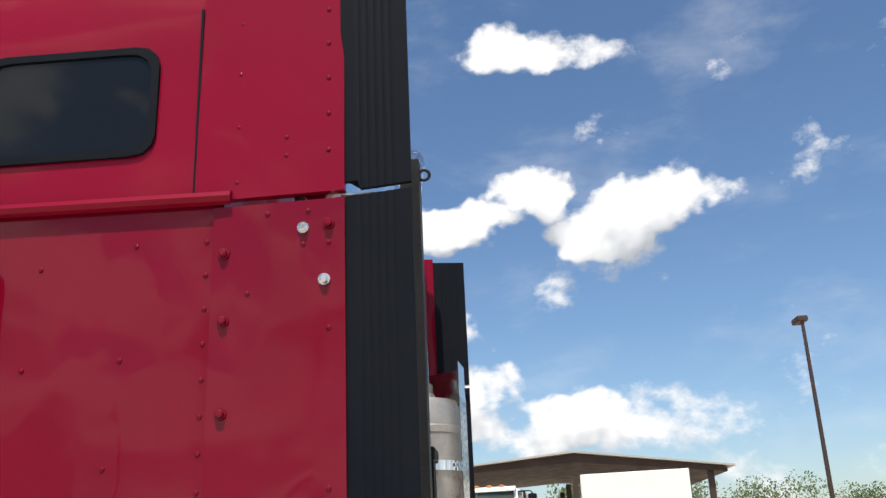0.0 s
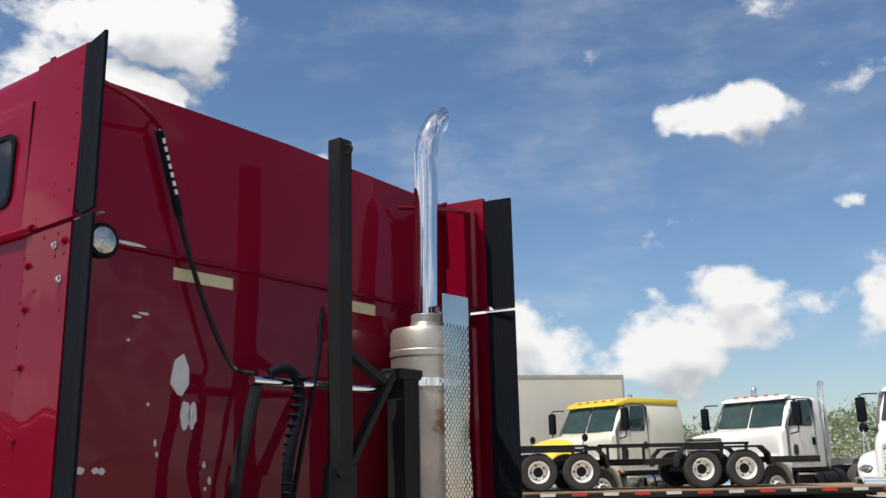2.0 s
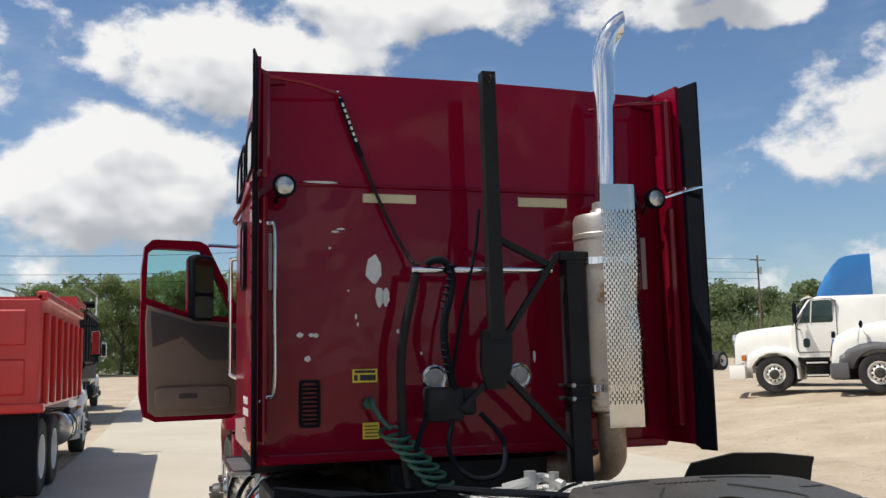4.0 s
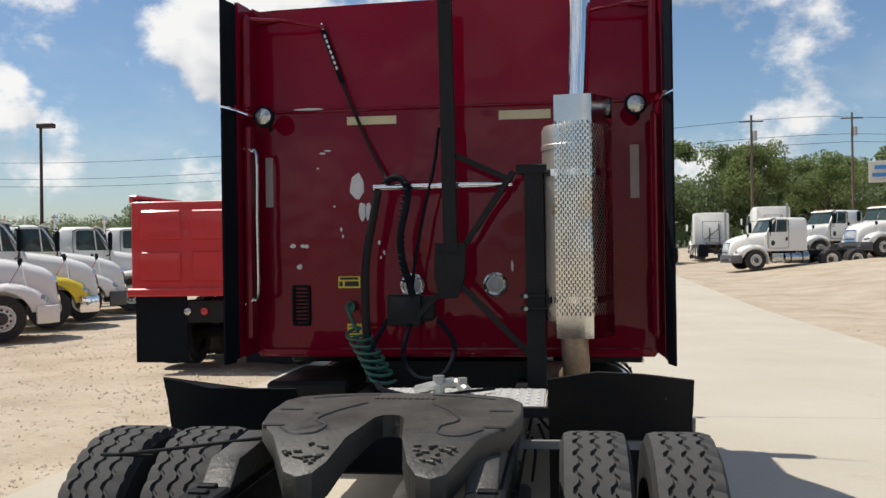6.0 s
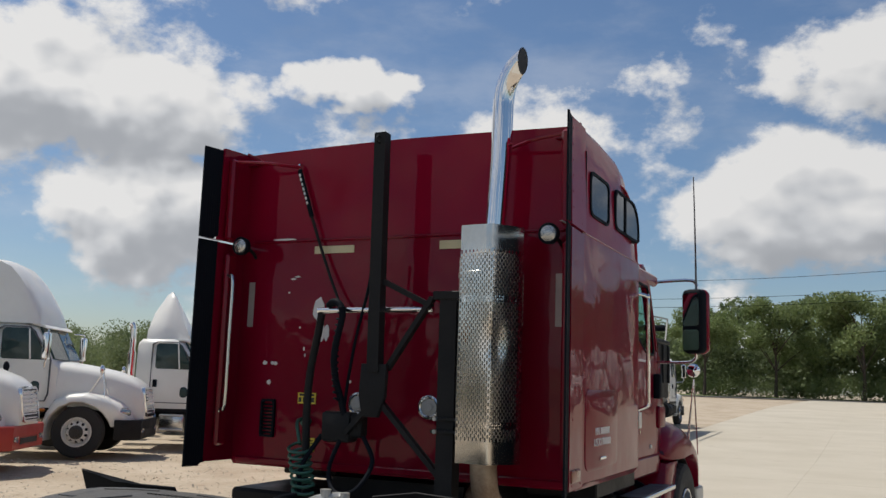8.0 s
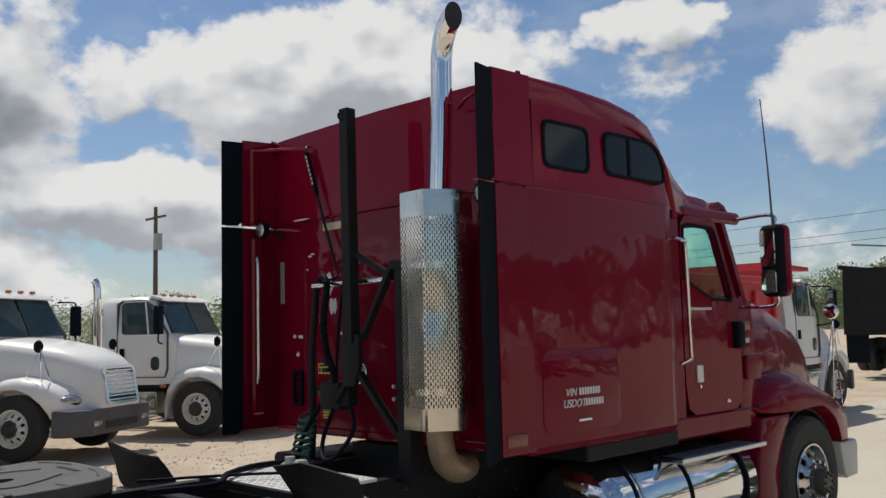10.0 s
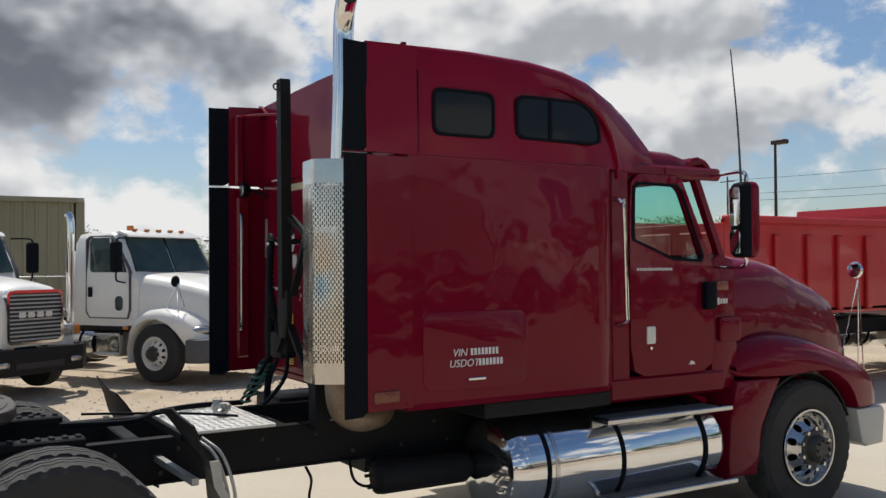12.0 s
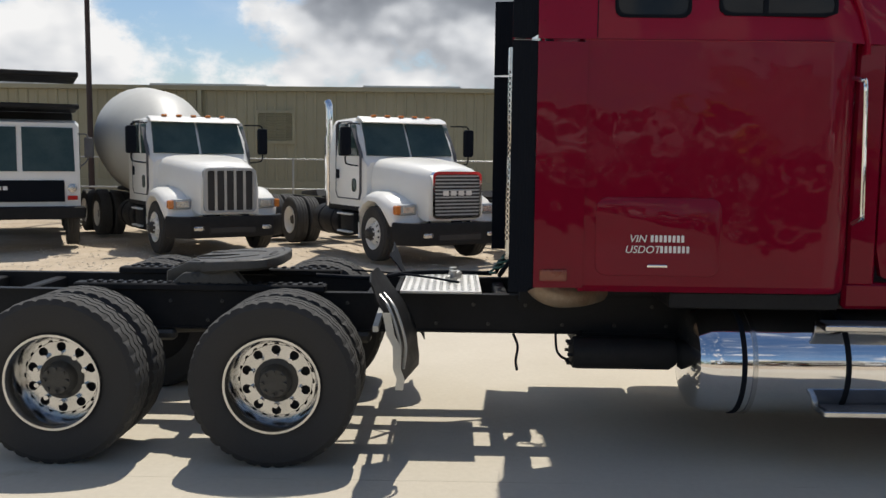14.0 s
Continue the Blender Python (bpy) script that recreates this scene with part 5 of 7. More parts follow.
part("hose_wrap", bm, RUBBER, hoses)
for pts, r, mt in (([(-0.76, -0.0, 3.10), (-0.755, -0.03, 3.09), (-0.745, -0.04, 3.05)], 0.008, CHROME), ([(-0.745, -0.04, 3.05), (-0.63, -0.04, 2.73)], 0.016, RUBBER), ([(-0.63, -0.04, 2.73), (-0.55, -0.04, 2.53), (-0.46, -0.05, 2.33), (-0.37, -0.08, 2.16), (-0.36, -0.2, 2.12)], 0.010, BLACK),
                   ([(-0.03, -0.24, 2.42), (-0.06, -0.25, 2.2), (-0.12, -0.25, 1.95), (-0.17, -0.24, 1.7), (-0.20, -0.23, 1.48)], 0.010, RUBBER),
                   ([(-0.2, -0.24, 1.34), (-0.24, -0.3, 1.15), (-0.15, -0.38, 1.03), (0.0, -0.4, 1.05), (0.05, -0.3, 1.2), (-0.05, -0.24, 1.34)], 0.014, RUBBER),
                   ([(-0.34, -0.24, 1.34), (-0.42, -0.32, 1.15), (-0.36, -0.42, 1.0)], 0.014, RUBBER),
                   ([(-0.36, -0.45, 1.0), (-0.25, -0.8, 1.02), (-0.05, -1.1, 1.03), (0.15, -1.3, 1.02), (0.2, -1.7, 1.04)], 0.018, RUBBER),
                   ([(0.30, -0.7, 1.02), (0.1, -0.95, 1.03), (-0.1, -1.25, 1.03), (-0.3, -1.5, 1.02)], 0.008, RUBBER),
                   ([(-0.60, -0.05, 1.42), (-0.60, -0.12, 1.40), (-0.56, -0.16, 1.32), (-0.52, -0.2, 1.27)], 0.012, GREEN)):
    bm = B()
    tube(bm, pts, r, 8)
    part("hose", bm, mt, hoses)
# white bars of print on the spring cord
for i in range(7):
    bm = B()
    t = 0.12 + i * 0.1
    a = Vector((-0.745, -0.055, 3.05)).lerp(Vector((-0.63, -0.055, 2.73)), t)
    box(bm, a, (0.012, 0.006, 0.02), 0, Matrix.Rotation(-0.36, 3, "Y"))
    part("bar", bm, SIGN_WHITE, hoses)
bm = B()
line = []
for i in range(7 * 12 + 1):
    a = 2 * math.pi * i / 12
    t = i / (7 * 12)
    c = Vector((-0.53, -0.2, 1.27)).lerp(Vector((-0.33, -0.42, 1.02)), t)
    line.append(c + Vector((0.068 * math.cos(a), 0.05 * math.sin(a), 0.02 * math.sin(a))))
tube(bm, line, 0.010, 6, 1)
part("coil_hose", bm, GREEN, hoses, "coiled green air hose")
bm = B()
lathe(bm, [(0.028, 0), (0.035, 0.03), (0.03, 0.05)], (-0.60, -0.0, 1.40), Vector((0, -1, 0)), 14)
part("gladhand", bm, GREEN, hoses)
bm = B()
tube(bm, [(-0.1, -0.7, 1.01), (0.0, -0.75, 1.04), (0.1, -0.7, 1.05), (0.17, -0.78, 1.02)], 0.025, 8)
cyl(bm, (0.02, -0.74, 1.0), (0.02, -0.74, 1.09), 0.03, seg=10)
cyl(bm, (0.14, -0.74, 1.0), (0.14, -0.74, 1.08), 0.025, seg=10)
part("valve", bm, GALV, hoses)
# wires under the frame
for pts in ([(0.47, -0.33, 0.70), (0.49, -0.30, 0.62), (0.48, -0.31, 0.52), (0.47, -0.30, 0.45)], [(0.5, -0.05, 0.72), (0.55, -0.04, 0.60), (0.6, 0.02, 0.56), (0.66, 0.08, 0.60)], [(0.5, 0.12, 0.73), (0.56, 0.1, 0.66), (0.6, 0.16, 0.64)]):
    bm = B()
    tube(bm, pts, 0.009, 6)
    part("hose", bm, RUBBER, hoses)


# ---- ground, buildings, trees ----


def sheet(xs, ys, f):
    bm = B()
    vs = [[bm.verts.new((x, y, f(x, y))) for y in ys] for x in xs]
    for i in range(len(xs) - 1):
        for j in range(len(ys) - 1):
            bm.faces.new((vs[i][j], vs[i + 1][j], vs[i + 1][j + 1], vs[i][j + 1]))
    return bm


def steps(lo, hi, fine, far):
    a = [lo + (hi - lo) * i / fine for i in range(fine + 1)]
    return [-far, -far / 4, -far / 12] + a + [far / 12, far / 4, far]


def rough_ground(x, y):
    bumps = 0.035 * noise.noise(Vector((x * 0.35, y * 0.35, 0))) + 0.015 * noise.noise(Vector((x * 1.3, y * 1.3, 3)))
    return ground_z(x, y) - 0.05 + (bumps if abs(x) < 70 and abs(y) < 100 else 0)


solo("ground", sheet(steps(-60, 60, 200, 3000), steps(-50, 115, 240, 3000), rough_ground), GRAVEL, "sandy gravel lot with ruts", "ground", kind="structure")

pavement = thing("pavement", "pale worn concrete drive in jointed slabs", "pavement", kind="structure")
EDGES_X, LONG = (-3.35, 1.38, 6.0), 10.0
for i in range(2):
    for j in range(-3, 10):
        x0, x1, y0 = EDGES_X[i] + 0.0015, EDGES_X[i + 1] - 0.0015, j * LONG + 4.2
        y1 = y0 + LONG - 0.008
        bm = B()
        line = [y0 + (y1 - y0) * k / 5 for k in range(6)]
        skin(bm, [[Vector((x0, y, ground_z(0, y) - 0.14)), Vector((x1, y, ground_z(0, y) - 0.14)), Vector((x1, y, ground_z(0, y))), Vector((x0, y, ground_z(0, y)))] for y in line])
        part("slab", bm, CONCRETE, pavement)
solo("road", sheet((-400, -60, 60, 400), (101, 109), lambda x, y: ground_z(0, y) + 0.03), ASPHALT, "grey road beyond the lot", "road", kind="structure")
solo("grass_verge", sheet([-300 + 20 * i for i in range(31)], (109.5, 113, 120, 135), lambda x, y: ground_z(0, y) + 0.06 + 0.3 * noise.noise(Vector((x * 0.1, y * 0.2, 0)))), GRASS, "rough green verge by the road", "grass", kind="stuff")

# loose stones on the gravel
rnd = random.Random(11)
verts, faces = [], []
for k in range(13000):
    x = -3.5 - 9 * rnd.random() ** 1.3 if k % 5 else 6.2 + 8 * rnd.random()
    y = -9 + 24 * rnd.random()
    r = 0.008 + 0.028 * rnd.random() ** 3
    z, b = rough_ground(x, y), len(verts)
    for q in ((1, 0, 0), (-1, 0, 0), (0, 1, 0), (0, -1, 0), (0, 0, 0.8), (0, 0, -0.8)):
        verts.append((x + q[0] * r * (0.7 + 0.6 * rnd.random()), y + q[1] * r * (0.7 + 0.6 * rnd.random()), z + q[2] * r * (0.7 + 0.5 * rnd.random())))
    faces += [(b + i, b + j, b + k2) for i, j, k2 in ((0, 2, 4), (2, 1, 4), (1, 3, 4), (3, 0, 4), (2, 0, 5), (1, 2, 5), (3, 1, 5), (0, 3, 5))]
me = bpy.data.meshes.new("gravel_stones")
me.from_pydata(verts, [], faces)
me.materials.append(STONE)
tagged(new("gravel_stones", me), "scattered pale gravel stones on the lot", "gravel", kind="stuff")

# tan metal building with ribbed walls
XB, Y0B, Y1B, ZB = -21.0, -46.0, 1.75, 3.78
building = thing("metal_building", "long tan ribbed sheet metal building with a low roof", "building")
bm = B()
poly = []
y = Y0B
while y < Y1B - 0.01:
    poly += [(XB, y), (XB, y + 0.20), (XB + 0.035, y + 0.225), (XB + 0.035, y + 0.275)]
    y += 0.30
poly.append((XB, Y1B))
skin(bm, [[Vector((x, yy, z)) for x, yy in poly] + [Vector((XB - 0.12, Y1B, z)), Vector((XB - 0.12, Y0B, z))] for z in (1.0, ZB)])
part("wall", bm, TAN, building)
bm = B()
box(bm, (XB - 0.02, (Y0B + Y1B) / 2, 0.5), (0.12, Y1B - Y0B, 1.1), 0.01)
part("wainscot", bm, TAN, building)
bm = B()
box(bm, (XB - 8, Y1B, ZB / 2), (16, 0.12, ZB), 0.0)
for i in range(53):
    box(bm, (XB - 0.2 - i * 0.3, Y1B + 0.07, ZB / 2), (0.06, 0.04, ZB))
part("end_wall", bm, TAN, building)
bm = B()
prism(bm, [(XB + 0.12, ZB - 0.02), (XB + 0.12, ZB + 0.09), (XB - 8, ZB + 0.65), (XB - 16, ZB + 0.09), (XB - 16, ZB - 0.02)], "y", Y0B - 0.1, Y1B + 0.2)
roof = part("roof", bm, ROOF, building)
for k in range(6):
    bm = B()
    prism(bm, [(XB - 0.8, ZB + 0.10), (XB - 0.8, ZB + 0.21), (XB - 3.8, ZB + 0.42), (XB - 3.8, ZB + 0.30)], "y", -3.6 - 6.6 * k, -0.6 - 6.6 * k)
    part("skylight", bm, BOX_WHITE, roof)
bm = B()
bar(bm, (XB + 0.1, -8.4, 0), (XB + 0.1, -8.4, ZB), 0.12)
part("downpipe", bm, TAN, building)
bm = B()
bar(bm, (XB + 0.1, Y0B, ZB + 0.02), (XB + 0.1, Y1B, ZB + 0.02), 0.13)
part("gutter", bm, TAN, building)
bm = B()
holed(bm, rounded(-6.75, -5.55, 2.16, 3.16, 0.01), rounded(-6.67, -5.63, 2.24, 3.08, 0.01), "x", XB + 0.02, XB + 0.09)
vent = part("wall_vent", bm, TAN, building)
for i in range(12):
    bm = B()
    box(bm, (XB + 0.06, -6.15, 2.27 + i * 0.07), (0.05, 1.04, 0.012), 0, Matrix.Rotation(0.7, 3, "Y"))
    part("vent_slat", bm, TAN, vent)

# open shed with a brown pitched roof on the east side
shed = thing("open_shed", "open steel shed with a brown pitched roof", "shed")
zs = 0.0
bm = B()
prism(bm, [(3.3, 5.15), (3.3, 5.35), (-3.4, 5.95), (-10.1, 5.05), (-10.1, 4.85), (-3.4, 5.55)], "x", 39.0, 52.0)
part("roof", bm, BROWN, shed)
bm = B()
prism(bm, [(3.6, 5.35), (3.6, 5.42), (-3.4, 6.04), (-10.4, 5.12), (-10.4, 5.05), (-3.4, 5.95)], "x", 38.7, 52.3)
part("roof_sheet", bm, ROOF, shed)
for y in (2.8, -3.4, -9.4):
    for x in (39.3, 45, 51.5):
        bm = B()
        box(bm, (x, y, zs + 2.5), (0.25, 0.25, 5.0))
        part("post", bm, BROWN, shed)

# ---- trees ----


def leaf_cloud(spots, seed):
    """Many small leaf clumps, each a bent pair of quads, round the given balls (x, y, z, r, count)."""
    r = random.Random(seed)
    vs, fs = [], []
    for cx, cy, cz, rad, cnt, size in spots:
        for _ in range(cnt):
            d = Vector((r.gauss(0, 1), r.gauss(0, 1), r.gauss(0, 1))).normalized() * rad * (r.random() ** 0.45)
            p = Vector((cx, cy, cz)) + Vector((d.x, d.y, d.z * 0.8))
            a = Vector((r.gauss(0, 1), r.gauss(0, 1), r.gauss(0, 1))).normalized()
            b = a.cross(Vector((r.gauss(0, 1), r.gauss(0, 1), r.gauss(0, 1)))).normalized()
            s = size * (0.5 + r.random())
            k = len(vs)
            vs += [p - a * s, p + b * s * 0.6, p + a * s, p - b * s * 0.6]
            fs.append((k, k + 1, k + 2, k + 3))
    me = bpy.data.meshes.new("leaves")
    me.from_pydata([tuple(v) for v in vs], [], fs)
    return me


def tree(x, y, h, spread, seed, mat=LEAF, dense=1.0):
    r = random.Random(seed)
    z = ground_z(x, y)
    t = thing("tree", "broad leafy green tree behind the lot", "tree", pose(x, y, z))
    bm = B()
    tube(bm, [(0, 0, -0.2), (0.1, 0.05, h * 0.3), (0.0, 0.1, h * 0.75)], lambda q: 0.022 * h * (1 - 0.75 * q), 8)
    limbs, spots = [], []
    for k in range(11):
        a, lev = r.random() * 6.28, 0.35 + 0.5 * r.random()
        reach = spread * (0.45 + 0.5 * r.random()) * (1.15 - 0.55 * lev)
        e = Vector((reach * math.cos(a), reach * math.sin(a), h * (lev + 0.16)))
        tube(bm, [(0.05, 0.05, h * lev * 0.7), e * 0.55 + Vector((0, 0, h * lev * 0.35)), e], lambda q: 0.008 * h * (1 - 0.8 * q), 5, 3)
        for _ in range(3):
            o = Vector((r.gauss(0, 1), r.gauss(0, 1), r.gauss(0, 0.7))) * spread * 0.2
            spots.append((e.x + o.x, e.y + o.y, min(e.z + o.z, h * 0.97), spread * (0.20 + 0.2 * r.random()), int(560 * dense), 0.0125 * h))
    part("trunk", bm, BARK, t)
    me = leaf_cloud(spots, seed)
    part("crown", me, mat, t).data.materials.append(mat)
    return t


def woods(name, places, seed, mat, label):
    r = random.Random(seed)
    spots = []
    for x, y, h, w in places:
        z = ground_z(x, y)
        for k in range(12):
            q = r.random()
            spots.append((x + r.gauss(0, w * 0.4), y + r.gauss(0, w * 0.3), z + h * (0.12 + 0.66 * q), w * (0.46 - 0.16 * q) * (0.75 + 0.5 * r.random()), 420, 0.018 * h))
    me = leaf_cloud(spots, seed)
    me.materials.append(mat)
    return tagged(new(name, me), label, "trees", kind="stuff")


rnd = random.Random(5)
places = []
for k in range(95):
    a = k / 94
    x = -150 + 260 * a
    places.append((x, 124 + 14 * rnd.random(), (9 + 7 * rnd.random() + 2.5 * math.sin(k * 0.7)) * (0.62 if x < -28 else 1.0), 7.5))
woods("woods", places, 1, LEAF_DARK, "dense dark green woods beyond the road")
places = [(-62 - 12 * rnd.random() - max(0, 30 - k) * 0.5, -10 + k * 4.2, 4.5 + 2.5 * rnd.random(), 6.5) for k in range(38)]
woods("woods", places, 2, LEAF_DARK, "dark tree belt west of the lot")
places = [(75 + 20 * rnd.random(), -60 + k * 9, 5.5 + 3 * rnd.random(), 6.5) for k in range(24)]
woods("woods", places, 3, LEAF_DARK, "distant trees east of the lot")
places = [(-140 + 4.5 * k, 114 + 5 * rnd.random(), 1.8 + 1.6 * rnd.random(), 5) for k in range(56)]
woods("bushes", places, 4, LEAF, "green undergrowth along the road")
for i, (x, y, h, w) in enumerate(((-16, 112, 10.5, 5), (-8, 116, 11.5, 5), (2, 114, 12, 5), (12, 117, 13.5, 6), (24, 112, 12, 5.5), (34, 116, 11, 5), (-30, 118, 7.5, 4.5))):
    tree(x, y, h, w, 20 + i)


# ---- other vehicles ----
EMPTY = None


def bg_truck(label, x, y, heading, paint=WHITE, bumper=GREY_PLASTIC, hood_paint=None, style="sloped", fairing="", sleeper=0.0, stacks=("right",), tail=5.6, roof_paint=None, beacon=False, fender_paint=None, group="parked trucks", size=1.0, name="tractor_truck", rims=None, extra_z=0.0, slats=False, mirror_paint=None, nose_paint=None, tall=False):
    """A parked tractor truck, its front axle over x, y, heading in degrees from +x; +y of its own frame is forward."""
    t = thing(name, label, "truck", pose(x, y, ground_z(x, y) + extra_z, 0, 0, heading - 90), group)
    t.scale = (size, size, size)
    hood_paint, fender_paint = hood_paint or paint, fender_paint or hood_paint or paint
    rim = rims or WHITE_RIM
    mirror_paint = mirror_paint or RUBBER
    # chassis
    for s in (-1, 1):
        bm = B()
        box(bm, (s * 0.42, -tail / 2 + 0.4, 0.85), (0.08, tail + 0.9, 0.24), 0.005)
        part("frame_rail", bm, BLACK, t)
        wheel(t, s * 0.98, 0, 0.5, s, PLAIN_TYRE, rim, FRONT_HUB)
        for ya in (-tail + 1.75, -tail + 0.45):
            wheel(t, s * 1.06, ya, 0.5, s, PLAIN_TYRE, WHITE_DUAL, REAR_HUB)
            wheel(t, s * 0.76, ya, 0.5, s, PLAIN_TYRE, EMPTY, EMPTY)
    bm = B()
    cyl(bm, (-0.9, 0, 0.5), (0.9, 0, 0.5), 0.06, seg=8)
    for ya in (-tail + 1.75, -tail + 0.45):
        cyl(bm, (-0.9, ya, 0.5), (0.9, ya, 0.5), 0.1, seg=8)
    part("axles", bm, BLACK, t)
    bm = B()
    prism(bm, [(-tail + 0.6, 1.0), (-tail + 1.6, 1.0), (-tail + 1.5, 1.14), (-tail + 0.7, 1.08)], "x", -0.45, 0.45, 0.02)
    part("coupling_plate", bm, GREASE, t)
    # cab
    flat = style == "flat"
    fy = 0.0 if not flat else -0.05
    roof_z = 2.62
    back = -2.05 - sleeper
    bm = B()
    rows = []
    for yy, z0, z1, w0, w1 in ((back, 0.98, 2.54, 1.02, 0.96), (back + 0.08, 0.95, roof_z, 1.06, 0.98), (-1.25, 0.95, roof_z + 0.02, 1.06, 0.98), (-0.98, 0.95, roof_z - 0.05, 1.06, 0.96), (-0.78, 0.95, 2.28, 1.05, 1.0), (-0.58, 0.95, 1.86, 1.02, 1.0), (-0.50, 0.95, 1.80, 0.98, 0.95)):
        half = [(w0, z0), (w0, min(1.85, z1 - 0.05)), (w1 + 0.01, z1 - 0.12), (w1 - 0.05, z1 - 0.03), (w1 - 0.18, z1), (0, z1 + 0.02)]
        rows.append([Vector((a, yy, b)) for a, b in half] + [Vector((-a, yy, b)) for a, b in half[-2::-1]])
    skin(bm, rows)
    cab = part("cab", bm, paint, t, sharp=45)
    if tall:
        bm = B()
        rows = []
        for yy, zt, w in ((back - 0.02, 3.02, 1.10), (back + 0.04, 3.10, 1.14), (back + 1.0, 3.12, 1.14), (back + 1.5, 2.95, 1.10), (back + 1.9, 2.66, 1.02)):
            hf = [(w, 1.0), (w, zt - 0.14), (w - 0.05, zt - 0.04), (w - 0.16, zt), (0, zt + 0.02)]
            rows.append([Vector((a, yy, b)) for a, b in hf] + [Vector((-a, yy, b)) for a, b in hf[-2::-1]])
        skin(bm, rows)
        sb = part("sleeper_box", bm, paint, t, sharp=45)
        bm = B()
        holed(bm, rounded(-0.62, 0.62, 1.35, 2.55, 0.06), rounded(-0.58, 0.58, 1.39, 2.51, 0.05), "y", back - 0.035, back - 0.015)
        part("rear_panel_seam", bm, GREY_STEEL, sb)
        for sx, zb in ((0.5, 2.4), (-0.15, 2.1)):
            bm = B()
            bar(bm, (sx, back - 0.16, 0.95), (sx * 0.9, back - 0.10, zb), 0.05)
            part("hose_post", bm, BLACK, sb)
        bm = B()
        bar(bm, (-0.5, back - 0.13, 1.25), (0.45, back - 0.13, 2.05), 0.035)
        part("hose", bm, RUBBER, sb)
        bm = B()
        cyl(bm, (0.86, back - 0.18, 1.1), (0.86, back - 0.18, 3.3), 0.075, seg=10)
        part("exhaust_pipe", bm, GREY_STEEL, sb)
        for sx in (-0.8, 0.8):
            bm = B()
            box(bm, (sx, -tail + 0.1 - 0.25, 0.55), (0.6, 0.03, 0.8))
            part("mud_flap", bm, RUBBER, t)
    if roof_paint:
        bm = B()
        prism(bm, [(back + 0.1, 2.58), (back + 0.1, 2.72), (-1.2, 2.73), (-0.86, 2.62), (-0.88, 2.50), (-1.2, 2.58)], "x", -0.99, 0.99, 0.03)
        part("roof_panel", bm, roof_paint, t)
    # glass: windscreen in two panes, side windows
    for s in (-1, 1):
        bm = B()
        q = [(s * 0.03, -0.575, 1.90), (s * 0.93, -0.60, 1.92), (s * 0.88, -0.925, 2.56), (s * 0.03, -0.905, 2.575)]
        off = Vector((0, 0.022, 0.012))
        skin(bm, [[Vector(p) - off for p in q], [Vector(p) + off for p in q]])
        part("windscreen", bm, TRUCK_GLASS, t)
        bm = B()
        prism(bm, [(-0.72, 1.90), (-1.55, 1.90), (-1.60, 1.94), (-1.60, 2.46), (-1.54, 2.52), (-1.06, 2.52), (-0.98, 2.47)], "x", *sorted((s * 0.96, s * 1.062)), bevel=0.012)
        part("door_window", bm, TRUCK_GLASS, t)
        bm = B()
        holed(bm, [(-0.62, 1.08), (-1.70, 1.08), (-1.70, 2.56), (-1.05, 2.56), (-0.62, 1.92)], [(-0.64, 1.10), (-1.68, 1.10), (-1.68, 2.54), (-1.06, 2.54), (-0.64, 1.92)], "x", *sorted((s * 1.0, s * 1.067)), n=40)
        part("door_seam", bm, GREY_PLASTIC, t)
        bm = B()
        box(bm, (s * 1.075, -1.58, 1.55), (0.03, 0.10, 0.18), 0.01)
        part("door_handle", bm, RUBBER, t)
            # window divider, low oval window, step lamp
        bm = B()
        bar(bm, (s * 1.066, -1.02, 1.91), (s * 1.06, -1.08, 2.51), 0.03)
        part("window_divider", bm, paint, t)
        bm = B()
        prism(bm, rounded(-0.98, -0.80, 1.22, 1.48, 0.08), "x", *sorted((s * 1.04, s * 1.068)), bevel=0.01)
        part("low_window", bm, TRUCK_GLASS, t)
        # mirrors on arms
        bm = B()
        prism(bm, rounded(1.25, 1.45, 1.90, 2.44, 0.05) if s > 0 else rounded(-1.45, -1.25, 1.90, 2.44, 0.05), "y", -0.70, -0.58, 0.03, 2)
        m = part("door_mirror", bm, mirror_paint, t)
        bm = B()
        box(bm, (s * 1.35, -0.703, 2.17), (0.15, 0.008, 0.46), 0.003)
        part("mirror_glass", bm, MIRROR, m)
        for arm in ([(s * 1.0, -0.76, 2.50), (s * 1.30, -0.64, 2.50), (s * 1.35, -0.64, 2.42)], [(s * 1.35, -0.64, 1.92), (s * 1.33, -0.66, 1.76), (s * 1.05, -0.74, 1.72)]):
            bm = B()
            tube(bm, arm, 0.016, 6, 2)
            part("mirror_arm", bm, CHROME if mirror_paint is CHROME else RUBBER, m)
        # tanks, battery box and steps
        bm = B()
        lathe(bm, [(0.1, -2.75), (0.28, -2.72), (0.30, -2.68), (0.30, -1.55), (0.28, -1.5), (0.1, -1.48)], (s * 0.84, 0, 0.62), Vector((0, 1, 0)), 24)
        tk = part("fuel_tank", bm, ALLOY if not flat else BLACK, t)
        for yb in (-2.4, -1.8):
            bm = B()
            lathe(bm, [(0.30, 0), (0.308, 0.002), (0.308, 0.06), (0.30, 0.062)], (s * 0.84, yb, 0.62), Vector((0, 1, 0)), 24)
            part("tank_band", bm, RUBBER, tk)
        bm = B()
        box(bm, (s * 0.93, -1.12, 0.62), (0.34, 0.58, 0.42), 0.03, seg=2)
        part("battery_box", bm, ALLOY if not flat else BLACK, t)
        for zz in (0.46, 0.80):
            bm = B()
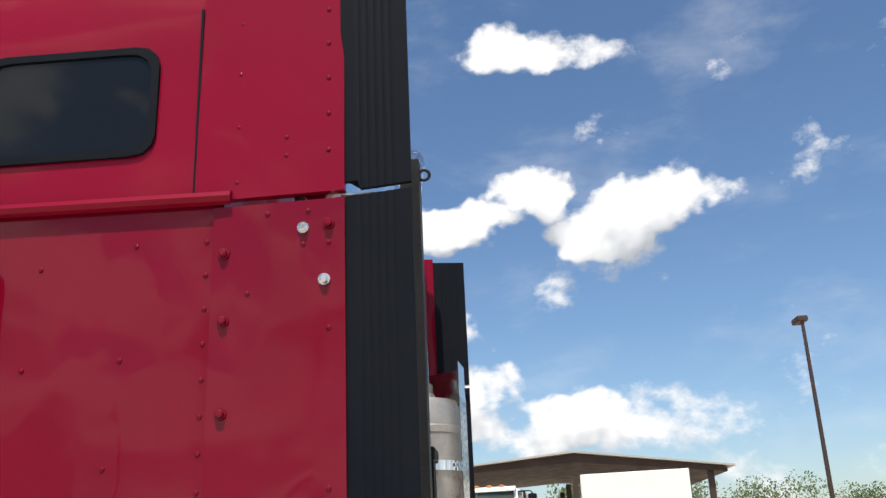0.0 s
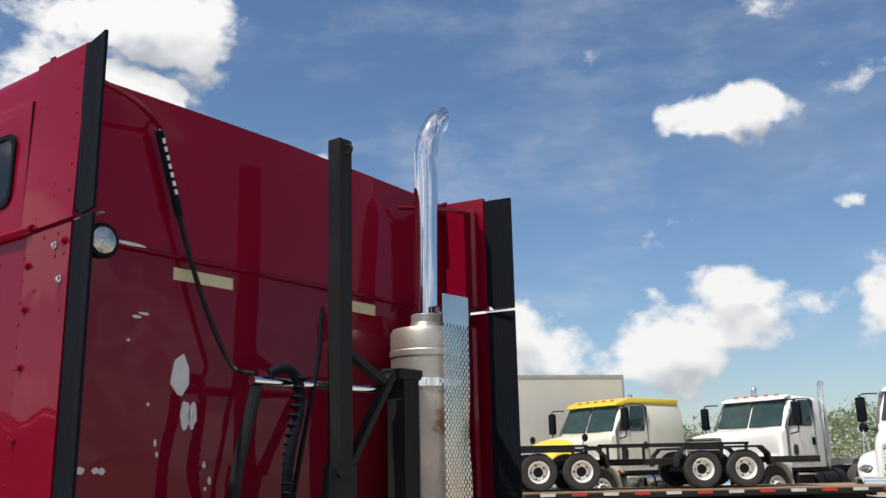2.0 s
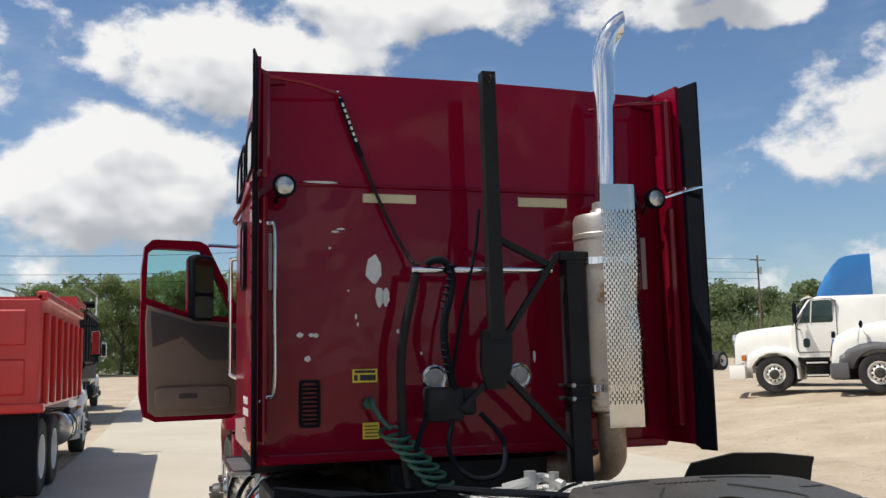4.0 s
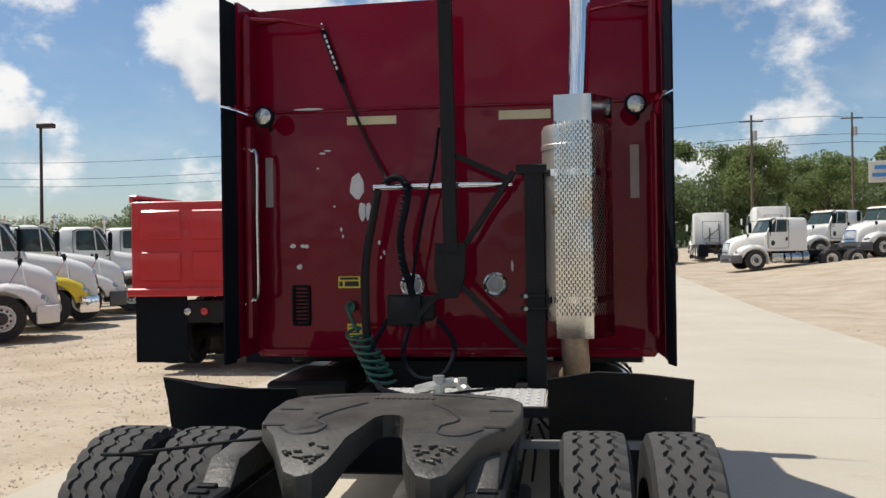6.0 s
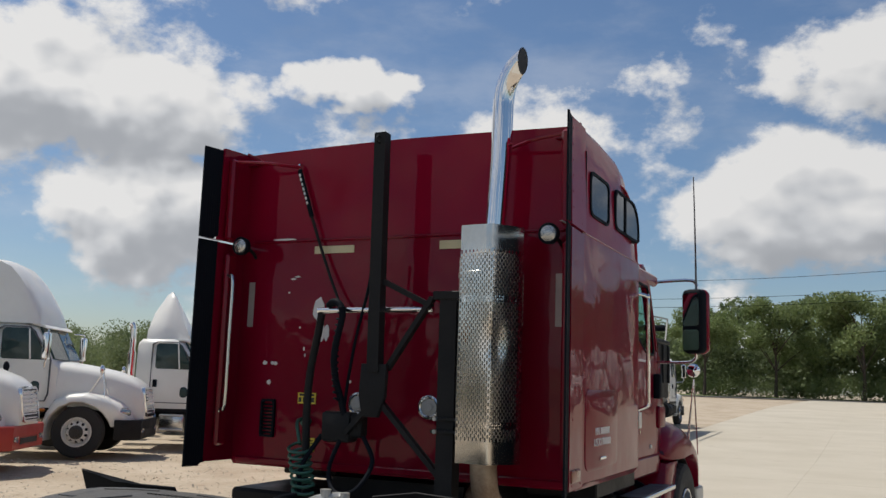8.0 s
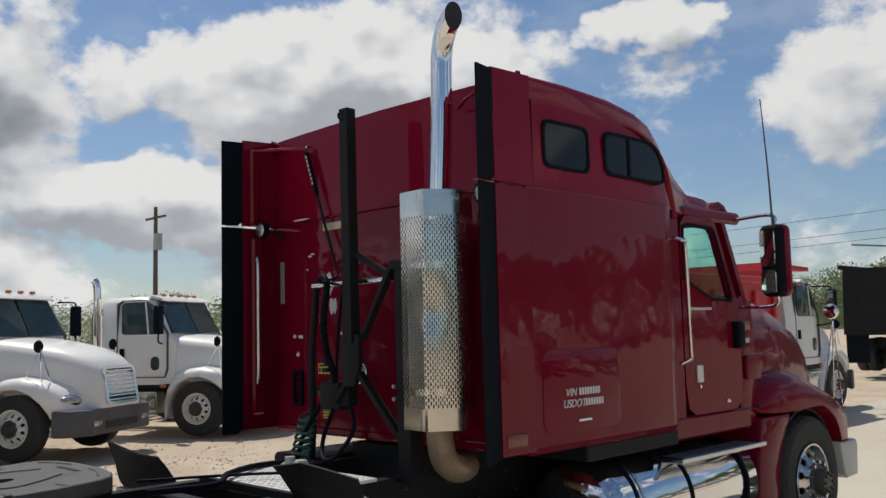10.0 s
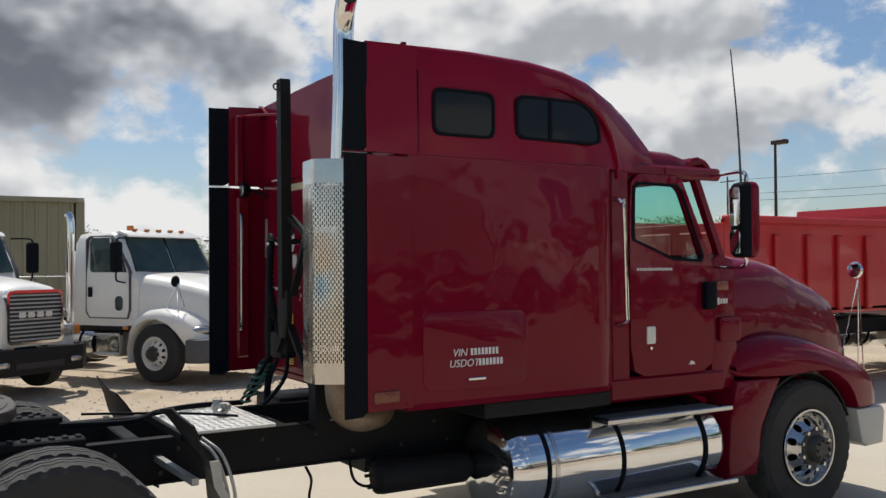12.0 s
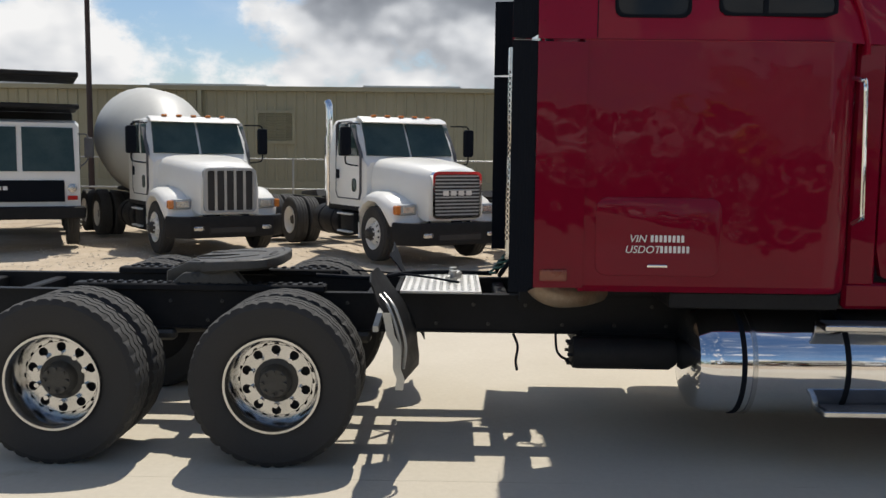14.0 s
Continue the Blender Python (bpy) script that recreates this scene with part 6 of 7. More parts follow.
            box(bm, (s * 1.10, -1.12, zz), (0.16, 0.56, 0.035), 0.008)
            part("step", bm, PLATE, t)
        # black strip: the shade of the gap under the cab, put into the colour
        bm = B()
        box(bm, (s * 1.0, -1.32, 0.91), (0.10, 1.5, 0.10), 0.015)
        part("cab_gap_shade", bm, BLACK, t)
        # convex mirror on a tripod
        if flat:
            continue
        bm = B()
        lathe(bm, [(0.02, 0), (0.07, 0.02), (0.10, 0.05), (0.09, 0.08), (0.0, 0.10)], (s * 0.98, 0.42, 1.74), Vector((0, -1, 0)), 14)
        fm = part("fender_mirror", bm, CHROME if mirror_paint is CHROME else RUBBER, t)
        for q in ((s * 1.0, 0.16, 1.27), (s * 0.88, 0.5, 1.24), (s * 1.02, 0.46, 1.20)):
            bm = B()
            bar(bm, (s * 0.98, 0.40, 1.70), q, 0.014)
            part("tripod_leg", bm, CHROME, fm)
    bm = B()
    prism(bm, [(-1.12, 2.60), (-1.02, 2.655), (-0.84, 2.60), (-0.78, 2.545), (-0.80, 2.53), (-0.92, 2.565)], "x", -0.93, 0.93, 0.02)
    part("roof_brow", bm, roof_paint or paint, t)
    for i in range(5):
        bm = B()
        box(bm, (-0.6 + 0.3 * i, -0.98, roof_z + 0.05), (0.11, 0.07, 0.045), 0.015)
        part("marker_light", bm, AMBER, t)
    if beacon:
        bm = B()
        cyl(bm, (0.1, -1.6, roof_z), (0.1, -1.6, roof_z + 0.16), 0.08, 0.06, 14)
        part("beacon", bm, AMBER, t)
    # hood, a long nose between the fenders
    bm = B()
    rows = []
    if flat:
        shape = ((-0.52, 1.86, 0.86, 1.0), (0.0, 1.82, 0.78, 1.0), (0.55, 1.76, 0.67, 0.95), (0.95, 1.70, 0.58, 0.8), (1.04, 1.64, 0.55, 0.78), (1.08, 1.54, 0.53, 0.78))
    else:
        shape = ((-0.54, 1.86, 0.94, 1.0), (-0.3, 1.83, 0.90, 1.0), (0.1, 1.77, 0.82, 0.95), (0.5, 1.69, 0.73, 0.9), (0.85, 1.57, 0.63, 0.8), (1.03, 1.45, 0.56, 0.75), (1.12, 1.28, 0.51, 0.72), (1.16, 1.0, 0.49, 0.72))
    for yy, z1, w, z0 in shape:
        half = [(w + 0.03, z0), (w + 0.03, (z0 + z1) / 2), (w, z1 - 0.17), (w - 0.06, z1 - 0.07), (w - 0.16, z1 - 0.015), (w - 0.34, z1 + 0.01), (0, z1 + 0.03)]
        rows.append([Vector((a, yy, b)) for a, b in half] + [Vector((-a, yy, b)) for a, b in half[-2::-1]])
    skin(bm, rows)
    hood = part("hood", bm, hood_paint, t, sharp=50)
    if nose_paint:
        bm = B()
        skin(bm, [[q + Vector((0.008 * (1 if q.x > 0 else -1), 0.006, 0.008)) for q in row] for row in rows[-5:]])
        part("nose_band", bm, nose_paint, hood)
    gy = shape[-1][0]
    gz1, gz0, gw = (1.60, 0.86, 0.46) if flat else (1.36, 0.84, 0.38)
    lean = Matrix.Translation((0, gy, gz0)) @ Matrix.Rotation(0.0 if flat else 0.16, 4, "X") @ Matrix.Translation((0, -gy, -gz0))
    bm = B()
    holed(bm, rounded(-gw - 0.05, gw + 0.05, gz0 - 0.04, gz1 + 0.05, 0.09), rounded(-gw, gw, gz0, gz1, 0.05), "y", gy - 0.05, gy + 0.05)
    bm.transform(lean)
    gr = part("grille", bm, GREY_STEEL if slats else CHROME, t)
    bm = B()
    box(bm, (0, gy - 0.0, (gz0 + gz1) / 2), (2 * gw, 0.04, gz1 - gz0))
    bm.transform(lean)
    part("grille_backing", bm, INK_HOLLOW, gr)
    if slats:
        for i in range(6):
            bm = B()
            box(bm, (-gw + 2 * gw * i / 5, gy + 0.02, (gz0 + gz1) / 2), (0.05, 0.03, gz1 - gz0))
            part("grille_bar", bm, GALV, gr)
    else:
        nb = 12 if flat else 8
        for i in range(nb):
            bm = B()
            box(bm, (0, gy + 0.028, gz0 + (i + 0.5) * (gz1 - gz0) / nb), (2 * gw, 0.022, (gz1 - gz0) / nb * 0.42), 0.004)
            bm.transform(lean)
            part("grille_bar", bm, GREY_STEEL if flat else CHROME, gr)
    if flat and not slats:
        for i in range(4):
            bm = B()
            box(bm, (-0.24 + i * 0.16, gy + 0.045, (gz0 + gz1) / 2 + 0.04), (0.11, 0.012, 0.085))
            part("bar", bm, PLATE, gr)
    # fenders, separate bulging arches with a skirt behind the wheel
    for s in (-1, 1):
        bm = B()
        rows = []
        if flat:
            arch = ((16, 0.62, 0.82, 1.08), (32, 0.60, 0.86, 1.12), (52, 0.59, 0.80, 1.14), (75, 0.59, 0.76, 1.15), (100, 0.59, 0.76, 1.15), (125, 0.60, 0.80, 1.14), (145, 0.61, 0.80, 1.12), (165, 0.62, 0.70, 1.10), (192, 0.64, 0.70, 1.08))
        else:
            arch = ((10, 0.62, 0.93, 1.00), (22, 0.61, 0.96, 1.06), (38, 0.60, 0.91, 1.11), (58, 0.59, 0.82, 1.14), (82, 0.59, 0.765, 1.15), (105, 0.59, 0.76, 1.15), (128, 0.60, 0.78, 1.15), (150, 0.61, 0.74, 1.13), (172, 0.62, 0.72, 1.11), (196, 0.64, 0.74, 1.10))
        for a, r_in, r_out, x1 in arch:
            c, d = math.cos(radians(a)), math.sin(radians(a))
            sec = [(0.46, r_out + 0.10), (0.74, r_out + 0.05), (x1 - 0.14, r_out + 0.01), (x1 - 0.05, r_out - 0.03), (x1 - 0.01, r_out - 0.09), (x1, r_in + 0.02), (x1 - 0.03, r_in), (0.46, r_in)]
            rows.append([Vector((s * u, r * c, 0.5 + r * d)) for u, r in sec])
        skin(bm, rows)
        part("front_fender", bm, fender_paint, t, sharp=50)
        bm = B()
        if flat:
            box(bm, (s * 0.84, 0.78, 0.97), (0.36, 0.10, 0.19), 0.025, seg=2)
            hl = part("headlight", bm, GREY_STEEL, t)
            bm = B()
            box(bm, (s * 0.82, 0.825, 0.97), (0.24, 0.03, 0.13), 0.01)
            part("lens", bm, LENS, hl)
            bm = B()
            box(bm, (s * 1.04, 0.80, 0.97), (0.11, 0.12, 0.16), 0.02)
            part("turn_signal", bm, AMBER, t)
        else:
            bmesh.ops.create_uvsphere(bm, u_segments=14, v_segments=8, radius=1.0, matrix=Matrix.Translation((s * 0.88, 0.84, 0.90)) @ Matrix.Rotation(-s * 0.55, 4, "Z") @ Matrix.Rotation(0.35, 4, "X") @ Matrix.Diagonal((0.19, 0.08, 0.085, 1)))
            hl = part("headlight", bm, LENS, t)
            bm = B()
            bmesh.ops.create_uvsphere(bm, u_segments=14, v_segments=8, radius=1.0, matrix=Matrix.Translation((s * 0.878, 0.825, 0.898)) @ Matrix.Rotation(-s * 0.55, 4, "Z") @ Matrix.Rotation(0.35, 4, "X") @ Matrix.Diagonal((0.21, 0.075, 0.105, 1)))
            part("bezel", bm, GREY_PLASTIC, hl)
            bm = B()
            box(bm, (s * 1.08, -0.70, 0.92), (0.07, 0.12, 0.06), 0.02)
            part("turn_signal", bm, AMBER, t)
    # bumper, its ends swept back to the wheels
    bm = B()
    e = 0.06 if flat else 0.0
    prism(bm, [(-1.13, 0.64 + e), (-1.08, 0.86 + e), (-0.80, 1.10 + e), (0.80, 1.10 + e), (1.08, 0.86 + e), (1.13, 0.64 + e), (1.06, 0.62 + e), (1.0, 0.82 + e), (0.76, 1.02 + e), (-0.76, 1.02 + e), (-1.0, 0.82 + e), (-1.06, 0.62 + e)], "z", 0.36, 0.76, 0.025)
    for v in bm.verts:
        v.co.y += 0.08
    bp = part("bumper", bm, bumper, t)
    # a flat black pad; the shade inside the slot is put into the colour
    bm = B()
    box(bm, (0, 1.175 + e, 0.50), (0.9, 0.02, 0.13), 0.02)
    part("bumper_slot", bm, INK_HOLLOW, bp)
    for s in (-1, 1):
        bm = B()
        box(bm, (s * 0.66, 1.175 + e, 0.54), (0.2, 0.024, 0.10), 0.03, seg=2)
        part("fog_lamp", bm, LENS, bp)
    for sd in stacks:
        s = 1 if sd == "right" else -1
        bm = B()
        tube(bm, [(s * 0.98, back - 0.14, 0.9), (s * 0.98, back - 0.14, 2.0), (s * 0.98, back - 0.14, 2.82), (s * 1.0, back - 0.20, 2.98)], 0.072, 12, 3)
        pipe = part("exhaust_pipe", bm, CHROME, t)
        bm = B()
        cyl(bm, (s * 0.98, back - 0.14, 1.2), (s * 0.98, back - 0.14, 2.3), 0.10, seg=14)
        part("muffler", bm, CHROME, pipe)
    if fairing:
        bm = B()
        rows = []
        if fairing == "point":
            pro = ((-0.85, 2.68, 0.72), (-1.0, 3.0, 0.60), (-1.2, 3.4, 0.42), (-1.38, 3.74, 0.22), (-1.48, 3.88, 0.10), (-1.60, 3.80, 0.08), (-1.9, 3.3, 0.08))
        else:
            pro = ((-0.92, 2.72, 0.90), (-1.0, 2.95, 0.95), (-1.2, 3.30, 0.96), (-1.42, 3.62, 0.96), (-1.62, 3.83, 0.95), (-1.82, 3.92, 0.94), (-2.3, 3.95, 0.94), (-2.5, 3.95, 0.94))
        for yy, z1, w in pro:
            half = [(w if fairing == "point" else 0.98, 2.62), (w, 2.62 + (z1 - 2.62) * 0.6), (w - 0.06, z1 - 0.06), (w * 0.6, z1), (0, z1 + 0.015)]
            if fairing == "point":
                half = [(0.78, 2.62), (0.72, 2.62 + (z1 - 2.62) * 0.3), (w + 0.05, z1 - 0.12 * (z1 - 2.5)), (w * 0.6, z1 - 0.02), (0, z1)]
            rows.append([Vector((a, yy, b)) for a, b in half] + [Vector((-a, yy, b)) for a, b in half[-2::-1]])
        skin(bm, rows)
        rf = part("roof_fairing", bm, paint, t, sharp=50)
        if fairing == "tall":
            for s in (-1, 1):
                bm = B()
                prism(bm, [(-2.0, 1.1), (-2.0, 2.66), (-2.5, 2.66), (-2.42, 1.1)], "x", *sorted((s * 0.93, s * 0.99)), bevel=0.02)
                part("cab_extender", bm, paint, rf)
    return t


def row_truck(label, px, py, heading, **kw):
    """A truck whose right front wheel stands at px, py."""
    h = radians(heading)
    kw.setdefault("size", 0.975)
    return bg_truck(label, px - 0.98 * math.sin(h), py + 0.98 * math.cos(h), heading, **kw)


H = 32
row_truck("white day cab tractor with flat hood and black bumper", -9.6, -2.1, H, style="flat", bumper=BLACK, beacon=False, tail=5.6)
row_truck("white day cab tractor with orange beacon and grey bumper", -9.9, 1.3, H, beacon=True, bumper=GREY_PLASTIC)
row_truck("white day cab tractor with faded red bumper", -10.7, 4.8, H, bumper=RED_BUMPER)
row_truck("white tractor with tall roof fairing and black bumper", -11.3, 8.3, H, bumper=BLACK, fairing="tall", sleeper=0.0, mirror_paint=CHROME)
row_truck("white day cab tractor with pointed roof deflector", -10.7, 11.8, H, bumper=WHITE, fairing="point", size=0.93)
row_truck("white tractor with yellow fenders", -11.6, 15.0, H, bumper=CHROME, fender_paint=YELLOW)
row_truck("white day cab tractor in the row", -12.3, 17.8, H, bumper=GREY_PLASTIC)
row_truck("white tractor with blue stripes in the row", -12.5, 21.0, H, bumper=BLACK)
row_truck("white day cab tractor at the end of the row", -12.8, 24.5, H)

# concrete mixer
mixer = row_truck("white concrete mixer truck with a pale drum and black bumper", -10.4, -6.25, 34, style="flat", bumper=BLACK, tail=6.2, name="mixer_truck", stacks=(), slats=True)
bm = B()
lathe(bm, [(0.5, -2.3), (0.75, -2.35), (1.12, -3.1), (1.22, -3.9), (1.15, -4.8), (0.8, -6.0), (0.55, -6.4)], (0, 0, 1.0), Vector((0, 0.98, -0.2)).normalized(), 36)
bmesh.ops.translate(bm, vec=(0, 0, 0.35), verts=bm.verts[:])
part("mixer_drum", bm, BOX_WHITE, mixer, "pale concrete drum")

# white cab-over refuse truck at the end of the row
cabover = thing("refuse_truck", "white cab-over refuse truck with a black lower front and packer body", "truck", pose(-10.6, -8.95, 0, 0, 0, 25 - 90))
cabover.scale = (0.92, 0.92, 0.92)
bm = B()
rows = []
for yy, z1, w in ((-1.75, 2.62, 1.12), (-1.7, 2.68, 1.15), (-0.1, 2.68, 1.15), (0.08, 2.62, 1.13), (0.22, 1.75, 1.13), (0.24, 0.95, 1.12)):
    rows.append([Vector(p) for p in ((w, yy, 0.9), (w, yy, z1 - 0.08), (w - 0.07, yy, z1), (-w + 0.07, yy, z1), (-w, yy, z1 - 0.08), (-w, yy, 0.9))])
skin(bm, rows)
part("cab", bm, WHITE, cabover)
for s in (-1, 1):
    bm = B()
    q = [(s * 0.05, 0.235, 1.62), (s * 1.04, 0.235, 1.62), (s * 1.02, 0.11, 2.52), (s * 0.05, 0.11, 2.52)]
    skin(bm, [[Vector(p) - Vector((0, 0.02, 0)) for p in q], [Vector(p) + Vector((0, 0.018, 0.003)) for p in q]])
    part("windscreen", bm, TRUCK_GLASS, cabover)
    bm = B()
    prism(bm, rounded(-1.2, -0.15, 1.65, 2.45, 0.06), "x", *sorted((s * 1.10, s * 1.165)), bevel=0.01)
    part("door_window", bm, TRUCK_GLASS, cabover)
    bm = B()
    lathe(bm, [(0.09, 0), (0.09, 0.03), (0.06, 0.045)], (s * 0.98, 0.25, 1.28), Vector((0, 1, 0)), 18)
    part("headlight", bm, LENS, cabover)
    bm = B()
    box(bm, (s * 0.98, 0.27, 1.08), (0.2, 0.04, 0.09), 0.01)
    part("turn_signal", bm, RED_LENS, cabover)
    wheel(cabover, s * 1.0, -0.95, 0.5, s, PLAIN_TYRE, WHITE_RIM, FRONT_HUB)
    for ya in (-4.8, -6.1):
        wheel(cabover, s * 1.05, ya, 0.5, s, PLAIN_TYRE, WHITE_DUAL, REAR_HUB)
    bm = B()
    tube(bm, [(s * 1.12, 0.1, 2.4), (s * 1.3, 0.25, 2.35), (s * 1.3, 0.25, 1.9), (s * 1.12, 0.2, 1.7)], 0.015, 6)
    box(bm, (s * 1.32, 0.25, 2.12), (0.18, 0.06, 0.42), 0.02)
    part("door_mirror", bm, GREY_PLASTIC, cabover)
    bm = B()
    box(bm, (s * 0.42, -3.4, 0.85), (0.1, 6.4, 0.24))
    part("frame_rail", bm, BLACK, cabover)
bm = B()
box(bm, (0, 0.25, 1.22), (1.66, 0.05, 0.44), 0.01)
fp = part("front_panel", bm, RUBBER, cabover)
for i in range(4):
    bm = B()
    box(bm, (0.28 + i * 0.115, 0.285, 1.28), (0.085, 0.012, 0.075))
    part("bar", bm, SIGN_WHITE, fp)
bm = B()
box(bm, (0, 0.36, 0.78), (2.44, 0.2, 0.26), 0.03)
part("bumper", bm, BLACK, cabover)
bm = B()
prism(bm, [(-1.9, 1.0), (-1.9, 2.9), (-2.6, 3.0), (-6.6, 3.0), (-7.0, 2.2), (-7.0, 1.0)], "x", -1.1, 1.1, 0.04)
part("packer_body", bm, BLACK, cabover)
for z in (2.95, 3.6):
    bm = B()
    box(bm, (0, -0.75, z), (2.3, 2.2, 0.10), 0.02)
    part("lift_arm", bm, BLACK, cabover)
bm = B()
bar(bm, (1.15, 0.25, 2.9), (1.15, 0.35, 3.75), 0.14)
bar(bm, (1.15, 0.3, 3.7), (1.05, 0.35, 4.25), 0.05)
part("lift_post", bm, GREY_STEEL, cabover)

# red dump truck ahead of the tractor
dump = bg_truck("red dump truck with black mud flaps, seen from behind", -4.45, 15.2, 90, paint=WHITE, tail=7.2, name="dump_truck", group="", stacks=())
z0, z1, ya, yb = 1.2, 2.56, -7.7, -3.0
for s in (-1, 1):
    bm = B()
    box(bm, (s * 1.22, (ya + yb) / 2, (z0 + z1) / 2), (0.06, yb - ya, z1 - z0))
    part("bed_side", bm, BRIGHT_RED, dump)
bm = B()
box(bm, (0, yb, (z0 + z1) / 2 + 0.1), (2.5, 0.06, z1 - z0 + 0.2))
part("bed_front", bm, BRIGHT_RED, dump)
bm = B()
box(bm, (0, (ya + yb) / 2, z0), (2.5, yb - ya, 0.08))
part("bed_floor", bm, BRIGHT_RED, dump)
for s in (-1, 1):
    for i in range(7):
        bm = B()
        box(bm, (s * 1.28, ya + 0.35 + i * 0.72, (z0 + z1) / 2 - 0.1), (0.08, 0.12, z1 - z0 - 0.2), 0.02)
        part("bed_rib", bm, BRIGHT_RED, dump)
    bm = B()
    box(bm, (s * 1.26, (ya + yb) / 2, z1), (0.14, yb - ya, 0.12), 0.02)
    part("bed_rim", bm, BRIGHT_RED, dump)
    bm = B()
    box(bm, (s * 0.85, ya + 0.05, 0.62), (0.80, 0.02, 1.0))
    part("mud_flap", bm, RUBBER, dump)
    for k, m in ((0.18, RED_LENS), (0.44, LENS)):
        bm = B()
        lathe(bm, [(0.055, 0), (0.055, 0.02), (0.04, 0.03)], (s * k, ya + 0.05, 0.88), Vector((0, -1, 0)), 16)
        part("tail_light", bm, m, dump)
bm = B()
box(bm, (0, ya - 0.04, 1.86), (2.5, 0.08, 1.3), 0.01)
tg = part("tailgate", bm, BRIGHT_RED, dump)
for x in (-0.8, 0.0, 0.8):
    for z in (1.55, 2.16):
        bm = B()
        box(bm, (x * 0.98, ya - 0.09, z), (0.62, 0.04, 0.44), 0.02)
        part("tailgate_panel", bm, BRIGHT_RED, tg)
bm = B()
box(bm, (0, ya - 0.02, 1.17), (2.64, 0.2, 0.12), 0.02)
part("tail_sill", bm, BRIGHT_RED, dump)
bm = B()
box(bm, (0, ya + 0.1, 0.88), (0.9, 0.1, 0.34), 0.02)
part("rear_plate", bm, BLACK, dump)
bm = B()
prism(bm, [(yb, z1 + 0.1), (yb + 0.05, z1 + 0.35), (yb + 1.7, z1 + 0.30), (yb + 1.7, z1 + 0.22), (yb + 0.1, z1 + 0.2)], "x", -1.2, 1.2)
part("cab_shield", bm, BRIGHT_RED, dump)

# dark dump truck farther on
dump2 = bg_truck("white-nosed dump truck with a black ribbed bed and chrome stack", -5.62, 33.9, 91, paint=WHITE, style="flat", tail=9.05, name="dump_truck", group="", stacks=("right", "left"), rims=FRONT_RIM, mirror_paint=CHROME, size=1.0)
ya, yb = -9.7, -3.6
bm = B()
box(bm, (0, (ya + yb) / 2, 1.17), (2.38, yb - ya, 0.1))
bed2 = part("bed", bm, BLACK, dump2)
for s in (-1, 1):
    bm = B()
    prism(bm, [(ya, 1.12), (yb, 1.12), (yb, 3.22), (ya + 0.2, 3.12)], "x", *sorted((s * 1.20, s * 1.26)))
    part("bed_side", bm, BLACK, bed2)
for y, z, h in ((yb, 2.2, 2.2), (ya + 0.05, 2.1, 2.0)):
    bm = B()
    box(bm, (0, y, z), (2.38, 0.06, h))
    part("bed_wall", bm, BLACK, bed2)
for s in (-1, 1):
    for i in range(6):
        bm = B()
        box(bm, (s * 1.29, ya + 0.5 + i * 1.1, 2.35), (0.08, 0.22, 1.4), 0.02)
        part("bed_rib", bm, BLACK, bed2)
    bm = B()
    box(bm, (s * 1.28, (ya + yb) / 2, 3.16), (0.12, yb - ya, 0.14), 0.03)
    part("bed_rim", bm, BLACK, bed2)
    bm = B()
    bar(bm, (s * 1.22, yb - 0.4, 3.2), (s * 1.22, yb + 0.1, 4.1), 0.05)
    bar(bm, (s * 1.22, ya + 1.0, 3.9), (s * 1.22, yb + 0.1, 4.1), 0.05)
    part("tarp_arm", bm, GALV, bed2)
    bm = B()
    box(bm, (s * 0.9, ya + 0.1, 0.75), (0.66, 0.02, 0.95))
    part("mud_flap", bm, RUBBER, dump2)
bm = B()
cyl(bm, (-1.15, yb + 0.05, 3.75), (1.15, yb + 0.05, 3.75), 0.12, seg=12)
part("tarp_roll", bm, RUBBER, bed2)

# ---- east side ----
HE = 128
row_e = 160
bg_truck("cream sleeper truck with yellow roof and hood edge", 17.75, 8.25, row_e, paint=CREAM, roof_paint=YELLOW, nose_paint=YELLOW, fender_paint=CREAM, sleeper=1.0, bumper=CHROME, style="sloped", group="parked trucks east")
bg_truck("white tractor with tall twin stacks and a chrome grille", 19.2, 4.6, row_e, style="flat", stacks=("right", "left"), bumper=CHROME, group="parked trucks east")
bg_truck("white tractor with rounded hood", 18.2, 0.4, 172, sleeper=1.2, bumper=CHROME, group="parked trucks east")
bg_truck("white tractor beyond the box truck", 15.2, 18.0, 140, style="flat", sleeper=1.2, bumper=WHITE, group="parked trucks east")
bg_truck("blue tractor with a tall roof fairing", 18.7, 22.0, 140, paint=BLUE, fairing="tall", sleeper=1.2, size=1.08, bumper=GREY_PLASTIC, group="parked trucks east")

# refrigerated box truck
boxt = bg_truck("white box truck with a dark grille and roof cooler", 16.2, 15.0, 136, bumper=GREY_PLASTIC, fender_paint=GREY_PLASTIC, tail=7.6, name="box_truck", group="", stacks=())
bm = B()
box(bm, (0, -5.3, 2.35), (2.5, 6.0, 2.45), 0.03)
bx = part("cargo_box", bm, BOX_WHITE, boxt)
bm = B()
for s in (-1, 1):
    for z in (1.14, 3.54):
        box(bm, (s * 1.25, -5.3, z), (0.03, 6.02, 0.09))
    for y in (-2.32, -8.28):
        box(bm, (s * 1.24, y, 2.35), (0.06, 0.06, 2.46))
part("box_trim", bm, GALV, bx)
bm = B()
box(bm, (0, -2.15, 3.0), (1.9, 0.35, 0.8), 0.05)
cyl(bm, (0, -1.6, 2.92), (0, -1.6, 3.12), 0.55, 0.5, 20)
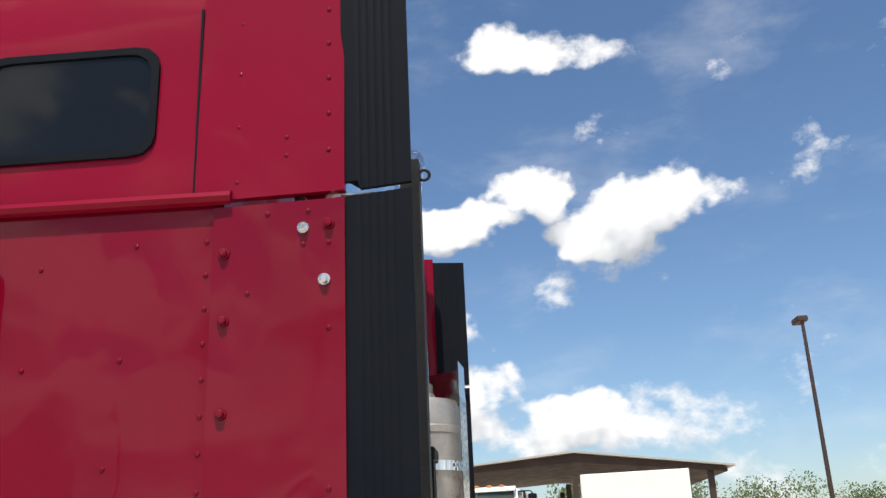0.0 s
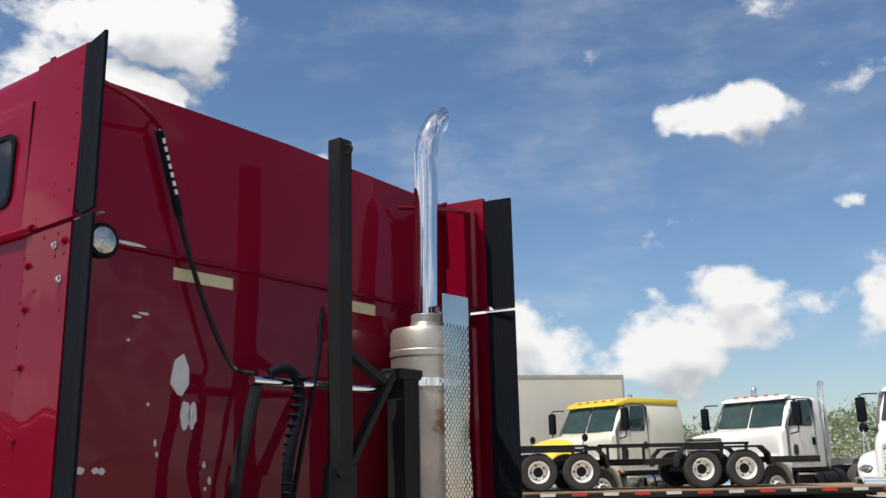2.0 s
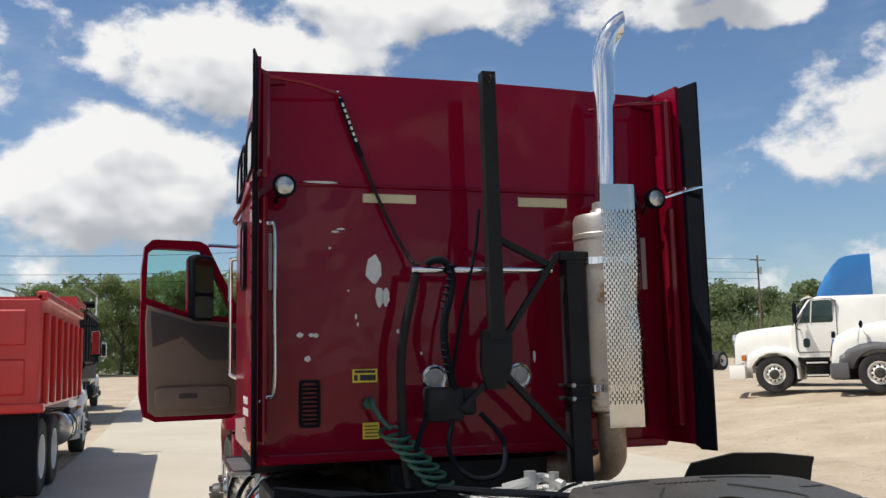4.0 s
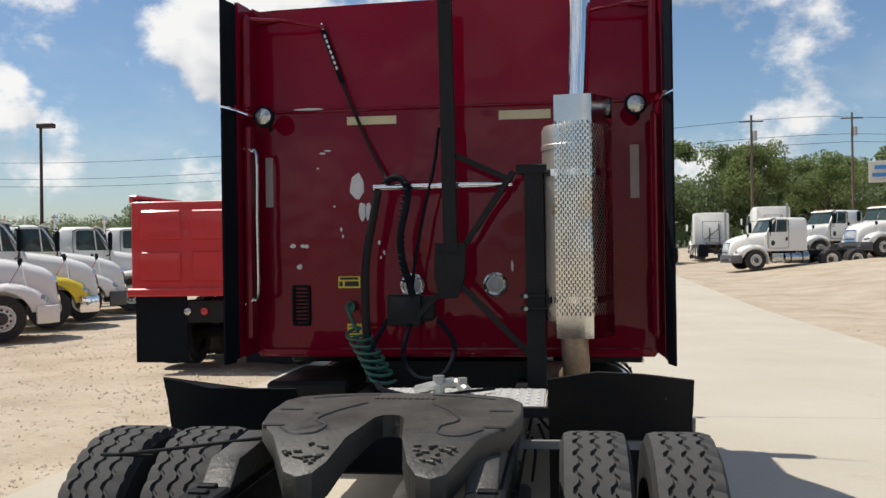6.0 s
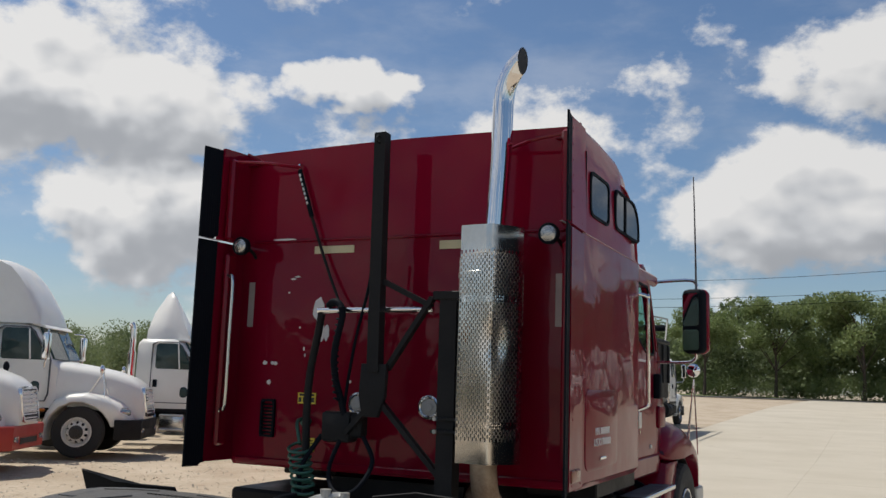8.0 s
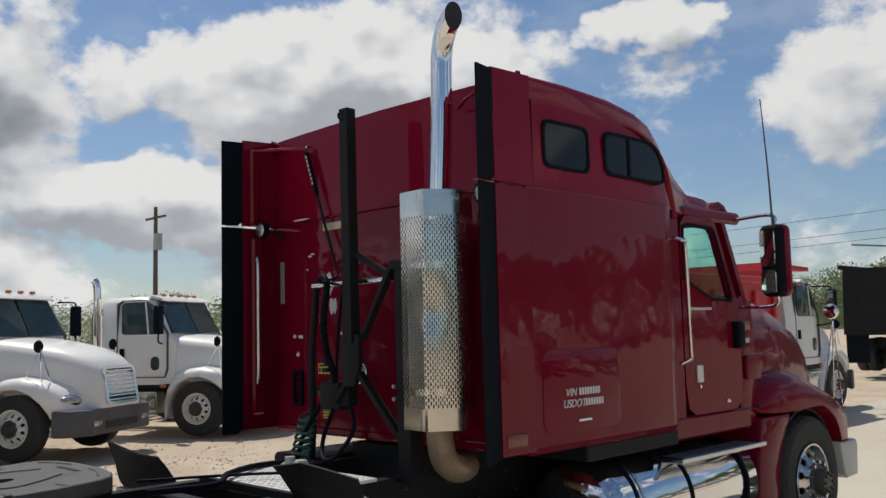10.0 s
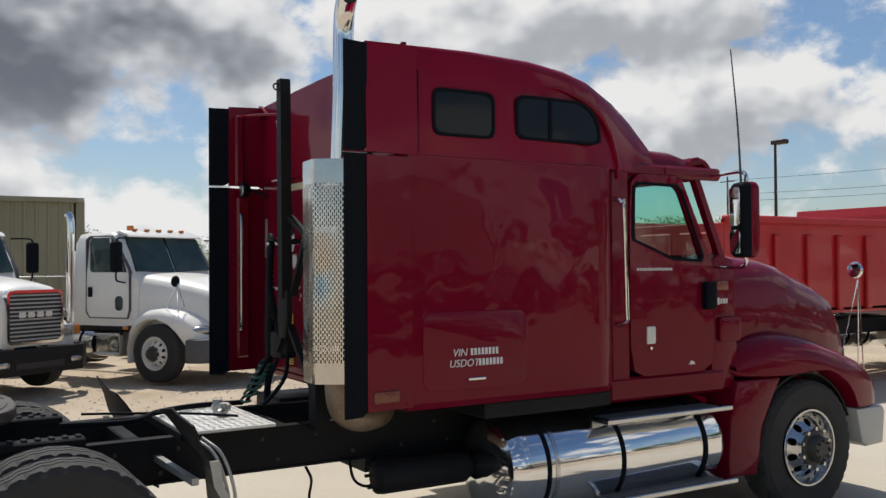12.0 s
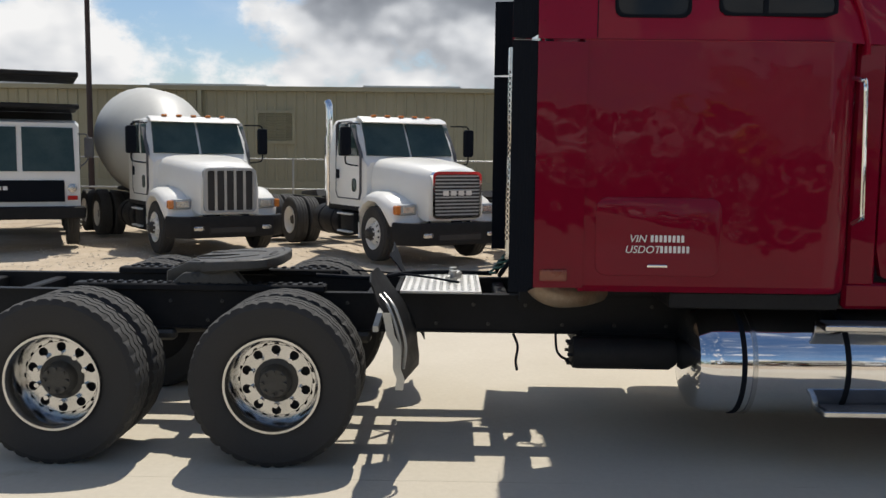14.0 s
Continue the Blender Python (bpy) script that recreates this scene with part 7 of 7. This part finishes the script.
part("cooler_unit", bm, WHITE, boxt)

# flatbed trailer with two small trailers on its deck
flat_t = thing("flatbed_trailer", "black flatbed trailer with worn plank deck and red-white edge", "trailer", pose(11.98, 8.95, 0.28, 0, 0, HE - 90))
bm = B()
box(bm, (0, -6.0, 0.90), (2.5, 12.0, 0.10), 0.01)
part("deck_frame", bm, BLACK, flat_t)
for i in range(8):
    bm = B()
    box(bm, (-1.09 + i * 0.312, -6.0, 0.967), (0.30, 11.96, 0.035), 0.006)
    part("plank", bm, DECK, flat_t)
for s in (-1, 1):
    for i in range(20):
        bm = B()
        box(bm, (s * 1.255, -0.35 - i * 0.6, 0.93), (0.012, 0.29, 0.06))
        part("marker_tape", bm, RED_BUMPER if i % 2 else BOX_WHITE, flat_t)
    bm = B()
    prism(bm, [(-0.05, 0.85), (-0.05, 0.62), (-1.2, 0.45), (-12, 0.45), (-12, 0.85)], "x", *sorted((s * 0.50, s * 0.58)))
    part("side_beam", bm, BLACK, flat_t)
    bm = B()
    prism(bm, [(-0.05, 0.85), (-0.05, 0.60), (-1.7, 0.45), (-2.0, 0.85)], "x", *sorted((s * 1.18, s * 1.24)))
    part("side_skirt", bm, BLACK, flat_t)
    for ya in (-2.75, -4.03):
        wheel(flat_t, s * 1.05, ya, 0.44, s, PLAIN_TYRE, WHITE_DUAL, REAR_HUB)
    bm = B()
    box(bm, (s * 1.1, -6.6, 0.60), (0.1, 3.6, 0.3))
    part("hanger", bm, BLACK, flat_t)


def small_trailer(x, y, z):
    t = thing("utility_trailer", "black tandem utility trailer standing on the flatbed deck", "trailer", pose(x, y, z, 0, 0, HE - 90), "utility trailers")
    for s in (-1, 1):
        for ya in (-0.42, 0.42):
            w = wheel(t, s * 0.92, ya, 0.365, s, PLAIN_TYRE, WHITE_DUAL, EMPTY)
            w.scale = (0.76, 0.72, 0.72)
        bm = B()
        poly = [(-0.95, 0.42), (-0.90, 0.66), (-0.76, 0.80), (0.76, 0.80), (0.90, 0.66), (0.95, 0.42), (0.91, 0.42), (0.86, 0.64), (0.74, 0.76), (-0.74, 0.76), (-0.86, 0.64), (-0.91, 0.42)]
        prism(bm, poly, "x", *sorted((s * 0.78, s * 1.05)))
        part("fender", bm, BLACK, t)
        bm = B()
        box(bm, (s * 0.74, 0.2, 0.52), (0.06, 4.4, 0.12))
        box(bm, (s * 0.74, 0.9, 0.85), (0.05, 3.0, 0.05))
        part("side_rail", bm, BLACK, t)
        for yy in (2.35, 1.9, 1.5, -0.55):
            bm = B()
            bar(bm, (s * 0.74, yy, 0.52), (s * 0.74, yy, 0.87), 0.05)
            part("stake", bm, BLACK, t)
    bm = B()
    box(bm, (0, 0.2, 0.56), (1.45, 4.4, 0.05))
    part("bed", bm, DECK, t)
    bm = B()
    bar(bm, (-0.7, 2.4, 0.5), (0, 3.4, 0.45), 0.09)
    bar(bm, (0.7, 2.4, 0.5), (0, 3.4, 0.45), 0.09)
    part("drawbar", bm, BLACK, t)
    return t


hx, hy = math.cos(radians(HE)), math.sin(radians(HE))
zt = 0.28 + 0.985
for d in (3.05, 6.25):
    small_trailer(11.98 - hx * d, 8.95 - hy * d, zt)

# black pipe rack on the flatbed of a parked service truck
rack2 = thing("pipe_rack", "black steel pipe rack standing beside the drive", "rack", pose(21.5, -2.6, ground_z(21.5, 0), 0, 0, 10))
for y in (-2.4, -1.2, 0.0, 1.2, 2.4):
    bm = B()
    bar(bm, (0, y, 0), (0, y, 2.05), 0.07)
    part("post", bm, BLACK, rack2)
for z in (1.55, 2.0):
    bm = B()
    bar(bm, (0, -3.2, z), (0, 2.6, z), 0.06)
    part("rail", bm, BLACK, rack2)

rear_box = bg_truck("white box truck with its back to the drive", 25.5, -4.6, 350, tail=6.2, name="box_truck", group="", stacks=())
bm = B()
box(bm, (0, -4.9, 2.2), (2.4, 5.2, 1.15), 0.018)
part("cargo_box", bm, WHITE, rear_box)

# ---- far trucks towards the road ----
for x, y, hd, lab in ((10.0, 43.0, 190, "white tractor far down the lot"), (14.0, 47.0, 200, "white tractor far down the lot"), (16.5, 45.0, 205, "white tractor far down the lot"), (19.0, 41.0, 205, "white tractor far down the lot"), (21.5, 37.0, 205, "white tractor far down the lot"), (6.9, 60.0, 88, "white sleeper tractor seen from behind, far down the lot"), (10.6, 61.0, 88, "white sleeper tractor seen from behind, far down the lot"), (14.4, 62.0, 95, "white sleeper tractor far down the lot")):
    bg_truck(lab, x, y, hd, sleeper=1.4 if y > 55 else 0.6, stacks=(), group="far trucks", tall=y > 55)

# ---- poles, wires, fence, sign ----


def light_pole(x, y, h):
    z = ground_z(x, y)
    t = thing("street_lamp", "dark square lot light on a tall pole", "lamp", pose(x, y, z), "lot lights")
    bm = B()
    cyl(bm, (0, 0, 0), (0, 0, h), 0.09, 0.06, 12)
    part("pole", bm, BROWN, t)
    bm = B()
    box(bm, (0.25, 0, h + 0.02), (0.75, 0.38, 0.2), 0.03)
    part("lamp_head", bm, BROWN, t)


def power_pole(x, y, h):
    z = ground_z(x, y)
    t = thing("utility_pole", "weathered wooden utility pole with crossarm", "pole", pose(x, y, z), "utility poles")
    bm = B()
    cyl(bm, (0, 0, 0), (0, 0, h), 0.16, 0.10, 10)
    part("pole", bm, WOOD_POLE, t)
    bm = B()
    bar(bm, (-1.1, 0, h - 0.6), (1.1, 0, h - 0.6), 0.11)
    part("crossarm", bm, WOOD_POLE, t)
    bm = B()
    cyl(bm, (0.3, 0, h - 2.4), (0.3, 0, h - 1.5), 0.22, seg=12)
    part("transformer", bm, GREY_STEEL, t)


light_pole(29.3, -11.2, 8.6)
light_pole(-22.5, 32.6, 7.3)
light_pole(-19.6, -11.2, 9.0)
POLES = [(-70, 83, 11.5), (-24, 83, 11.5), (18.2, 83, 12.5), (30.2, 93, 13.8), (70, 95, 13)]
for x, y, h in POLES:
    power_pole(x, y, h)
power_pole(-42, 20, 9)
for k, (a, b) in enumerate(zip(POLES, POLES[1:])):
    for dz in (0.5, 2.2, 3.0):
        bm = B()
        za, zb = ground_z(*a[:2]) + a[2] - dz, ground_z(*b[:2]) + b[2] - dz
        tube(bm, [(a[0], a[1], za), ((a[0] + b[0]) / 2, a[1], (za + zb) / 2 - 0.5), (b[0], b[1], zb)], 0.02, 5)
        solo("power_line", bm, RUBBER, "black overhead power line between poles", "cable", "power lines")
chain = thing("rail_fence", "thin galvanised pipe fence before the metal building", "fence")
for i in range(12):
    bm = B()
    cyl(bm, (-18.6, -34 + i * 3.2, 0), (-18.6, -34 + i * 3.2, 1.75), 0.03, seg=8)
    part("fence_post", bm, GALV, chain)
for z in (1.72, 0.9):
    bm = B()
    cyl(bm, (-18.6, -34, z), (-18.6, 1.2, z), 0.022, seg=8)
    part("fence_rail", bm, GALV, chain)
fence = thing("fence", "grey board fence beside the drive", "fence")
for i in range(14):
    bm = B()
    y = 52 + i * 0.8
    box(bm, (4.2 + i * 0.18, y, ground_z(0, y) + 0.9), (0.05, 0.76, 1.8), 0.01, Matrix.Rotation(-0.22, 3, "Z"))
    part("board", bm, FENCE_WOOD, fence)
sign = thing("roadside_sign", "blue and white roadside sign on a post", "sign", pose(31.0, 83, ground_z(0, 83), 0, 0, -15))
bm = B()
box(bm, (0, 0, 7.6), (4.6, 0.3, 2.0), 0.05)
sb = part("sign_panel", bm, BOX_WHITE, sign)
bm = B()
box(bm, (1.9, -0.17, 7.6), (0.8, 0.03, 1.9))
part("blue_field", bm, BLUE, sb)
bm = B()
for z, w in ((8.0, 2.6), (7.3, 3.0)):
    box(bm, (-0.5, -0.17, z), (w, 0.03, 0.35))
part("bar", bm, BLUE, sb)
bm = B()
cyl(bm, (0, 0, 0), (0, 0, 7), 0.2, seg=12)
part("post", bm, GALV, sign)
